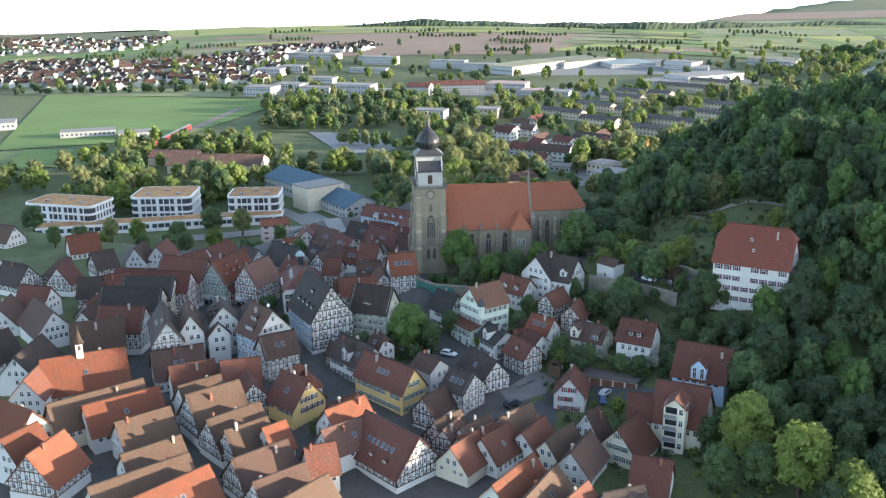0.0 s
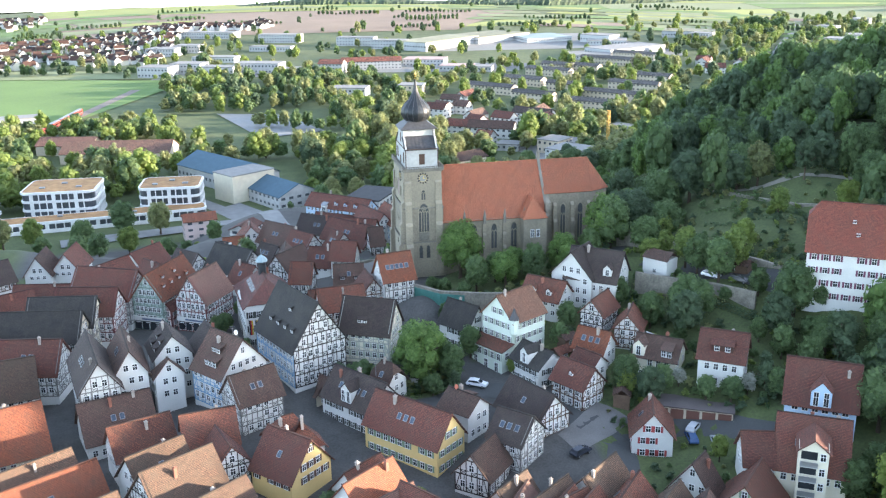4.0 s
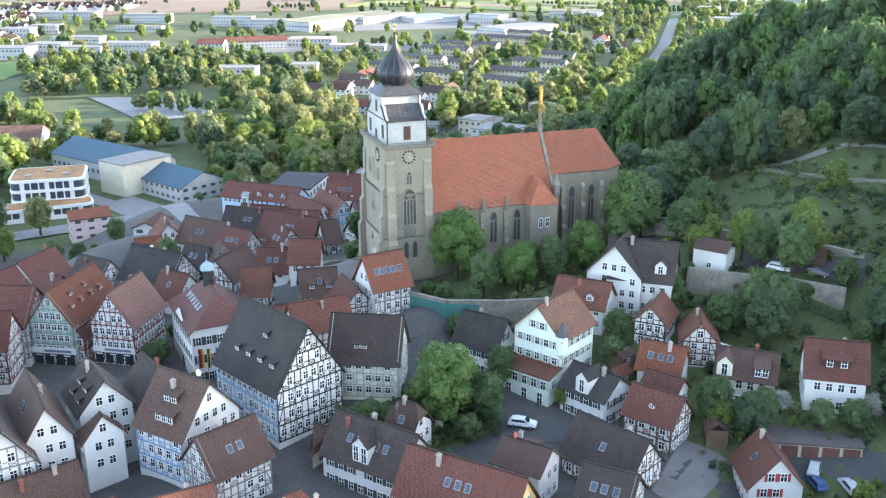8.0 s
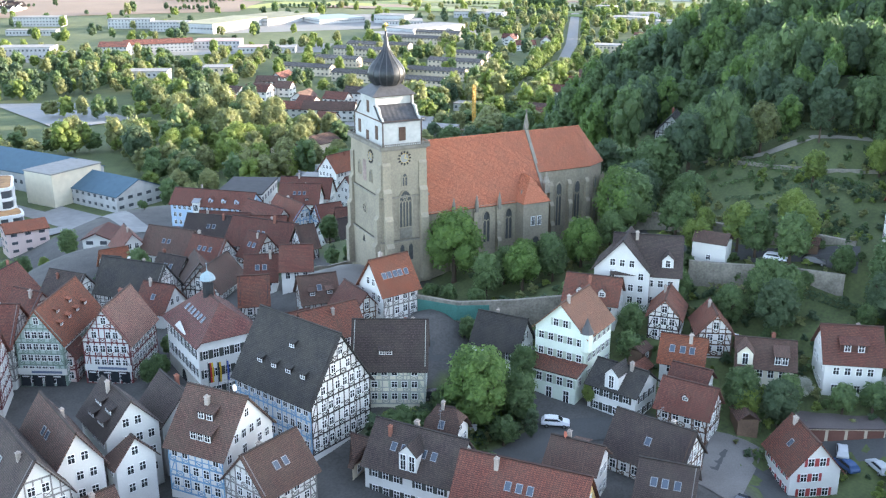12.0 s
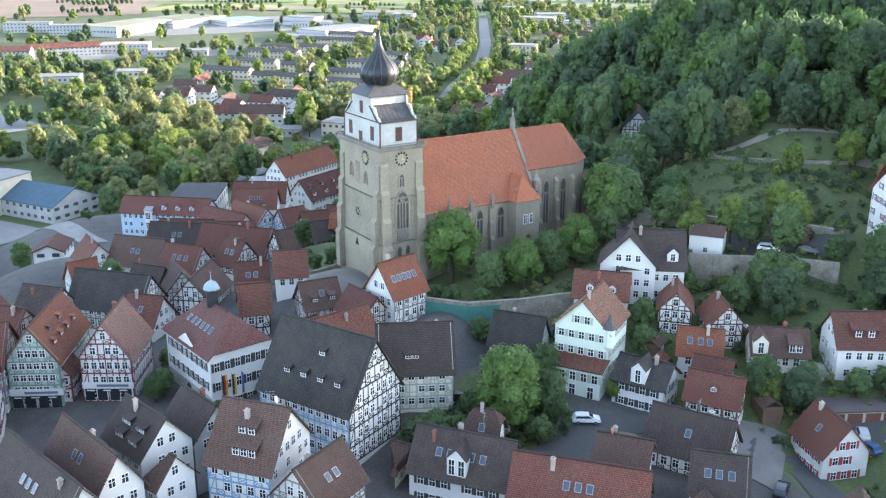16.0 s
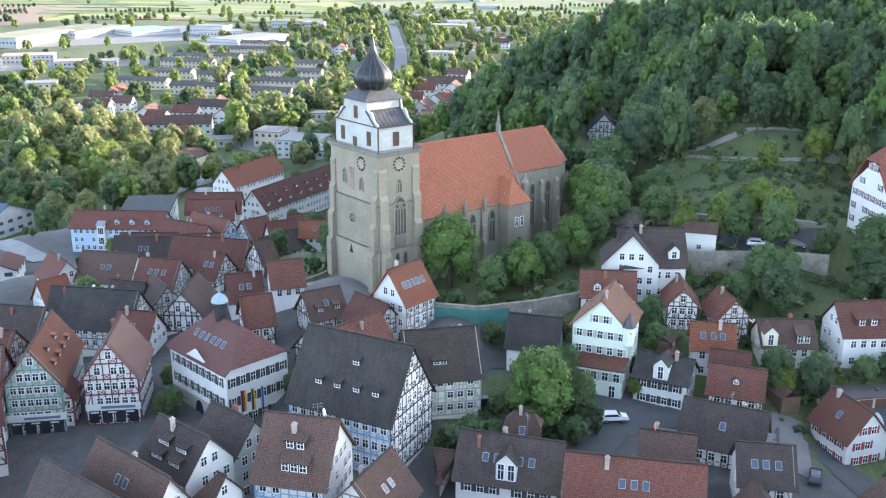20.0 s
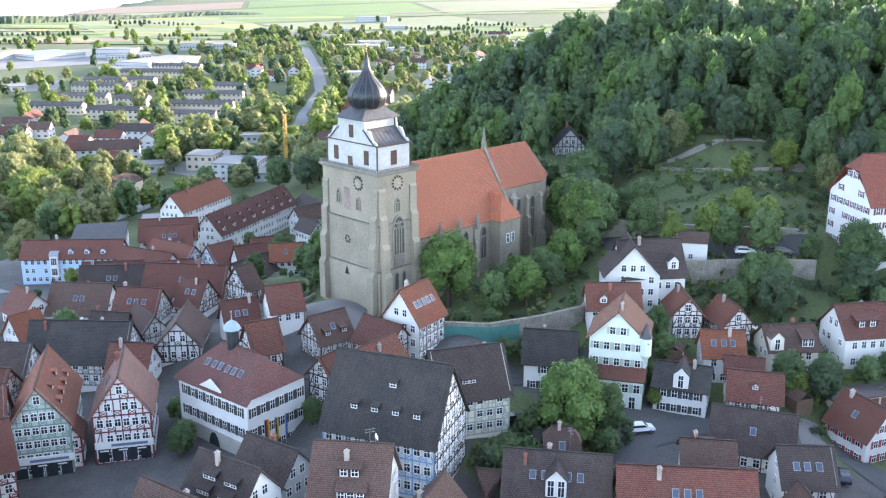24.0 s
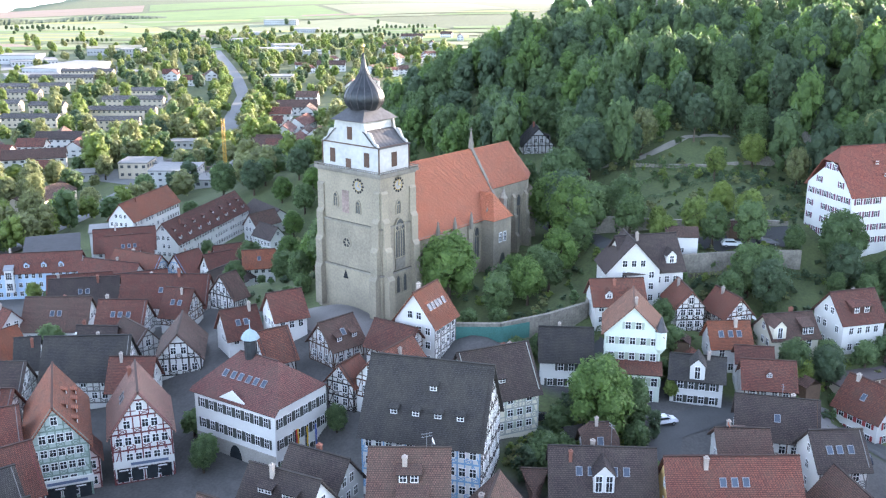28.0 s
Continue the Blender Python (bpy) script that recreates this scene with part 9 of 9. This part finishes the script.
def mint_annexe():
    """Terrace storey before the gable of the pale green house, and its corner oriel."""
    e = mint_house
    x0, x1, y0, y1 = -8.4, -4.9, -4.7, 4.7
    part("annexe_wall", box(bmesh.new(), x0, x1, y0, y1, -2, 5.4), WALL["mint"], e)
    bm = bmesh.new()
    slab(bm, [(x0 - 0.4, y1 + 0.4, 5.3), (x0 - 0.4, y0 - 0.4, 5.3), (x1, y0 - 0.4, 6.3), (x1, y1 + 0.4, 6.3)], 0.18)
    part("annexe_roof", bm, ROOF["rust"], e, "faded red lean-to roof")
    for z, n, h in ((3.2, 5, 1.4), (0.4, 3, 2.0)):
        for i in range(n):
            y = y0 + (y1 - y0) * (i + 0.5) / n
            put_window(e, pose(x0 - 0.02, y, z, 0, 0, -90), 0.95, h, "sage" if n == 5 else "")
    for i in range(1):
        put_window(e, pose(x0 + 1.5 + 2.4 * i, y0 - 0.02, 3.2), 0.9, 1.4)
    bm = lathe(bmesh.new(), [(0.3, 7.6), (1.0, 8.6), (1.0, 11.6), (1.15, 11.7)], 8, (-4.6, -4.6))
    part("oriel", bm, WALL["mint"], e, "round corner oriel")
    part("oriel_roof", lathe(bmesh.new(), [(1.2, 11.7), (0.7, 12.6), (0.1, 14.2)], 8, (-4.6, -4.6)), LEAD, e, "pointed lead roof")


mint_annexe()


# ---- sun sail over a terrace ----
sail = thing("sun_sail", pose(34.6, -65.4, ground_at(34.6, -65.4), 0, 0, 25), "white triangular sun sail on two poles", "sun sail")
part("cloth", slab(bmesh.new(), [(-1.9, -1.0, 2.5), (1.9, -0.8, 2.2), (0.2, 1.6, 3.2)], 0.03), WHITE_PAINT, sail)
for x, y, z in ((-1.9, -1.0, 2.6), (1.9, -0.8, 2.3), (0.2, 1.6, 3.3)):
    part("pole", lathe(bmesh.new(), [(0.05, -0.3), (0.05, z)], 8, (x, y)), METAL, sail)


# ---- building site in the valley: scaffold and crane ----
def crane(x, y):
    z = ground_at(x, y)
    e = thing("tower_crane", pose(x, y, z, 0, 0, 30), "yellow lattice tower crane folded on a building site", "crane")
    bm = bmesh.new()
    for sx in (-0.6, 0.6):
        for sy in (-0.6, 0.6):
            box(bm, sx - 0.1, sx + 0.1, sy - 0.1, sy + 0.1, -1, 29.5)
    for i in range(19):
        s = 1 if i % 2 else -1
        for sy in (-0.6, 0.6):
            bar(bm, (-0.6 * s, sy, i * 1.5), (0.6 * s, sy, i * 1.5 + 1.5), 0.12, 0.12, (0, 1, 0))
            bar(bm, (sy, -0.6 * s, i * 1.5), (sy, 0.6 * s, i * 1.5 + 1.5), 0.12, 0.12, (1, 0, 0))
    part("mast", bm, material("crane_yellow", (0.55, 0.33, 0.06), 0.6, 0.1), e)
    part("ballast", box(bmesh.new(), -1.6, 1.6, -1.6, 1.6, -1, 1.2), WALL["grey"], e)


crane(159, 221)


def scaffold(x, y, turn, L, H):
    e = thing("scaffold", pose(x, y, ground_at(x, y), 0, 0, turn), "steel scaffold beside a concrete building shell", "scaffold")
    for i in range(int(L / 2.5) + 1):
        part("standard", box(bmesh.new(), i * 2.5 - 0.08, i * 2.5 + 0.08, -0.08, 0.08, -0.5, H), METAL, e)
    for k in range(int(H / 2.2)):
        part("deck", box(bmesh.new(), -0.2, L + 0.2, -0.6, 0.6, 2.1 + k * 2.2, 2.2 + k * 2.2), WOOD, e)


scaffold(150, 224, -54, 10, 10)


# ---- small roof things ----
def aerial(x, y, z, turn):
    e = thing("tv_aerial", pose(x, y, z, 0, 0, turn), "thin metal television aerial on a roof", "aerial", "roof aerials")
    part("mast", lathe(bmesh.new(), [(0.04, -1.0), (0.03, 2.2)], 6), METAL, e)
    for k, zz in enumerate((2.1, 1.7)):
        part("boom", box(bmesh.new(), -0.7, 0.7, -0.02, 0.02, zz, zz + 0.04), METAL, e)
        for i in range(2):
            part("rod", box(bmesh.new(), -0.5 + i * 0.9, -0.47 + i * 0.9, -0.25, 0.25, zz + 0.04, zz + 0.07), METAL, e)


aerial(1.8, -81.2, 0.8, 20)
aerial(-52.5, -53.5, 7.0, -30)
aerial(-26.0, -66.0, 1.1, 60)


def dish(x, y, z, turn, colour):
    e = thing("satellite_dish", pose(x, y, z, 0, 0, turn), "round satellite dish on a roof", "dish", "satellite dishes")
    part("bowl", lathe(bmesh.new(), [(0.02, 0.0), (0.3, 0.05), (0.48, 0.16), (0.5, 0.17)], 16), colour, e).rotation_euler = (radians(70), 0, 0)
    part("bracket", box(bmesh.new(), -0.03, 0.03, 0.0, 0.06, -1.0, 0.05), METAL, e)


dish(-52.0, -54.0, 8.0, 40, WHITE_PAINT)
dish(-13.0, -78.0, 1.4, 30, material("rust_dish", (0.40, 0.12, 0.07), 0.6, 0.1))
dish(-48.0, 27.0, 2.4, 200, WHITE_PAINT)


def balcony_bay():
    """Gabled bay with four stacked balconies on the front of the cream apartment house."""
    e = balcony_house
    y0, y1 = -9.0, -5.6
    part("bay_wall", box(bmesh.new(), -2.4, 2.4, y0, y1, -2.5, 11.4), WALL["cream"], e)
    for s in (-1, 1):
        bm = bmesh.new()
        p = [(s * 2.9, y0 - 0.4, 10.9), (s * 2.9, y1 + 3.2, 10.9), (0, y1 + 3.2, 13.4), (0, y0 - 0.4, 13.4)]
        slab(bm, p if s > 0 else [p[1], p[0], p[3], p[2]], 0.16)
        part("bay_roof", bm, ROOF["red"], e)
    bm = bmesh.new()
    bm.faces.new([bm.verts.new(p) for p in ((-2.4, y0, 11.4), (2.4, y0, 11.4), (0, y0, 13.2))])
    part("bay_gable", bm, WALL["cream"], e)
    for k in range(4):
        z = 0.3 + k * 2.8
        part("balcony_recess", box(bmesh.new(), -2.0, 0.6, y0 - 0.03, y0 + 0.02, z + 0.9, z + 2.4), GLASS, e)
        b = part("balcony", box(bmesh.new(), -2.1, 0.7, y0 - 1.1, y0, z - 0.12, z + 0.04), WALL["grey"], e)
        part("railing", box(bmesh.new(), -2.1, 0.7, y0 - 1.1, y0 - 1.04, z + 0.04, z + 0.95), METAL, b)
        put_window(e, pose(1.5, y0 - 0.02, z + 0.9), 0.8, 1.3)


balcony_bay()
